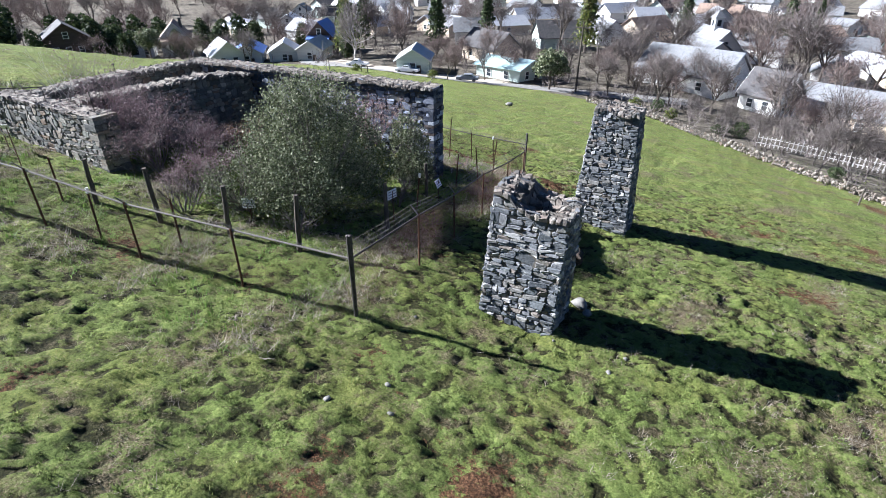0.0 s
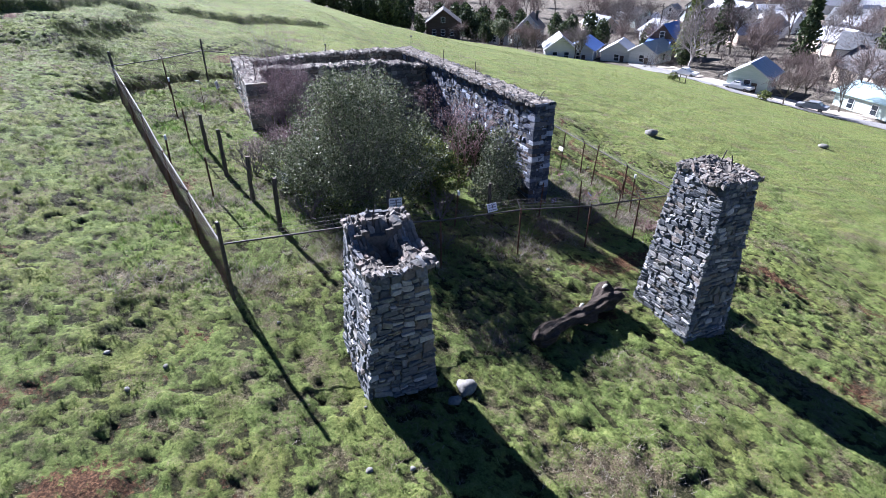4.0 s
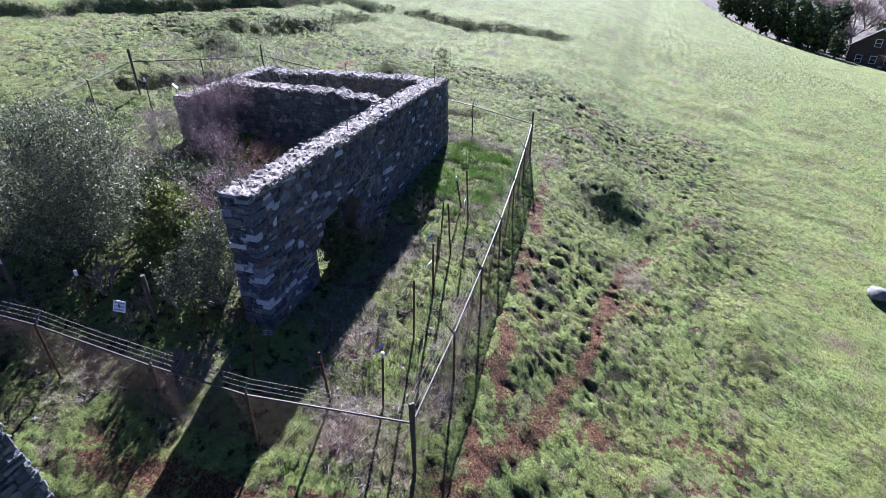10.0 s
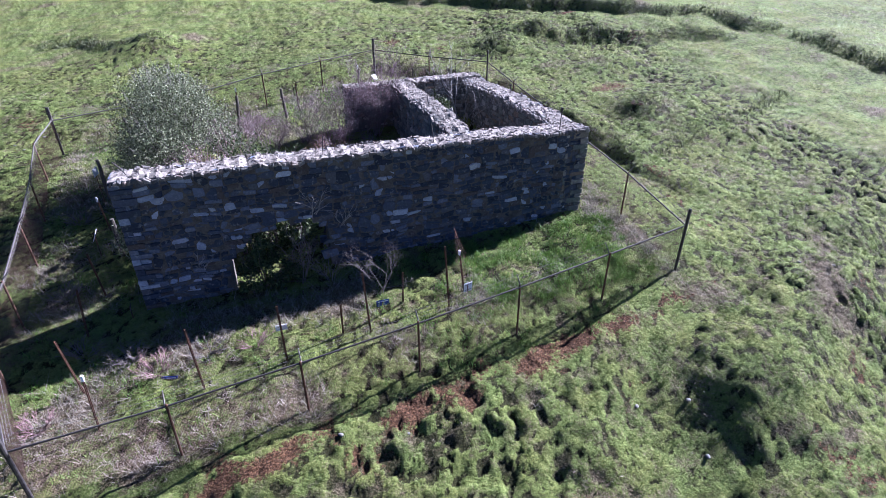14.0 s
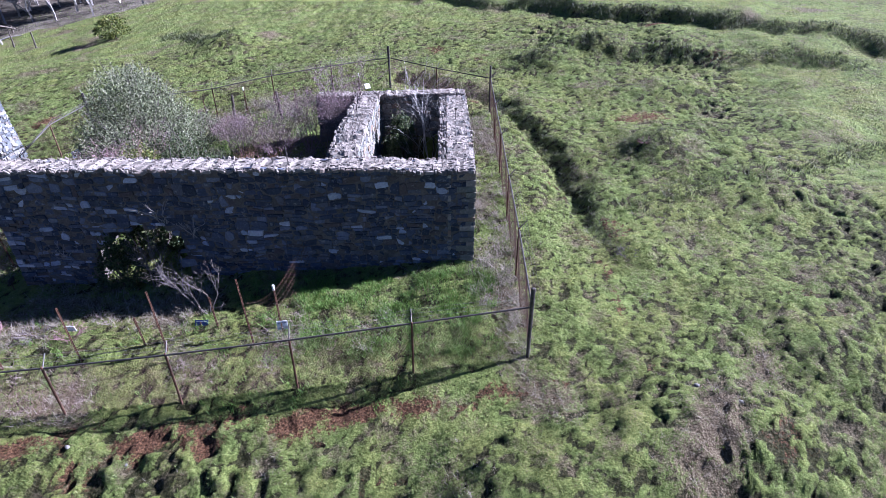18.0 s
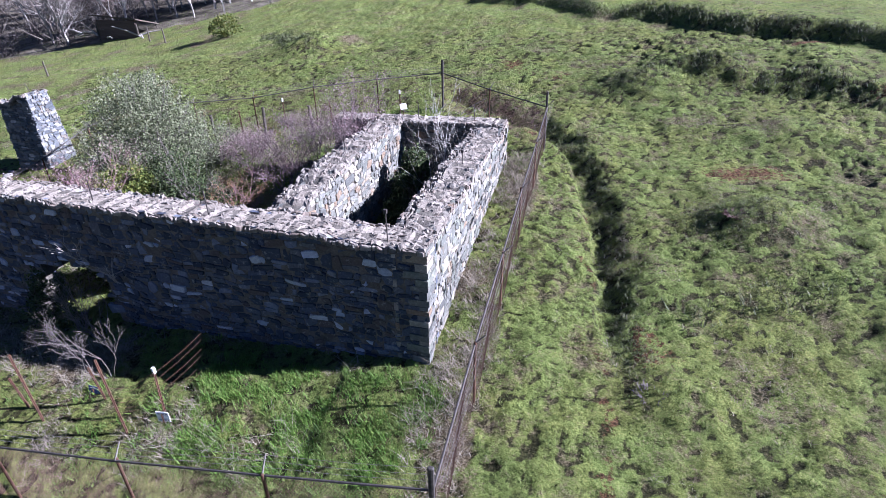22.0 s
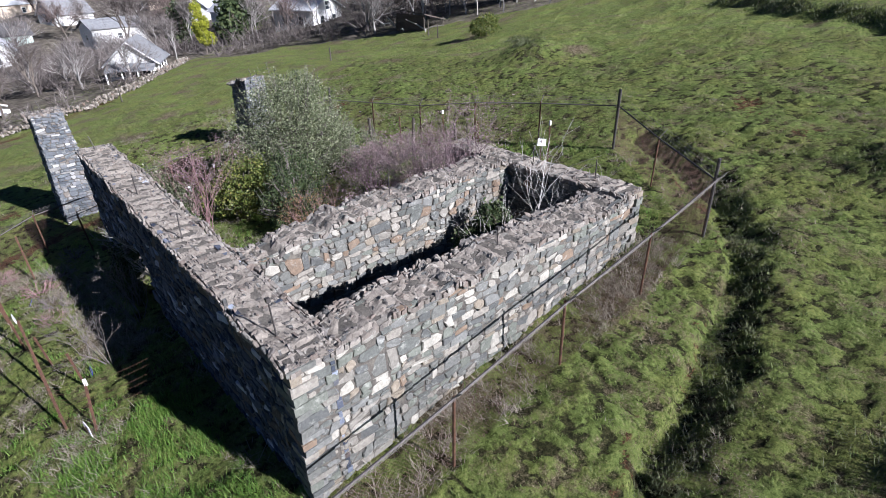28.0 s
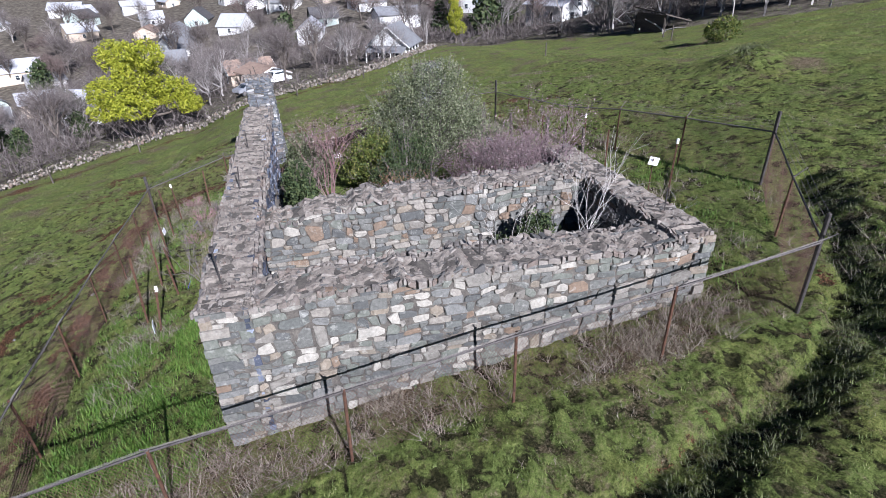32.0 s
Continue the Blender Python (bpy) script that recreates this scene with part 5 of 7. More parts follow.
for i, (x, y, h, w) in enumerate(((12.6, 2.2, .75, 1.4), (13.2, 1.6, .7, 1.2), (11.5, 2.0, .6, 1.2), (10.4, 2.2, .55, 1.0), (14.3, 1.0, .7, 1.0), (15.0, -1.2, .7, 1.0), (14.9, 2.9, .6, .8), (15.2, -5.0, .6, 1.0), (-4.3, 0.0, .4, .8), (-6.4, -5.6, .35, .9))):
    bare_shrub((x, y), h, w * 1.5, "tangle of dry grey stems in dead grass", GREY_TWIG if i % 3 else RED_TWIG, 70 + i, 26, None, 0, "dry_brush", 2, 0.009, "dry brush along the fence")


def twigs_from_wall(x, z, seed, l=0.6):
    rnd = random.Random(seed)
    root = thing("wall_twigs", "dry pale twigs growing out of the wall", "shrub", (x, 0.03, z))
    s = Soup()
    for k in range(4):
        grow(s, Vector((rnd.uniform(-.1, .1), 0, rnd.uniform(-.1, .1))), Vector((rnd.uniform(-.8, .8), 0.5, rnd.uniform(.2, 1))).normalized(), l * rnd.uniform(.5, 1), 0.012, 2, rnd, 0.6)
    part("framework", s.mesh("framework", PALE_BARK), root, kind="stuff")


twigs_from_wall(8.4, 1.35, 3, 0.6)
twigs_from_wall(7.7, 0.95, 5, 0.45)
twigs_from_wall(11.4, 0.25, 8, 0.4)


def chamber_tree():
    base = Vector((1.35, -6.75, 0.2))
    root = thing("bare_tree", "slender leafless tree with pale branches in the roofless chamber", "tree", tuple(base))
    rnd = random.Random(12)
    s, t = Soup(), Soup()
    for k, (a, w, h) in enumerate(((0, .1, 1.0), (1.2, .55, .85), (2.6, .6, .8), (3.9, .5, .9), (5.1, .75, .75), (0.7, .9, .6), (4.5, .95, .6))):
        d = Vector((math.cos(a) * w * 0.9, math.sin(a) * w * 1.7, 1)).normalized()
        grow(s if k == 0 else t, Vector((0.05 * math.cos(a), 0.05 * math.sin(a), -0.1)), d, 2.0 * h, 0.02 if k == 0 else 0.012, 4, rnd, 0.5, (2, 3), 0.12, 0.7, 4)
    part("trunk", s.mesh("trunk", SILVER_BARK), root)
    part("framework", t.mesh("framework", SILVER_BARK), root)


chamber_tree()

# ---- the field's edge, the town and its trees ----
ROOF_WHITE = plain("white_metal_roof", (.36, .37, .40), (.50, .51, .54), 1.2, 0.5, 0.1, 0.2, 0.02, 10)
ROOF_GREY = plain("grey_shingle_roof", (.13, .135, .145), (.23, .236, .248), 1.5, 0.85, bump=0.5, distance=0.03, fine=9)
ROOF_DARK = plain("dark_shingle_roof", (.05, .05, .055), (.11, .105, .105), 1.5, 0.85, bump=0.5, distance=0.03, fine=9)
ROOF_BROWN = plain("brown_shingle_roof", (.20, .14, .11), (.32, .24, .19), 1.5, 0.85, bump=0.5, distance=0.03, fine=9)
ROOF_TEAL = plain("pale_teal_metal_roof", (.35, .50, .52), (.50, .64, .66), 1.2, 0.45, 0.2, 0.2, 0.02, 8)
ROOF_BLUE = plain("blue_metal_roof", (.10, .17, .42), (.16, .25, .55), 1.2, 0.45, 0.2, 0.2, 0.02, 8)
ROOF_RED = plain("red_metal_roof", (.34, .06, .05), (.46, .11, .09), 1.2, 0.5, 0.1, 0.2, 0.02, 8)
SIDING_W = plain("white_siding", (.52, .52, .51), (.64, .64, .63), 2, 0.7, bump=0.3, distance=0.02, fine=12, stretch=(0.1, 0.1, 1))
SIDING_G = plain("grey_green_siding", (.38, .46, .42), (.50, .56, .52), 2, 0.7, bump=0.3, distance=0.02, fine=12, stretch=(0.1, 0.1, 1))
SIDING_T = plain("tan_siding", (.42, .34, .26), (.54, .46, .37), 2, 0.7, bump=0.3, distance=0.02, fine=12, stretch=(0.1, 0.1, 1))
SIDING_D = plain("dark_brown_siding", (.05, .035, .03), (.10, .07, .06), 2, 0.7, bump=0.3, distance=0.02, fine=12, stretch=(0.1, 0.1, 1))
GLASS = plain("dark_window_glass", (.015, .02, .025), (.04, .05, .06), 1, 0.08, bump=0.02, distance=0.001)
ASPHALT = plain("grey_road_surface", (.16, .155, .15), (.27, .26, .25), 1.2, 0.9, bump=0.3, distance=0.01, fine=20)


def house(x, y, turn, w, l, h, roof, siding, label, rise=0.45, porch=False, chimney=False, windows=2, far=False, z=None, tower=False):
    """A gabled house: w across the gable, l along the ridge, h to the eaves; its gable looks along its local -y."""
    zz = min(ground_z(x + a, y + b) for a in (-w / 2, w / 2) for b in (-l / 2, l / 2)) if z is None else z
    root = thing("house", label, "house", (x, y, zz), "houses of the town")
    root.rotation_euler = (0, 0, radians(turn))
    k = w / 2 * rise * 2
    s = Soup()
    v = [(-w / 2, -l / 2, -1), (w / 2, -l / 2, -1), (w / 2, l / 2, -1), (-w / 2, l / 2, -1), (-w / 2, -l / 2, h), (w / 2, -l / 2, h), (w / 2, l / 2, h), (-w / 2, l / 2, h), (0, -l / 2, h + k), (0, l / 2, h + k)]
    s.add(v, [(3, 2, 1, 0), (0, 1, 5, 8, 4), (2, 3, 7, 9, 6), (1, 2, 6, 5), (3, 0, 4, 7)])
    part("wall", s.mesh("wall", siding), root)
    o, th = 0.45, 0.14
    for sg in (-1, 1):
        s = Soup()
        a, b = Vector((0, 0, h + k + 0.05)), Vector((sg * (w / 2 + o), 0, h - o * rise * 2 + 0.05))
        q = []
        for yy in (-l / 2 - o, l / 2 + o):
            for p in (a, b):
                q += [(p.x, yy, p.z), (p.x, yy, p.z + th)]
        s.add(q, [(0, 2, 3, 1), (4, 5, 7, 6), (0, 1, 5, 4), (2, 6, 7, 3), (1, 3, 7, 5), (0, 4, 6, 2)])
        r = part("roof", s.mesh("roof", roof), root)
        if not far:
            for yy in (-l / 2 - o - 0.03, l / 2 + o + 0.03):
                t = Soup()
                t.tube([(a.x, yy, a.z), (b.x, yy, b.z)], 0.09, 4)
                part("bargeboard", t.mesh("bargeboard", SIDING_W if siding != SIDING_D else SIDING_D), r)
    spots = []
    for i in range(windows):
        fx = (i + 0.5) / windows - 0.5
        spots += [((fx * w * 0.8, -l / 2, h * 0.55), 0), ((fx * w * 0.8, l / 2, h * 0.55), 180), ((w / 2, fx * l * 0.8, h * 0.55), 90), ((-w / 2, fx * l * 0.8, h * 0.55), -90)]
    if h > 3.2:
        spots += [((0, -l / 2, h + k * 0.25), 0)]
    for (px, py, pz), a in spots:
        m = pose(px, py, pz, 0, 0, a)
        s, g = Soup(), Soup()
        s.box((-0.5, -0.07, -0.65), (0.5, 0.0, 0.65), m)
        g.box((-0.42, -0.085, -0.57), (0.42, -0.073, -0.03), m)
        g2 = Soup()
        g2.box((-0.42, -0.085, 0.03), (0.42, -0.073, 0.57), m)
        wn = part("window", s.mesh("window", WHITE), root)
        part("pane", g.mesh("pane", GLASS), wn)
        part("pane", g2.mesh("pane", GLASS), wn)
    s = Soup()
    s.box((w * 0.12, -l / 2 - 0.06, 0), (w * 0.12 + 0.72, -l / 2, 1.6))
    part("door", s.mesh("door", SIDING_D if siding != SIDING_D else SIDING_T), root)
    if chimney:
        s = Soup()
        s.box((w * 0.2, -0.35, h), (w * 0.2 + 0.6, 0.35, h + k + 0.7))
        part("chimney", s.mesh("chimney", MORTAR), root)
    if porch:
        s = Soup()
        s.add([(-w / 2, -l / 2, h - 0.2), (w / 2, -l / 2, h - 0.2), (w / 2, -l / 2 - 2, h - 0.7), (-w / 2, -l / 2 - 2, h - 0.7), (-w / 2, -l / 2, h - 0.1), (w / 2, -l / 2, h - 0.1), (w / 2, -l / 2 - 2, h - 0.6), (-w / 2, -l / 2 - 2, h - 0.6)],
              [(0, 1, 2, 3), (7, 6, 5, 4), (3, 2, 6, 7), (0, 3, 7, 4), (1, 5, 6, 2)])
        pr = part("porch_roof", s.mesh("porch_roof", roof), root)
        for i in range(4):
            s = Soup()
            px = -w / 2 + 0.1 + (w - 0.2) * i / 3
            s.box((px - 0.06, -l / 2 - 1.9, -1), (px + 0.06, -l / 2 - 1.78, h - 0.66))
            part("porch_post", s.mesh("porch_post", WHITE), pr)
    if tower:
        s = Soup()
        s.box((-0.9, -0.9, h + k - 1), (0.9, 0.9, h + k + 2.0))
        t = part("bell_tower", s.mesh("bell_tower", SIDING_W), root)
        s = Soup()
        s.add([(-1.2, -1.2, h + k + 2.0), (1.2, -1.2, h + k + 2.0), (1.2, 1.2, h + k + 2.0), (-1.2, 1.2, h + k + 2.0), (0, 0, h + k + 3.6)], [(3, 2, 1, 0), (0, 1, 4), (1, 2, 4), (2, 3, 4), (3, 0, 4)])
        part("spire", s.mesh("spire", ROOF_GREY), t)
        for a in range(4):
            s = Soup()
            s.box((-0.4, -0.93, h + k + 0.4), (0.4, -0.9, h + k + 1.6), pose(0, 0, 0, 0, 0, a * 90))
            part("louvre", s.mesh("louvre", GLASS), t)
    return root


# along the lane and below it
house(-12.0, 69.5, 75, 6.5, 9.0, 2.3, ROOF_TEAL, SIDING_G, "low pale green house with a teal metal roof", 0.16, windows=2)
house(-27.5, 64.5, 25, 5.4, 7.0, 2.5, ROOF_WHITE, SIDING_G, "pale green garage with a white metal roof", 0.3, windows=1)
house(-65.5, 57.0, 60, 5.6, 7.0, 2.6, ROOF_WHITE, SIDING_W, "white weatherboard house with a bright metal roof", 0.38, windows=2)
house(-61.0, 68.5, 40, 6.0, 6.5, 2.2, ROOF_WHITE, SIDING_W, "white carport with a bright metal roof and open front", 0.3, windows=1)
house(-66.0, 63.5, 40, 5.5, 9.0, 2.6, ROOF_BLUE, SIDING_W, "white shed with a blue metal roof", 0.28, windows=1)
house(-61.0, 81.0, 25, 5.0, 8.0, 4.2, ROOF_BLUE, SIDING_D, "tall dark house with white gable trim and a porch", 0.5, True)
house(-56.0, 72.0, 25, 5.0, 9.0, 2.6, ROOF_WHITE, SIDING_W, "white outbuilding with a bright metal roof", 0.3, windows=1)
house(-95.0, 69.0, 50, 6.0, 8.0, 4.6, ROOF_BROWN, SIDING_W, "two-storey white house with a brown gable roof", 0.5, True, True)
house(-100.0, 63.5, 50, 5.0, 7.0, 3.2, ROOF_BROWN, SIDING_W, "white house wing with a brown roof", 0.45)
house(-100.5, 47.5, 65, 8.0, 9.0, 4.6, ROOF_DARK, SIDING_D, "dark brown two-storey house with white window frames", 0.35, False, False, 3)
house(15.0, 84.0, 68, 9.5, 15.0, 3.4, ROOF_GREY, SIDING_W, "long white hall with a wide grey metal roof", 0.36, windows=3)
house(15.5, 118.0, 30, 7.0, 11.0, 3.6, ROOF_GREY, SIDING_W, "white church with a small bell tower", 0.5, tower=True)
house(27.0, 76.0, 58, 5.5, 6.0, 3.2, ROOF_DARK, SIDING_W, "white gabled house with a steep dark roof", 0.55)
house(38.5, 80.0, 66, 11.0, 24.0, 2.8, ROOF_GREY, SIDING_T, "long low building with a broad grey roof", 0.24, windows=4)
house(-22.0, 84.0, 62, 6.5, 10.0, 3.0, ROOF_DARK, SIDING_T, "tan house with a dark shingle roof", 0.4, chimney=True)
# east of the field
house(67.5, -14.8, -116, 5.0, 6.2, 2.1, ROOF_GREY, SIDING_W, "white cottage with a bracketed gable and grey roof", 0.42, True, windows=3)
house(79.0, 27.0, -20, 5.0, 6.0, 3.0, ROOF_WHITE, SIDING_W, "white house partly hidden behind a yellow-green tree", 0.4)
house(96.0, 50.0, 20, 7.0, 9.0, 3.2, ROOF_GREY, SIDING_W, "grey-roofed white building among bare trees", 0.35)
house(78.0, -43.5, -70, 7.0, 8.0, 3.4, ROOF_WHITE, SIDING_W, "white building with a bright roof beyond the trees", 0.25)
house(66.0, 2.5, -60, 4.0, 5.0, 2.3, ROOF_BROWN, SIDING_T, "low brown garage beside a parked van", 0.2, windows=1)
SHADES = ((ROOF_WHITE, SIDING_W, "white house with a bright roof in the town"), (ROOF_GREY, SIDING_W, "white house with a grey roof in the town"), (ROOF_WHITE, SIDING_T, "tan house with a bright roof in the town"), (ROOF_DARK, SIDING_G, "grey-green house with a dark roof in the town"), (ROOF_BROWN, SIDING_T, "tan house with a brown roof in the town"))
rnd = random.Random(19)
spots = []
for i in range(900):
    zone = rnd.random()
    if zone < 0.68:
        x, y = rnd.uniform(-150, 75), rnd.uniform(95, 240)
        if y < 100 + max(0, -x - 60) * 0.2:
            continue
    else:
        x, y = rnd.uniform(110, 260), rnd.uniform(-60, 140)
    if any((x - a) ** 2 + (y - b) ** 2 < 11.5 ** 2 for a, b in spots):
        continue
    if len(spots) > 150:
        break
    spots.append((x, y))
    rf, sd, lb = SHADES[rnd.choice((0, 0, 0, 1, 1, 2, 2, 3, 4))]
    house(x, y, rnd.uniform(0, 180), rnd.uniform(5.5, 8), rnd.uniform(7, 13), rnd.uniform(2.5, 4.0), rf, sd, lb, rnd.uniform(0.25, 0.45), windows=1, far=True)
house(88.0, 6.0, 20, 5, 7, 2.6, ROOF_BROWN, SIDING_T, "shed with a brown roof behind bare trees", 0.3, windows=1)
house(84.0, 70.0, 10, 6, 9, 3.0, ROOF_GREY, SIDING_W, "pale house at the foot of the slope", 0.35, windows=2)


def strip(name, label, pts, wide, material, category, lift=0.06):
    s = Soup()
    vs = []
    for i, p in enumerate(pts):
        p = Vector(p)
        d = (Vector(pts[min(i + 1, len(pts) - 1)]) - Vector(pts[max(i - 1, 0)])).normalized()
        n_ = Vector((-d.y, d.x)) * wide / 2
        for sg in (-1, 1):
            q = p + n_ * sg
            vs.append((q.x, q.y, ground_z(q.x, q.y) + lift))
    s.add(vs, [(2 * i, 2 * i + 1, 2 * i + 3, 2 * i + 2) for i in range(len(pts) - 1)])
    return tagged(new(name, s.mesh(name, material)), label, category, kind="structure")


def line(pts, gap=1.5):
    out = []
    for a, b in zip(pts, pts[1:]):
        n = max(1, int((Vector(b) - Vector(a)).length / gap))
        out += [tuple(Vector(a).lerp(Vector(b), i / n)) for i in range(n)]
    return out + [tuple(pts[-1])]


strip("road", "narrow grey lane below the pasture", line([(-120, 96), (-75, 84), (-52, 66), (-42.7, 62.3), (-24, 58.5), (-12, 60.5), (3, 65.2), (18, 72)]), 4.2, ASPHALT, "road")
strip("yard", "bare pale yard in front of the houses", line([(-52, 70), (-40, 64.5), (-24, 61.5), (-10, 64)]), 4.0, plain("bare_pale_earth", (.30, .26, .21), (.44, .39, .32), 2, 0.95, bump=0.4, distance=0.02), "yard", 0.03)


def field_wall():
    """The dry-stone wall round the pasture: loose stones heaped along a line."""
    way = line([(5, 56), (14.3, 48.4), (24.0, 36.5), (33.0, 24.5), (41.0, 19.0), (46.0, 10.0), (47.5, 1.0), (48.5, -6.0), (58.0, -14.5), (66.5, -20.0)], 0.55)
    root = thing("stone_field_wall", "long low dry-stone wall along the edge of the pasture", "wall", tuple(on_ground(41, 19)))
    rnd = random.Random(8)
    bits = []
    for i, (x, y) in enumerate(way):
        for j in range(15):
            sx = rnd.uniform(0.12, 0.26)
            bits.append((x + rnd.gauss(0, 0.2), y + rnd.gauss(0, 0.2), 0.06 + (0.58 if 4 < j else 0.25) * rnd.random(), sx, i * 15 + j))
    bits.sort(key=lambda b: (b[0] - 46) ** 2 + (b[1] - 4) ** 2)
    rest = Soup()
    ico = bmesh.new()
    bmesh.ops.create_icosphere(ico, subdivisions=1, radius=0.5)
    shapes, fs = [], [tuple(v.index for v in f.verts) for f in ico.faces]
    for k in range(6):
        shapes.append([v.co * (1 + 0.5 * noise.noise(v.co * 3 + Vector((k * 9, 0, 0)))) for v in ico.verts])
    ico.free()
    meshes = [mesh_from("stone", [tuple(v) for v in sh], fs, STONE_FIELD) for sh in shapes]
    for n_, (x, y, h, sx, i) in enumerate(bits):
        m = Matrix.Translation(on_ground(x, y, h)) @ pose(0, 0, 0, i * 37, i * 53, i * 71) @ Matrix.Diagonal((sx * 1.3, sx, sx * 0.75, 1))
        if n_ < 300:
            ob = part("stone", meshes[i % 6], root)
            ob.matrix_basis = Matrix.Translation(-root.location) @ m
        else:
            rest.add([tuple(m @ v) for v in shapes[i % 6]], fs)
    part("stonework", local(rest.mesh("stonework", STONE_FIELD), root.location), root, kind="stuff")


field_wall()


FADED = plain("faded_white_paint", (.36, .345, .33), (.50, .48, .46), 8, 0.8, bump=0.2, distance=0.003)


def picket_fence(a, b, label):
    pts = line([a, b], 2.0)
    root = thing("picket_fence", label, "fence", tuple(on_ground(*a)))
    for p, q in zip(pts, pts[1:]):
        pa, pb = on_ground(*p), on_ground(*q)
        for h in (0.35, 0.9):
            s = Soup()
            s.tube([pa + Vector((0, 0, h)), pb + Vector((0, 0, h))], 0.05, 4)
            part("rail", local(s.mesh("rail", FADED), root.location), root)
        for i in range(5):
            c = pa.lerp(pb, i / 5)
            s = Soup()
            s.box(tuple(c + Vector((-0.05, -0.05, 0.05))), tuple(c + Vector((0.05, 0.05, 1.1 if i else 1.35))))
            part("picket" if i else "post", local(s.mesh("picket", FADED), root.location), root)


picket_fence((25.5, 44.5), (37.5, 43.5), "white picket fence round a garden below the field wall")


def vehicle(x, y, turn, label, body, l=4.6, w=1.8, h=1.5, pickup=False):
    root = thing("car" if not pickup else "pickup_truck", label, "vehicle", tuple(on_ground(x, y)), "parked vehicles")
    root.rotation_euler = (0, 0, radians(turn))
    root.scale = (0.77, 0.77, 0.77)
    bm = bmesh.new()
    prof = [(-l / 2, 0.45), (-l / 2, 0.95), (-l * 0.28, 1.0), (-l * 0.13, h), (l * 0.2 if not pickup else l * 0.08, h), (l * 0.3 if not pickup else l * 0.14, 1.0), (l / 2, 0.95), (l / 2, 0.45)]
    a = [bm.verts.new((px, -w / 2 * (0.86 if pz > 1.2 else 1), pz)) for px, pz in prof]
    b = [bm.verts.new((px, w / 2 * (0.86 if pz > 1.2 else 1), pz)) for px, pz in prof]
    bm.faces.new(a[::-1])
    bm.faces.new(b)
    for i in range(len(prof)):
        bm.faces.new((a[i], a[(i + 1) % 8], b[(i + 1) % 8], b[i]))
    bmesh.ops.bevel(bm, geom=bm.edges[:], offset=0.06, segments=2, affect="EDGES")
    me = bpy.data.meshes.new("body")
    bm.to_mesh(me)
    bm.free()
    me.materials.append(body)
    part("body", me, root)
    for sg in (-1, 1):
        s = Soup()
        s.box((-l * 0.14, sg * (w / 2 - 0.1) - 0.02, 1.04), (l * (0.2 if not pickup else 0.07), sg * (w / 2 - 0.1) + 0.02, h - 0.1))
        part("side_window", s.mesh("side_window", GLASS), root)
        for k in (-0.31, 0.31):
            s = Soup()
            s.tube([(l * k, sg * (w / 2 - 0.2), 0.33), (l * k, sg * (w / 2 + 0.02), 0.33)], 0.33, 14)
            wh = part("wheel", s.mesh("wheel", ROOF_DARK), root)
            s = Soup()
            s.tube([(l * k, sg * (w / 2 + 0.02), 0.33), (l * k, sg * (w / 2 + 0.035), 0.33)], 0.19, 10)
            part("rim", s.mesh("rim", GALV), wh)
    s = Soup()
    s.add([(-l * 0.275, -w * 0.38, 1.03), (-l * 0.275, w * 0.38, 1.03), (-l * 0.15, w * 0.36, h - 0.06), (-l * 0.15, -w * 0.36, h - 0.06)], [(0, 1, 2, 3)])
    part("windscreen", s.mesh("windscreen", GLASS), root)
    return root


CAR_WHITE = plain("white_car_paint", (.70, .70, .71), (.78, .78, .79), 2, 0.25, bump=0.02, distance=0.001)
CAR_GREY = plain("grey_car_paint", (.20, .21, .23), (.28, .29, .31), 2, 0.25, bump=0.02, distance=0.001)
vehicle(-38.8, 63.2, 20, "white pickup truck parked by the lane", CAR_WHITE, 5.2, 1.9, 1.7, True)
vehicle(-26.6, 60.6, 15, "white pickup truck parked before a garage", CAR_WHITE, 5.2, 1.9, 1.7, True)
vehicle(-15.5, 60.6, 20, "grey car parked under a bare tree", CAR_GREY)
vehicle(61.0, 0.8, -50, "white van parked in a drive", CAR_WHITE, 4.8, 1.9, 1.9)
vehicle(60.0, 4.0, -50, "grey car parked beside the van", CAR_GREY)


def utility_pole(x, y, high):
    root = thing("utility_pole", "tall wooden utility pole with a crossarm", "pole", tuple(on_ground(x, y)), "utility poles")
    s = Soup()
    s.tube([(0, 0, -0.5), (0, 0, high / 2), (0.05, 0, high)], [0.16, 0.13, 0.1], 8)
    part("mast", s.mesh("mast", OLD_WOOD), root)
    s = Soup()
    s.box((-1.1, -0.06, high - 0.9), (1.1, 0.06, high - 0.75))
    arm = part("crossarm", s.mesh("crossarm", OLD_WOOD), root)
    for k in (-0.95, -0.35, 0.35, 0.95):
        s = Soup()
        s.tube([(k, 0, high - 0.75), (k, 0, high - 0.55)], [0.05, 0.03], 6)
        part("insulator", s.mesh("insulator", GALV), arm)


for x, y, h in ((1.0, 64.2, 10), (-55, 78, 10), (-108, 50, 11), (33.5, 110, 10), (-75, 92, 10)):
    utility_pole(x, y, h)


# ---- trees of the distance ----


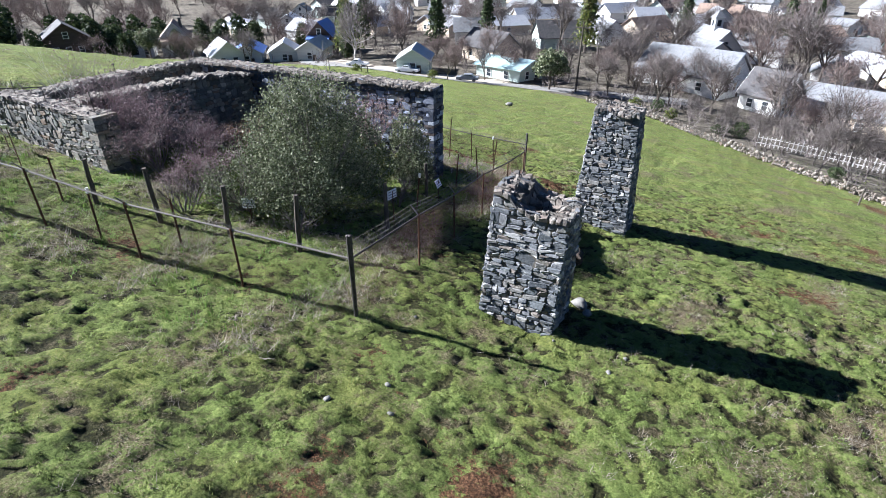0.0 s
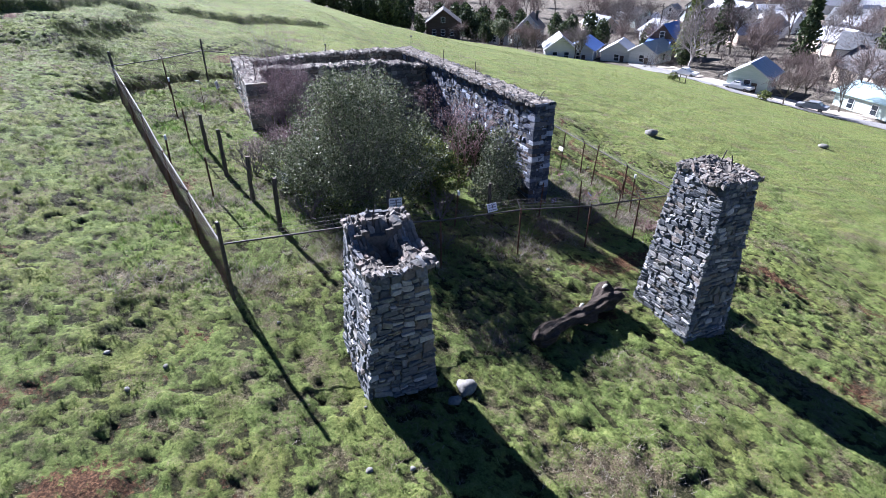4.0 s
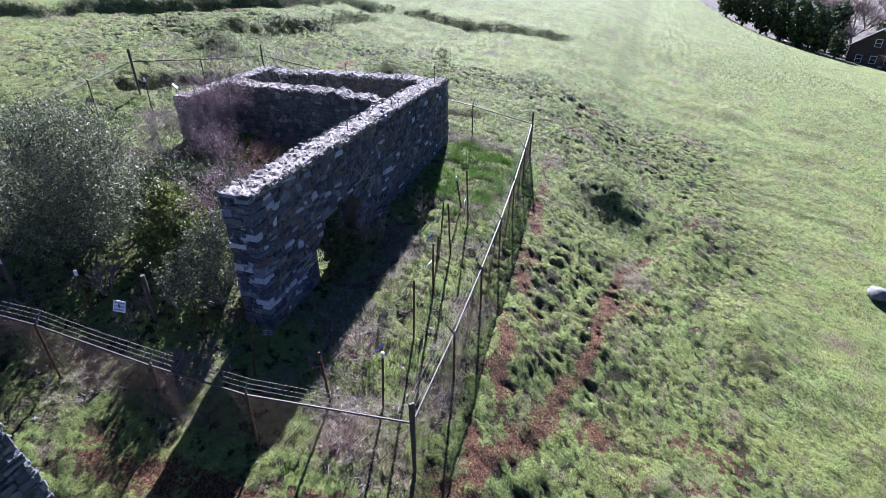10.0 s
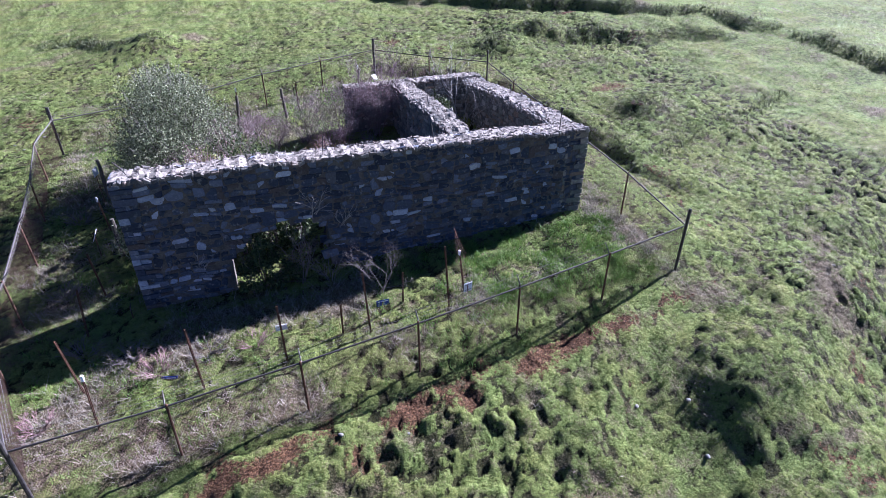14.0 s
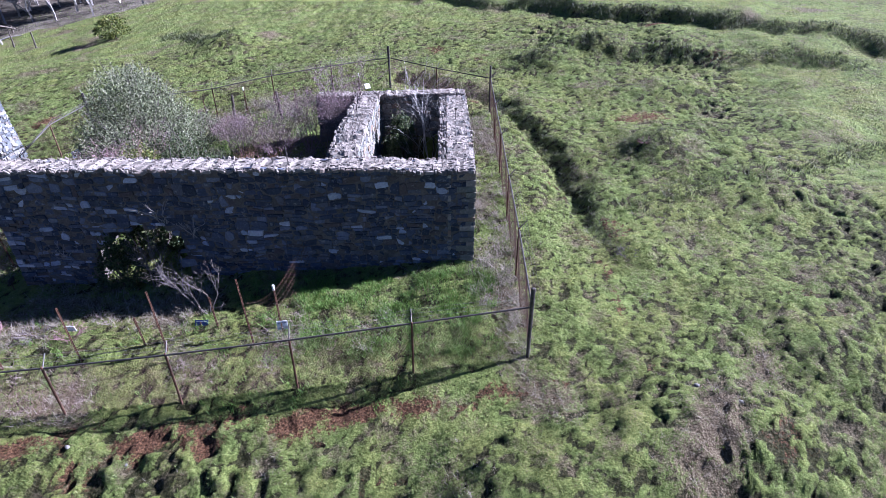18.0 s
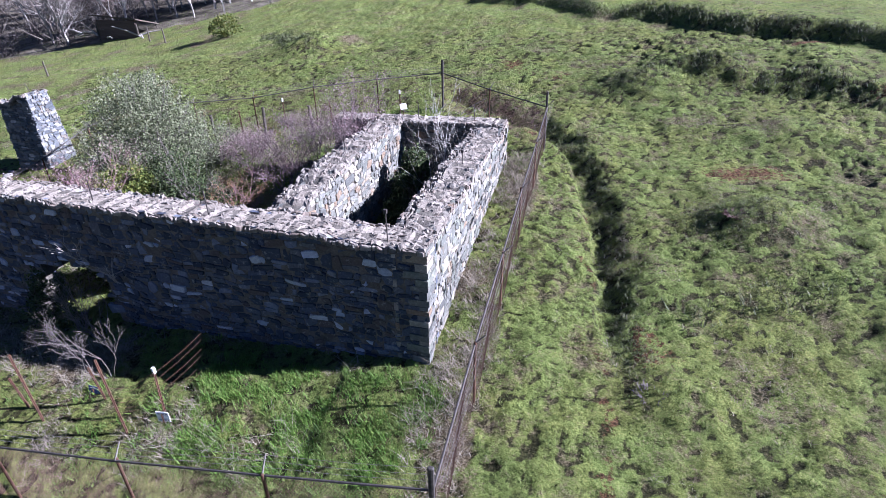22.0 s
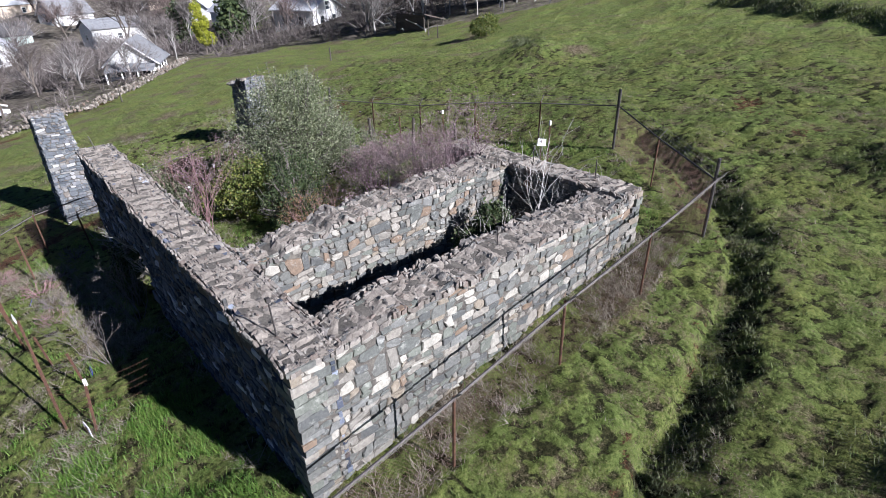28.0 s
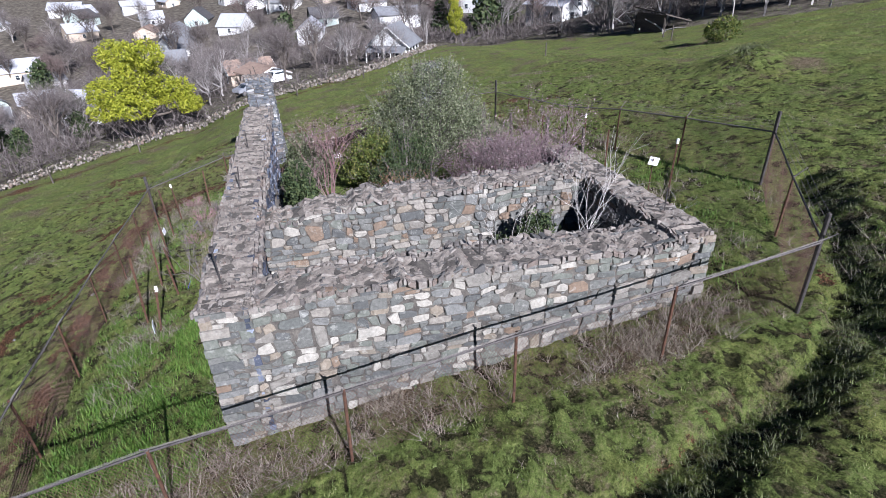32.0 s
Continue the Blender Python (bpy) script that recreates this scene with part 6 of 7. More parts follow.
def bare_crown(seed, high, spread, depth, twigs, thick=0.16, bark=None, haze=None):
    """Trunk with limbs, and a haze of the finest twigs, as two meshes."""
    rnd, rng = random.Random(seed), np.random.default_rng(seed)
    s, tips = Soup(), []
    d = Vector((rnd.uniform(-.06, .06), rnd.uniform(-.06, .06), 1)).normalized()
    grow(s, Vector((0, 0, -0.4)), d, high * 0.25, thick, depth, rnd, spread, (3, 4), 0.3, 0.84, 3, tips)
    pts = np.array([tuple(t) for t in tips])
    a = pts[rng.integers(0, len(pts), twigs)]
    a = a + (pts[rng.integers(0, len(pts), twigs)] - a) * rng.random((twigs, 1)) ** 2 * 0.7
    c = pts.mean(0)
    dirs = rng.normal(size=(twigs, 3)) + 1.0 * (a - c) / (np.linalg.norm(a - c, axis=1, keepdims=True) + 1e-6) + (0, 0, 0.9)
    dirs /= np.linalg.norm(dirs, axis=1, keepdims=True)
    l = high * rng.uniform(0.08, 0.30, (twigs, 1)) * rng.uniform(0.5, 1.0, (twigs, 1))
    side = np.cross(dirs, rng.normal(size=(twigs, 3)))
    side *= 0.019 * high / 8 / (np.linalg.norm(side, axis=1, keepdims=True) + 1e-6)
    a = a + rng.normal(size=a.shape) * high * 0.045
    tri = np.stack([a - side, a + side, a + dirs * l], 1)
    return s.mesh("trunk", bark or BARK), quads_mesh("twigs", tri, haze or MIST_TWIG)


def tree_thing(name, label, at, trunk, crown, crown_name="crown", group="trees of the town", size=1.0, turn=0.0):
    root = thing(name, label, "tree", tuple(on_ground(*at)), group)
    root.scale, root.rotation_euler = (size, size, size), (0, 0, turn)
    part("trunk", trunk, root)
    part("crown", crown, root)
    return root


def leaf_tree(seed, blobs, n, size, leaf, high, thick=0.2):
    rng, rnd = np.random.default_rng(seed), random.Random(seed)
    s = Soup()
    top = max(b[2] for b in blobs)
    s.tube([(0, 0, -0.5), (0.05, 0, high * 0.25), (0.0, 0.1, top * 0.8)], [thick, thick * 0.8, thick * 0.3], 8)
    for b in blobs:
        s.tube([(0, 0, high * 0.2), (b[0] * 0.5, b[1] * 0.5, b[2] * 0.7), (b[0], b[1], b[2])], [thick * 0.5, thick * 0.3, 0.03], 5, False)
    pts = crown_points(blobs, n, rng, 0.4, 1.4, 0.15)
    return s.mesh("trunk", BARK), quads_mesh("crown", leaves(pts, size, rng, 1.4), leaf)


def conifer(seed, high, wide, n, leaf):
    rng = np.random.default_rng(seed)
    s = Soup()
    s.tube([(0, 0, -0.5), (0, 0, high * 0.5), (0, 0, high)], [high * 0.022, high * 0.014, 0.02], 7)
    k = rng.random(n) ** 0.7
    a = rng.integers(0, 11, n) * 0.571 + np.round(k * 16) * 1.3 + rng.normal(size=n) * 0.16
    r = wide * (1 - k) ** 0.8 * rng.random(n) ** 0.5 * (0.75 + 0.25 * np.sin(a * 3 + k * 40))
    z = high * (0.14 + 0.86 * k) - r * 0.28
    pts = np.stack([r * np.cos(a), r * np.sin(a), z], 1)
    return s.mesh("trunk", BARK), quads_mesh("crown", leaves(pts, 0.30 * high / 12, rng, 2.2, -0.3), leaf)


PURPLE_HAZE = leafy("purple_brown_twigs", [(0, (.105, .075, .068)), (.5, (.165, .124, .115)), (1, (.25, .20, .19))], 0.9, 0.1)
PALE_HAZE = leafy("pale_grey_twigs", [(0, (.11, .095, .092)), (.5, (.175, .152, .148)), (1, (.27, .242, .236))], 0.9, 0.1)
BARES = [bare_crown(200, 9, 0.42, 3, 950), bare_crown(201, 8, 0.5, 3, 1000, haze=PURPLE_HAZE), bare_crown(202, 8, 0.5, 3, 950, haze=PALE_HAZE, bark=PALE_BARK), bare_crown(203, 10, 0.28, 3, 900, 0.11, PALE_BARK, PALE_HAZE)]
POPLAR = bare_crown(207, 9, 0.28, 3, 900, 0.09, GREY_TWIG, MIST_TWIG)
OAK = leaf_tree(210, [(0, 0, 4.2, 2.4, 2.4, 1.9), (1.4, .5, 3.3, 1.6, 1.5, 1.3), (-1.2, -.6, 3.4, 1.6, 1.7, 1.3), (.2, -1.3, 4.8, 1.3, 1.3, 1.1)], 3200, 0.24, GREY_LEAF, 6)
EVERGREEN = leaf_tree(211, [(0, 0, 3.2, 1.9, 1.9, 2.8), (.5, .3, 5.2, 1.3, 1.3, 1.5), (-.6, -.3, 2.0, 1.8, 1.7, 1.6)], 1700, 0.36, DARK_LEAF, 6)
FIRS = [conifer(220, 13, 2.8, 2200, DARK_LEAF), conifer(221, 11, 2.9, 2200, OLIVE_LEAF)]
SHRUBS = [leaf_tree(230, [(0, 0, .9, 1.2, 1.2, 1.0), (.7, .3, .7, .9, .9, .8)], 1600, 0.12, OLIVE_LEAF, 1.2, 0.06), leaf_tree(231, [(0, 0, .9, 1.3, 1.2, 1.0), (-.6, .4, 1.2, .8, .8, .8)], 2200, 0.10, DARK_LEAF, 1.2, 0.06)]

tree_thing("evergreen_oak", "grey-green evergreen oak beside the lane", (-2.8, 63.0), *OAK, size=1.0)
tree_thing("bare_tree", "round leafless brown tree beside the lane", (-17.5, 58.0), *BARES[1], "twigs", size=0.85)
tree_thing("bare_tree", "leafless tree in front of the white house", (-57.5, 56.0), *BARES[0], "twigs", size=0.72)
for x, y, s in ((-49, 74, 1.25), (-52, 77, 1.05), (-34, 84, 1.1), (-9, 106, 1.35), (-30, 100, 1.0), (-60, 95, 1.1), (8, 130, 1.1), (30, 150, 1.2), (36, 148, 1.0)):
    tree_thing("conifer", "tall dark conifer in the town", (x, y), *FIRS[int(x) % 2], size=s, turn=x)
for x, y, s in ((-104, 38, 1.2), (-109, 36, 1.3), (-115, 34, 1.3), (-121, 31, 1.3), (-128, 28, 1.4), (-135, 25, 1.4), (-112, 42, 1.4), (-119, 39, 1.3), (-127, 36, 1.4), (-108, 50, 1.2), (-103, 55.5, 1.2), (-99, 57, 1.0), (-106, 61, 1.3), (-93, 56, .8), (-91.5, 54, .7), (-110, 56, 1.3), (-85, 62, .9), (-88, 76, 1.1), (-80, 68, .9), (-104, 72, 1.2), (-110, 70, 1.3), (-98, 79, 1.1), (-90, 84, 1.2), (-83, 82, 1.0), (-70, 84, .9), (-116, 62, 1.4), (-48, 72, .7), (-96, 39.5, .7)):
    tree_thing("evergreen_tree", "dense dark evergreen tree at the edge of the pasture", (x, y), *EVERGREEN, size=s, turn=x)
tree_thing("evergreen_oak", "grey-green evergreen oak beside the white house", (-83, 53.5), *OAK, size=0.95, turn=2.0)
for x, y, s in ((13.3, 62, .9), (10.5, 60.5, .75), (23.5, 48.5, .9), (21.5, 47.5, .6), (16.0, 54.0, .7), (31, 32.5, .5), (-20, 57.2, .7), (-30, 51, .6)):
    tree_thing("garden_shrub", "green garden shrub near the field wall", (x, y), *SHRUBS[int(x) % 2], size=s, group="garden shrubs", turn=y)
for x, y, s in ((29.6, 31.2, .62), (31.6, 31.8, .66), (25.2, 36.6, .6), (22.4, 42.0, .55), (35.0, 29.5, .6), (33.2, 34.0, .6), (18.6, 47.5, .5), (37.8, 26.5, .6), (27.5, 40.0, .5), (30.0, 38.0, .5)):
    tree_thing("young_tree", "slender leafless young tree along the field wall", (x, y), *POPLAR, "twigs", "young trees by the wall", s, x)
GOLD = leaf_tree(240, [(0, 0, 5.0, 2.0, 2.0, 1.6), (1.2, 1.4, 6.6, 1.7, 1.7, 1.4), (-.6, -1.2, 6.9, 1.5, 1.5, 1.2), (.4, -2.5, 3.6, 1.9, 1.8, 1.3), (-.2, 2.4, 3.9, 1.9, 1.9, 1.3), (1.6, .2, 3.2, 1.8, 1.8, 1.2), (-1.6, .5, 2.9, 1.7, 1.9, 1.1), (0, 3.2, 2.4, 1.5, 1.5, .9), (0.3, -3.4, 2.6, 1.4, 1.4, .9)], 26000, 0.13, GOLD_LEAF, 8, 0.28)
tree_thing("leafy_tree", "broad bright yellow-green tree at the field wall", (50.2, 12.8), *GOLD, group="yellow-green trees", size=1.1)
GOLD2 = leaf_tree(241, [(0, 0, 3.4, 1.1, 1.1, 2.0), (.2, .3, 5.6, .8, .8, 1.3), (-.3, -.3, 2.2, 1.2, 1.2, 1.0)], 7000, 0.14, GOLD_LEAF, 7, 0.15)
tree_thing("leafy_tree", "narrow yellow-green tree beyond the cottage", (73.5, -25.0), *GOLD2, group="yellow-green trees", size=1.0)
rnd = random.Random(31)
placed = []


FAR_WOODS = []


def far_woods():
    """The woods past the last houses, joined into one mesh."""
    mats, co, vi, tot, mi, n = [], [], [], [], [], 0
    for kind, m in FAR_WOODS:
        for me in BARES[kind]:
            k = len(me.vertices)
            p = np.empty(k * 3, np.float32)
            me.vertices.foreach_get("co", p)
            r = np.array(m.to_3x3())
            co.append(p.reshape(-1, 3) @ r.T + np.array(m.translation))
            v, t = np.empty(len(me.loops), np.int32), np.empty(len(me.polygons), np.int32)
            me.loops.foreach_get("vertex_index", v)
            me.polygons.foreach_get("loop_total", t)
            vi.append(v + n)
            tot.append(t)
            if me.materials[0] not in mats:
                mats.append(me.materials[0])
            mi.append(np.full(len(t), mats.index(me.materials[0]), np.int32))
            n += k
    co, vi, tot, mi = (np.concatenate(a) for a in (co, vi, tot, mi))
    me = bpy.data.meshes.new("far_woods")
    me.vertices.add(n)
    me.vertices.foreach_set("co", co.astype(np.float32).ravel())
    me.loops.add(len(vi))
    me.loops.foreach_set("vertex_index", vi)
    me.polygons.add(len(tot))
    me.polygons.foreach_set("loop_start", (np.cumsum(tot) - tot).astype(np.int32))
    for m in mats:
        me.materials.append(m)
    me.polygons.foreach_set("material_index", mi)
    me.update(calc_edges=True)
    tagged(new("far_woods", me), "mauve-grey leafless woods beyond the last houses", "woods", kind="stuff")


def wood(n, x0, x1, y0, y1, kinds, s0, s1, gap=3.0, ok=None):
    k = 0
    for _ in range(n * 12):
        if k >= n:
            break
        x, y = rnd.uniform(x0, x1), rnd.uniform(y0, y1)
        if any((x - a) ** 2 + (y - b) ** 2 < gap * gap for a, b in placed) or (ok and not ok(x, y)) or town_amount(np.array([x]), np.array([y]))[0] < 0.8:
            continue
        placed.append((x, y))
        k += 1
        kind = rnd.choice(kinds)
        if x > 95 or y > 105 or x < -130:
            FAR_WOODS.append((kind, Matrix.Translation(on_ground(x, y)) @ pose(0, 0, 0, 0, 0, rnd.uniform(0, 360)) @ Matrix.Scale(rnd.uniform(s0, s1), 4)))
            continue
        tree_thing("bare_tree", ("leafless grey tree among the houses", "leafless reddish-brown tree among the houses", "leafless pale tree beyond the pasture", "tall slender leafless pale tree beyond the pasture")[kind], (x, y), *BARES[kind], "twigs", size=rnd.uniform(s0, s1), turn=rnd.uniform(0, 6))


wood(44, 60, 105, -6, 45, (2, 2, 3, 0), 0.75, 1.1, 2.6)
wood(12, 56, 80, -24, 12, (2, 2, 3), 0.6, 0.85, 3.5, lambda x, y: x > 60 or y > -3)
wood(46, 44, 105, -62, -30, (3, 3, 2, 1), 0.8, 1.15, 2.6, lambda x, y: y < -34 - (x - 44) * 0.05 or x > 75)
wood(26, 28, 48, -52, -36, (3, 3, 2), 0.7, 1.0, 2.0, lambda x, y: y < -36 - (48 - x) * 0.3)
wood(16, 50, 76, 18, 60, (2, 0, 3), 0.7, 1.0, 3.5)
wood(60, 95, 220, -50, 110, (0, 1, 2), 1.2, 1.8, 4)
wood(44, 20, 85, 84, 200, (1, 1, 1, 0), 1.4, 2.1, 4)
wood(84, -130, 20, 70, 225, (0, 1, 2), 1.0, 1.6, 4)
wood(14, 0, 22, 62, 84, (0, 1, 1), 0.8, 1.1, 3)
wood(16, 22, 60, 46, 90, (1, 1, 0), 0.8, 1.2, 4)
wood(12, -45, 0, 64, 84, (0, 1), 0.7, 1.0, 4)
wood(70, -290, -125, 30, 260, (0, 1, 1), 1.5, 2.3, 6)
wood(24, -130, -60, 20, 75, (0, 1), 0.7, 1.0, 5, lambda x, y: x < -84 or y > 52)
for x, y, s in ((80, -32, 1.2), (86, -36, 1.3), (92, -40, 1.2), (98, -30, 1.2), (84, -50, 1.0), (70, 26, .8), (58, 30, .7), (110, 30, 1.2), (95, 20, .9), (130, 0, 1.3), (150, 60, 1.3), (60, 22.5, .5), (54, 26, .5)):
    tree_thing("evergreen_tree", "dark evergreen tree among bare woods", (x, y), *EVERGREEN, size=s, turn=x)
tree_thing("lone_shrub", "leafy green shrub on the far slope of the pasture", (26.0, -30.6), *SHRUBS[0], group="garden shrubs", size=0.9)


far_woods()


def undergrowth():
    """Leafless scrub and hedges that fill the ground between the houses and the trees beyond the pasture."""
    g = np.random.default_rng(61)
    n = 2600
    x, y = np.concatenate([g.uniform(44, 125, n), g.uniform(-125, 75, n)]), np.concatenate([g.uniform(-70, 75, n), g.uniform(18, 135, n)])
    k = (town_amount(x, y) > 0.8) & (np.abs(lattice(x * 0.09, y * 0.09, 2)) + 0.35 * lattice(x * 0.35, y * 0.35, 4) > 0.12)
    for a, b in [(ob.location.x, ob.location.y) for ob in scene.objects if ob.name.split(".")[0] in ("house", "car", "pickup_truck")]:
        k &= np.hypot(x - a, y - b) > 7.5
    x, y = x[k], y[k]
    z = np.array([ground_z(a, b) for a, b in zip(x, y)])
    per = 34
    high = np.repeat(g.uniform(0.5, 1.0, len(x)) ** 2 * 3.2 + 0.3, per)
    c = np.repeat(np.stack([x, y, z], 1), per, 0)
    d = g.normal(size=c.shape) * (0.42, 0.42, 0.25) + (0, 0, 0.8)
    root = c + d * high[:, None] * g.random((len(c), 1)) * 0.8
    tip = root + (d * 0.6 + g.normal(size=c.shape) * 0.35) * high[:, None] * 0.5
    side = np.cross(tip - root, g.normal(size=c.shape))
    side *= 0.035 / (np.linalg.norm(side, axis=1, keepdims=True) + 1e-6)
    me = quads_mesh("undergrowth", np.stack([root - side, root + side, tip], 1), MIST_TWIG)
    tagged(new("undergrowth", me), "mauve-grey leafless scrub between the houses and the woods", "scrub", kind="stuff")


undergrowth()


def old_shed():
    root = thing("old_shed", "collapsed grey timber shed at the edge of the wood", "shed", tuple(on_ground(41.5, -36.5)))
    s = Soup()
    s.add([(-2.4, -1.5, 0.9), (2.4, -1.5, 1.3), (2.6, 1.5, 1.9), (-2.6, 1.5, 1.6), (-2.4, -1.5, 1.0), (2.4, -1.5, 1.4), (2.6, 1.5, 2.0), (-2.6, 1.5, 1.7)], [(3, 2, 1, 0), (4, 5, 6, 7), (0, 1, 5, 4), (1, 2, 6, 5), (2, 3, 7, 6), (3, 0, 4, 7)])
    part("roof", s.mesh("roof", OLD_WOOD), root)
    for px, py in ((-2.2, -1.3), (2.2, -1.3), (2.3, 1.3), (-2.3, 1.3)):
        s = Soup()
        s.tube([(px, py, -0.3), (px, py, 1.2)], 0.08, 6)
        part("post", s.mesh("post", OLD_WOOD), root)
    s = Soup()
    s.box((-2.2, 1.2, -0.2), (2.2, 1.3, 1.5))
    part("back_wall", s.mesh("back_wall", SIDING_D), root)
    rnd = random.Random(4)
    for k in range(9):
        s = Soup()
        a = Vector((rnd.uniform(-4, 4), rnd.uniform(1, 3), rnd.uniform(0.0, 0.4)))
        d = Vector((rnd.uniform(-3, 3), rnd.uniform(-1, 1), rnd.uniform(0, 1.2)))
        s.tube([a, a + d * 0.5 + Vector((0, 0, 0.1)), a + d], [0.09, 0.07, 0.03], 6)
        part("fallen_branch", s.mesh("fallen_branch", PALE_BARK), root)


old_shed()
for x, y, h in ((34.5, -21.3, 1.0), (36.0, -33.0, 1.3), (33.5, -32.0, 1.2), (31.0, 22.5, 1.2), (35.5, 16.5, 1.2), (40.0, 11.5, 1.2), (43.5, 5.0, 1.2), (45.0, -1.5, 1.2), (47.0, -8.0, 1.2), (-30.0, 52.5, 1.0), (-31.5, 53.0, 1.0), (-28.5, 52.0, 1.0)):
    wooden_post(x, y, h, 0.06)

# ---- grass ----
GRASS = leafy("green_grass_blades", [(0, (.026, .036, .011)), (.25, (.076, .112, .024)), (.55, (.150, .202, .047)), (.82, (.245, .285, .095)), (1, (.45, .41, .27))], 0.6, 0.3, 0.6)
LUSH = leafy("lush_green_grass", [(0, (.055, .115, .016)), (.5, (.115, .225, .032)), (1, (.23, .33, .075))], 0.6, 0.35)
STRAW = leafy("dry_straw_grass", [(0, (.13, .105, .085)), (.4, (.25, .215, .175)), (.8, (.36, .32, .265)), (1, (.50, .46, .40))], 0.8, 0.2, 0.45)
XS, YS = np.array(xs), np.array(ys)


def heights(x, y):
    """The ground's height under many places at once."""
    i, j = np.clip(np.searchsorted(XS, x) - 1, 0, len(XS) - 2), np.clip(np.searchsorted(YS, y) - 1, 0, len(YS) - 2)
    u, v = (x - XS[i]) / (XS[i + 1] - XS[i]), (y - YS[j]) / (YS[j + 1] - YS[j])
    return (GZ[j, i] * (1 - u) + GZ[j, i + 1] * u) * (1 - v) + (GZ[j + 1, i] * (1 - u) + GZ[j + 1, i + 1] * u) * v


def free(x, y):
    """Where no stonework stands."""
    ruin = (x > -0.05) & (x < 12.95) & (y > -0.75) & (y < 0.05) | (x > -0.05) & (x < 0.75) & (y > -8.8) & (y < 0)
    ruin |= (x > 0) & (x < 5.85) & (y > -8.8) & (y < -8.0) | (x > 3.28) & (x < 3.98) & (y > -8.5) & (y < -0.5)
    piers = (x > 18.5) & (x < 20.25) & ((y > -8.7) & (y < -7.4) | (y > -0.8) & (y < 0.5))
    return ~(ruin | piers)


def blades(name, label, x, y, high, wide, lean, per, material, seed, spread=0.05):
    """Tufts of blades at the given places, as one mesh of loose triangles."""
    rng = np.random.default_rng(seed)
    ok = free(x, y)
    x, y, high = x[ok], y[ok], high[ok]
    z = heights(x, y)
    x, y, z, high = (np.repeat(a, per) for a in (x, y, z, high))
    n = len(x)
    x, y = x + rng.normal(size=n) * spread, y + rng.normal(size=n) * spread
    a, h = rng.uniform(0, 6.283, n), high * rng.uniform(0.5, 1.25, n)
    bend = rng.uniform(0.2, 1.0, n) * lean
    dx, dy = np.cos(a), np.sin(a)
    w = wide * rng.uniform(0.6, 1.4, n)
    base = np.stack([x, y, z - 0.01], 1)
    side = np.stack([-dy * w, dx * w, 0 * w], 1)
    tip = base + np.stack([dx * bend * h, dy * bend * h, h], 1)
    me = quads_mesh(name, np.stack([base - side, base + side, tip], 1), material)
    return tagged(new(name, me), label, "grass", kind="stuff")


rng = np.random.default_rng(4)


def scatter(x0, x1, y0, y1, per_m2):
    n = int((x1 - x0) * (y1 - y0) * per_m2)
    return rng.uniform(x0, x1, n), rng.uniform(y0, y1, n)


def pick(x, y, fn, lo, hi):
    """Keeps places where fn, smoothed into 0..1 between lo and hi, beats chance."""
    v = np.array([fn(a, b) for a, b in zip(x, y)])
    k = np.clip((v - lo) / (hi - lo), 0, 1) > rng.random(len(x))
    return x[k], y[k]


def on_tufts(x, y, floor=0.3, top=0.75):
    """Keeps the places where the ground is tufty and not bare."""
    v = tussocks(x, y)[1] - 0.6 * np.array([soil_amount(a, b) for a, b in zip(x, y)])
    k = np.clip((v - floor) / (top - floor), 0, 1) > rng.random(len(x))
    return x[k], y[k]


x, y = on_tufts(*scatter(-10, 29, -19, 12.5, 46), 0.34, 0.8)
blades("pasture_grass", "short tufted green winter grass over the slope", x, y, rng.uniform(0.02, 0.075, len(x)), 0.0075, 1.1, 14, GRASS, 1, 0.040)
x, y = on_tufts(*scatter(-45, 62, -46, 40, 5.5), 0.1, 0.6)
far = (x < -10) | (x > 29) | (y < -19) | (y > 12.5)
x, y = x[far], y[far]
blades("far_pasture_grass", "tufted green winter grass further over the slope", x, y, rng.uniform(0.03, 0.085, len(x)), 0.020, 1.1, 5, GRASS, 2, 0.12)


def dry_here(a, b):
    return dry_amount(a, b) - soil_amount(a, b)


x, y = pick(*scatter(-1.2, 16.4, -13, 4.5, 44), dry_here, 0.2, 0.8)
k = ~((x > 0.7) & (x < 3.3) & (y < -0.7) & (y > -8))
x, y = x[k], y[k]
blades("dry_grass", "long bleached dry grass inside the fence", x, y, rng.uniform(0.06, 0.24, len(x)), 0.006, 2.4, 9, STRAW, 3, 0.05)
x, y = pick(*scatter(-9, 30, -18, 13, 34), dry_here, 0.15, 0.8)
blades("dry_tussocks", "scattered bleached dry grass tussocks in the pasture", x, y, rng.uniform(0.04, 0.12, len(x)), 0.0042, 2.0, 8, STRAW, 4, 0.05)
x, y = pick(*scatter(-0.6, 6.5, 0.5, 3.3, 120), lambda a, b: 0.6 + noise.noise((a * 1.3, b * 1.3, 9)) - 0.35 * max(0, a - 4.2), 0.3, 0.9)
blades("lush_grass", "tall lush bright green grass below the wall", x, y, rng.uniform(0.05, 0.17, len(x)), 0.007, 1.3, 18, LUSH, 5, 0.07)
x, y = pick(*scatter(-0.2, 16, -13, 4.4, 40), lambda a, b: 0.1 + noise.noise((a * 0.8, b * 0.8, 13)) - dry_amount(a, b) * 0.25, -0.1, 0.6)
blades("inner_green_grass", "rough green grass inside the fence", x, y, rng.uniform(0.05, 0.19, len(x)), 0.008, 1.1, 9, LUSH, 6, 0.07)
x, y = pick(*scatter(-1.25, -0.1, -9.6, 2.6, 90), lambda a, b: 0.45 + noise.noise((a * 1.1, b * 0.9, 23)), 0.3, 0.8)
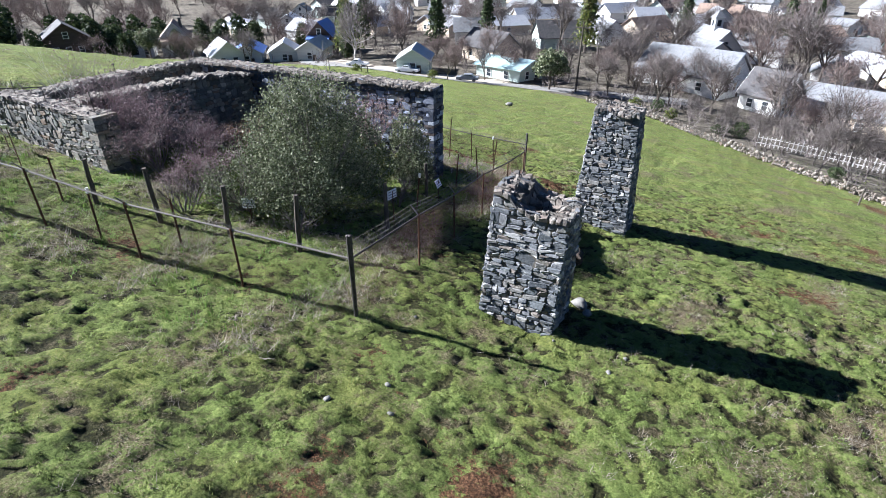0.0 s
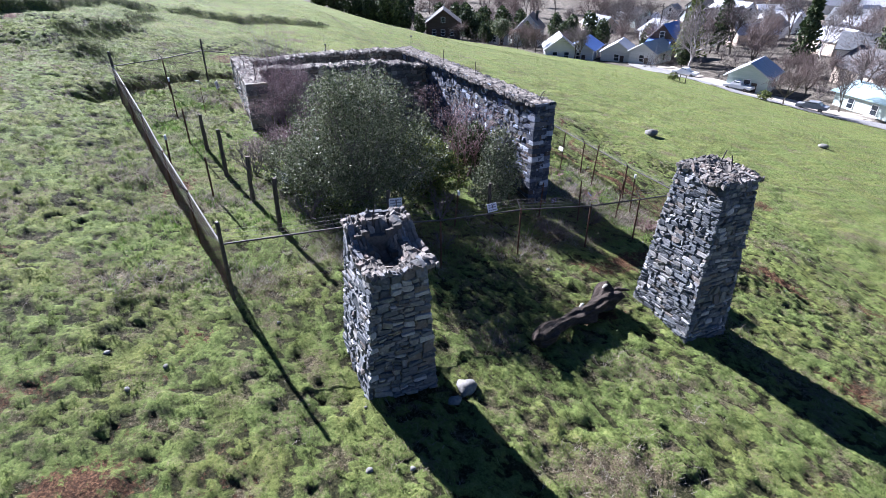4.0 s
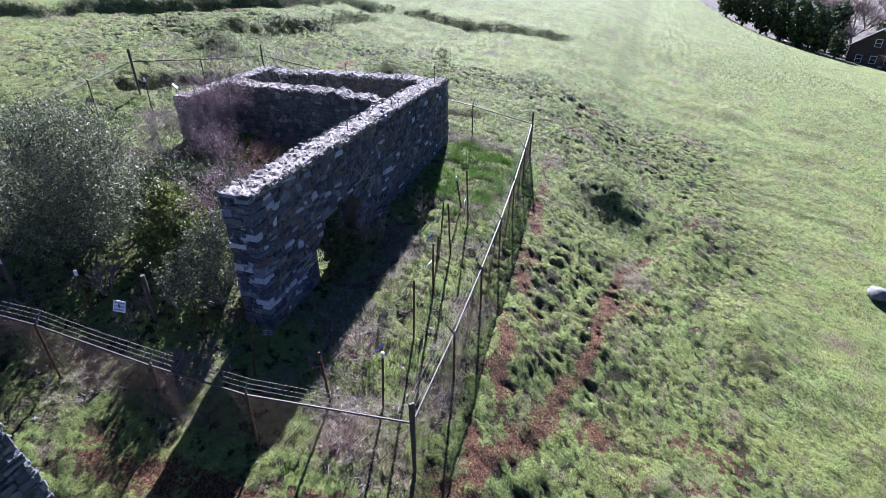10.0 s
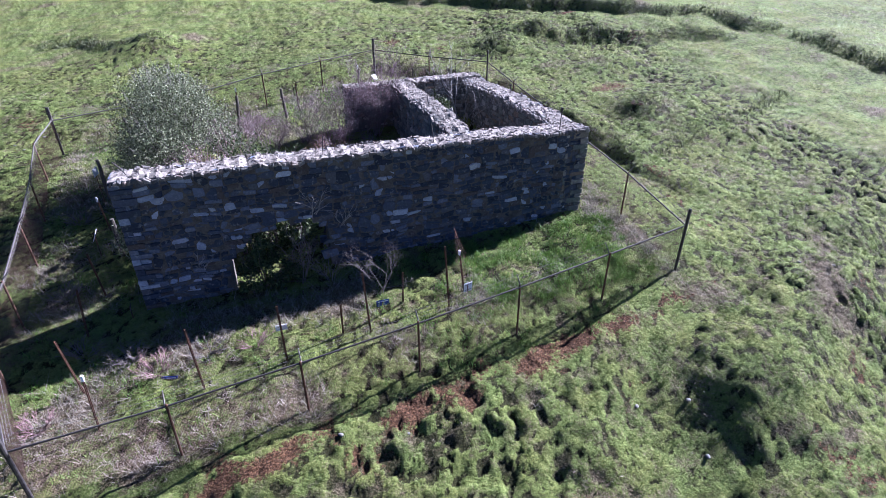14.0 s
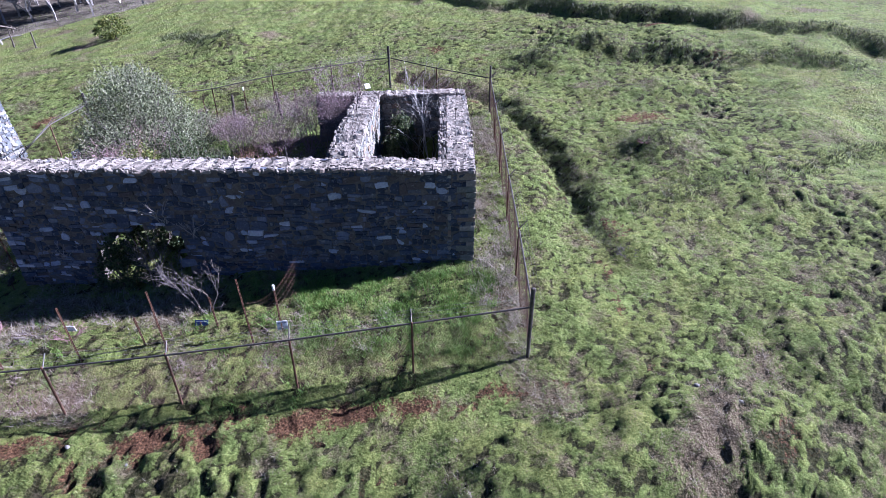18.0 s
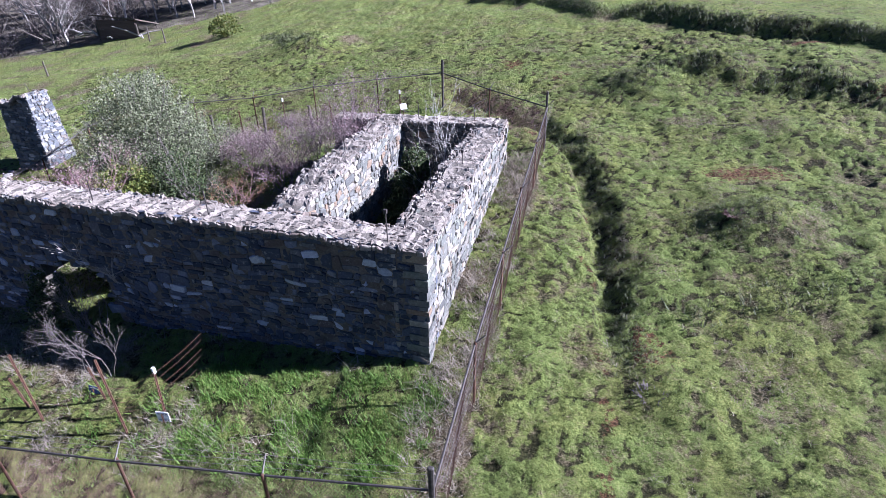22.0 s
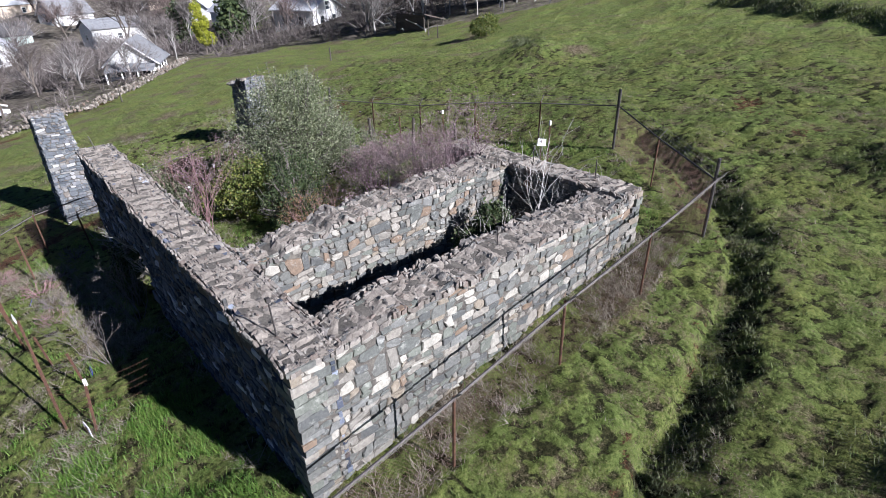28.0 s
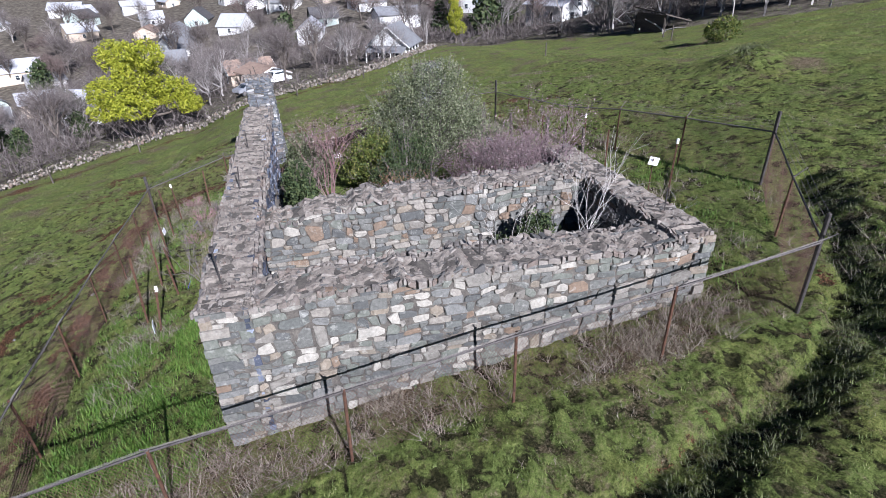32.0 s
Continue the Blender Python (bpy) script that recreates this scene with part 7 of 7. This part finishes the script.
blades("fence_straw", "tall bleached straw between the fence and the end wall", x, y, rng.uniform(0.1, 0.34, len(x)) * (0.4 + 0.6 * np.sin(y * 1.7) ** 2), 0.006, 1.9, 8, STRAW, 7, 0.05)


# ---- weeds on the banks, the mounds and the ditch ----
WEEDS = leafy("dark_coarse_weeds", [(0, (.036, .046, .019)), (.45, (.09, .108, .046)), (.8, (.18, .185, .105)), (1, (.32, .295, .22))], 0.7, 0.15, 0.4)
bx, by = [], []
for ax, ay, cx, cy, drop in BANKS:
    l = math.hypot(cx - ax, cy - ay)
    n = int(l * 90 * drop)
    k, d = rng.uniform(-0.02, 1.02, n), rng.normal(size=n) * 0.28 + 0.05
    d -= 0.3 * np.sin(k * 11 + ax) + 0.1 * np.sin(k * 41)
    bx.append(ax + (cx - ax) * k - (cy - ay) / l * d)
    by.append(ay + (cy - ay) * k + (cx - ax) / l * d)
bx, by = np.concatenate(bx), np.concatenate(by)
blades("bank_weeds", "dark coarse weeds and long grass on the terrace banks", bx, by, rng.uniform(0.06, 0.2, len(bx)), 0.014, 1.2, 9, WEEDS, 8, 0.12)
bx, by = [], []
for mx, my, rx, ry, h in MOUNDS:
    if h >= 0.5 and (mx < -6 or my < -10 and mx < 0):
        n = int(rx * ry * 220)
        bx.append(mx + 0.25 * rx + rng.normal(size=n) * rx * 0.5)
        by.append(my + 0.25 * ry + rng.normal(size=n) * ry * 0.5)
bx, by = np.concatenate(bx), np.concatenate(by)
blades("mound_weeds", "dark rough weeds and dead stalks on the grassy mounds", bx, by, rng.uniform(0.04, 0.14, len(bx)), 0.006, 1.3, 9, WEEDS, 9, 0.06)
bx, by = [], []
for (ax, ay), (cx, cy) in zip(DITCH[1:], DITCH[2:]):
    l = math.hypot(cx - ax, cy - ay)
    n = int(l * 130) if cy < -1.5 else 0
    k, d = rng.random(n), rng.normal(size=n) * 0.25 - 0.42
    bx.append(ax + (cx - ax) * k - (cy - ay) / l * d)
    by.append(ay + (cy - ay) * k + (cx - ax) / l * d)
bx, by = np.concatenate(bx), np.concatenate(by)
blades("ditch_weeds", "dark weeds hanging into the shallow ditch", bx, by, rng.uniform(0.03, 0.10, len(bx)), 0.006, 1.3, 8, WEEDS, 10, 0.05)

# ---- from the plan's units to metres ----
for ob in list(scene.objects):
    if ob.parent is None and ob.type in ("MESH", "EMPTY"):
        ob.matrix_basis = Matrix.Scale(UNIT, 4) @ ob.matrix_basis
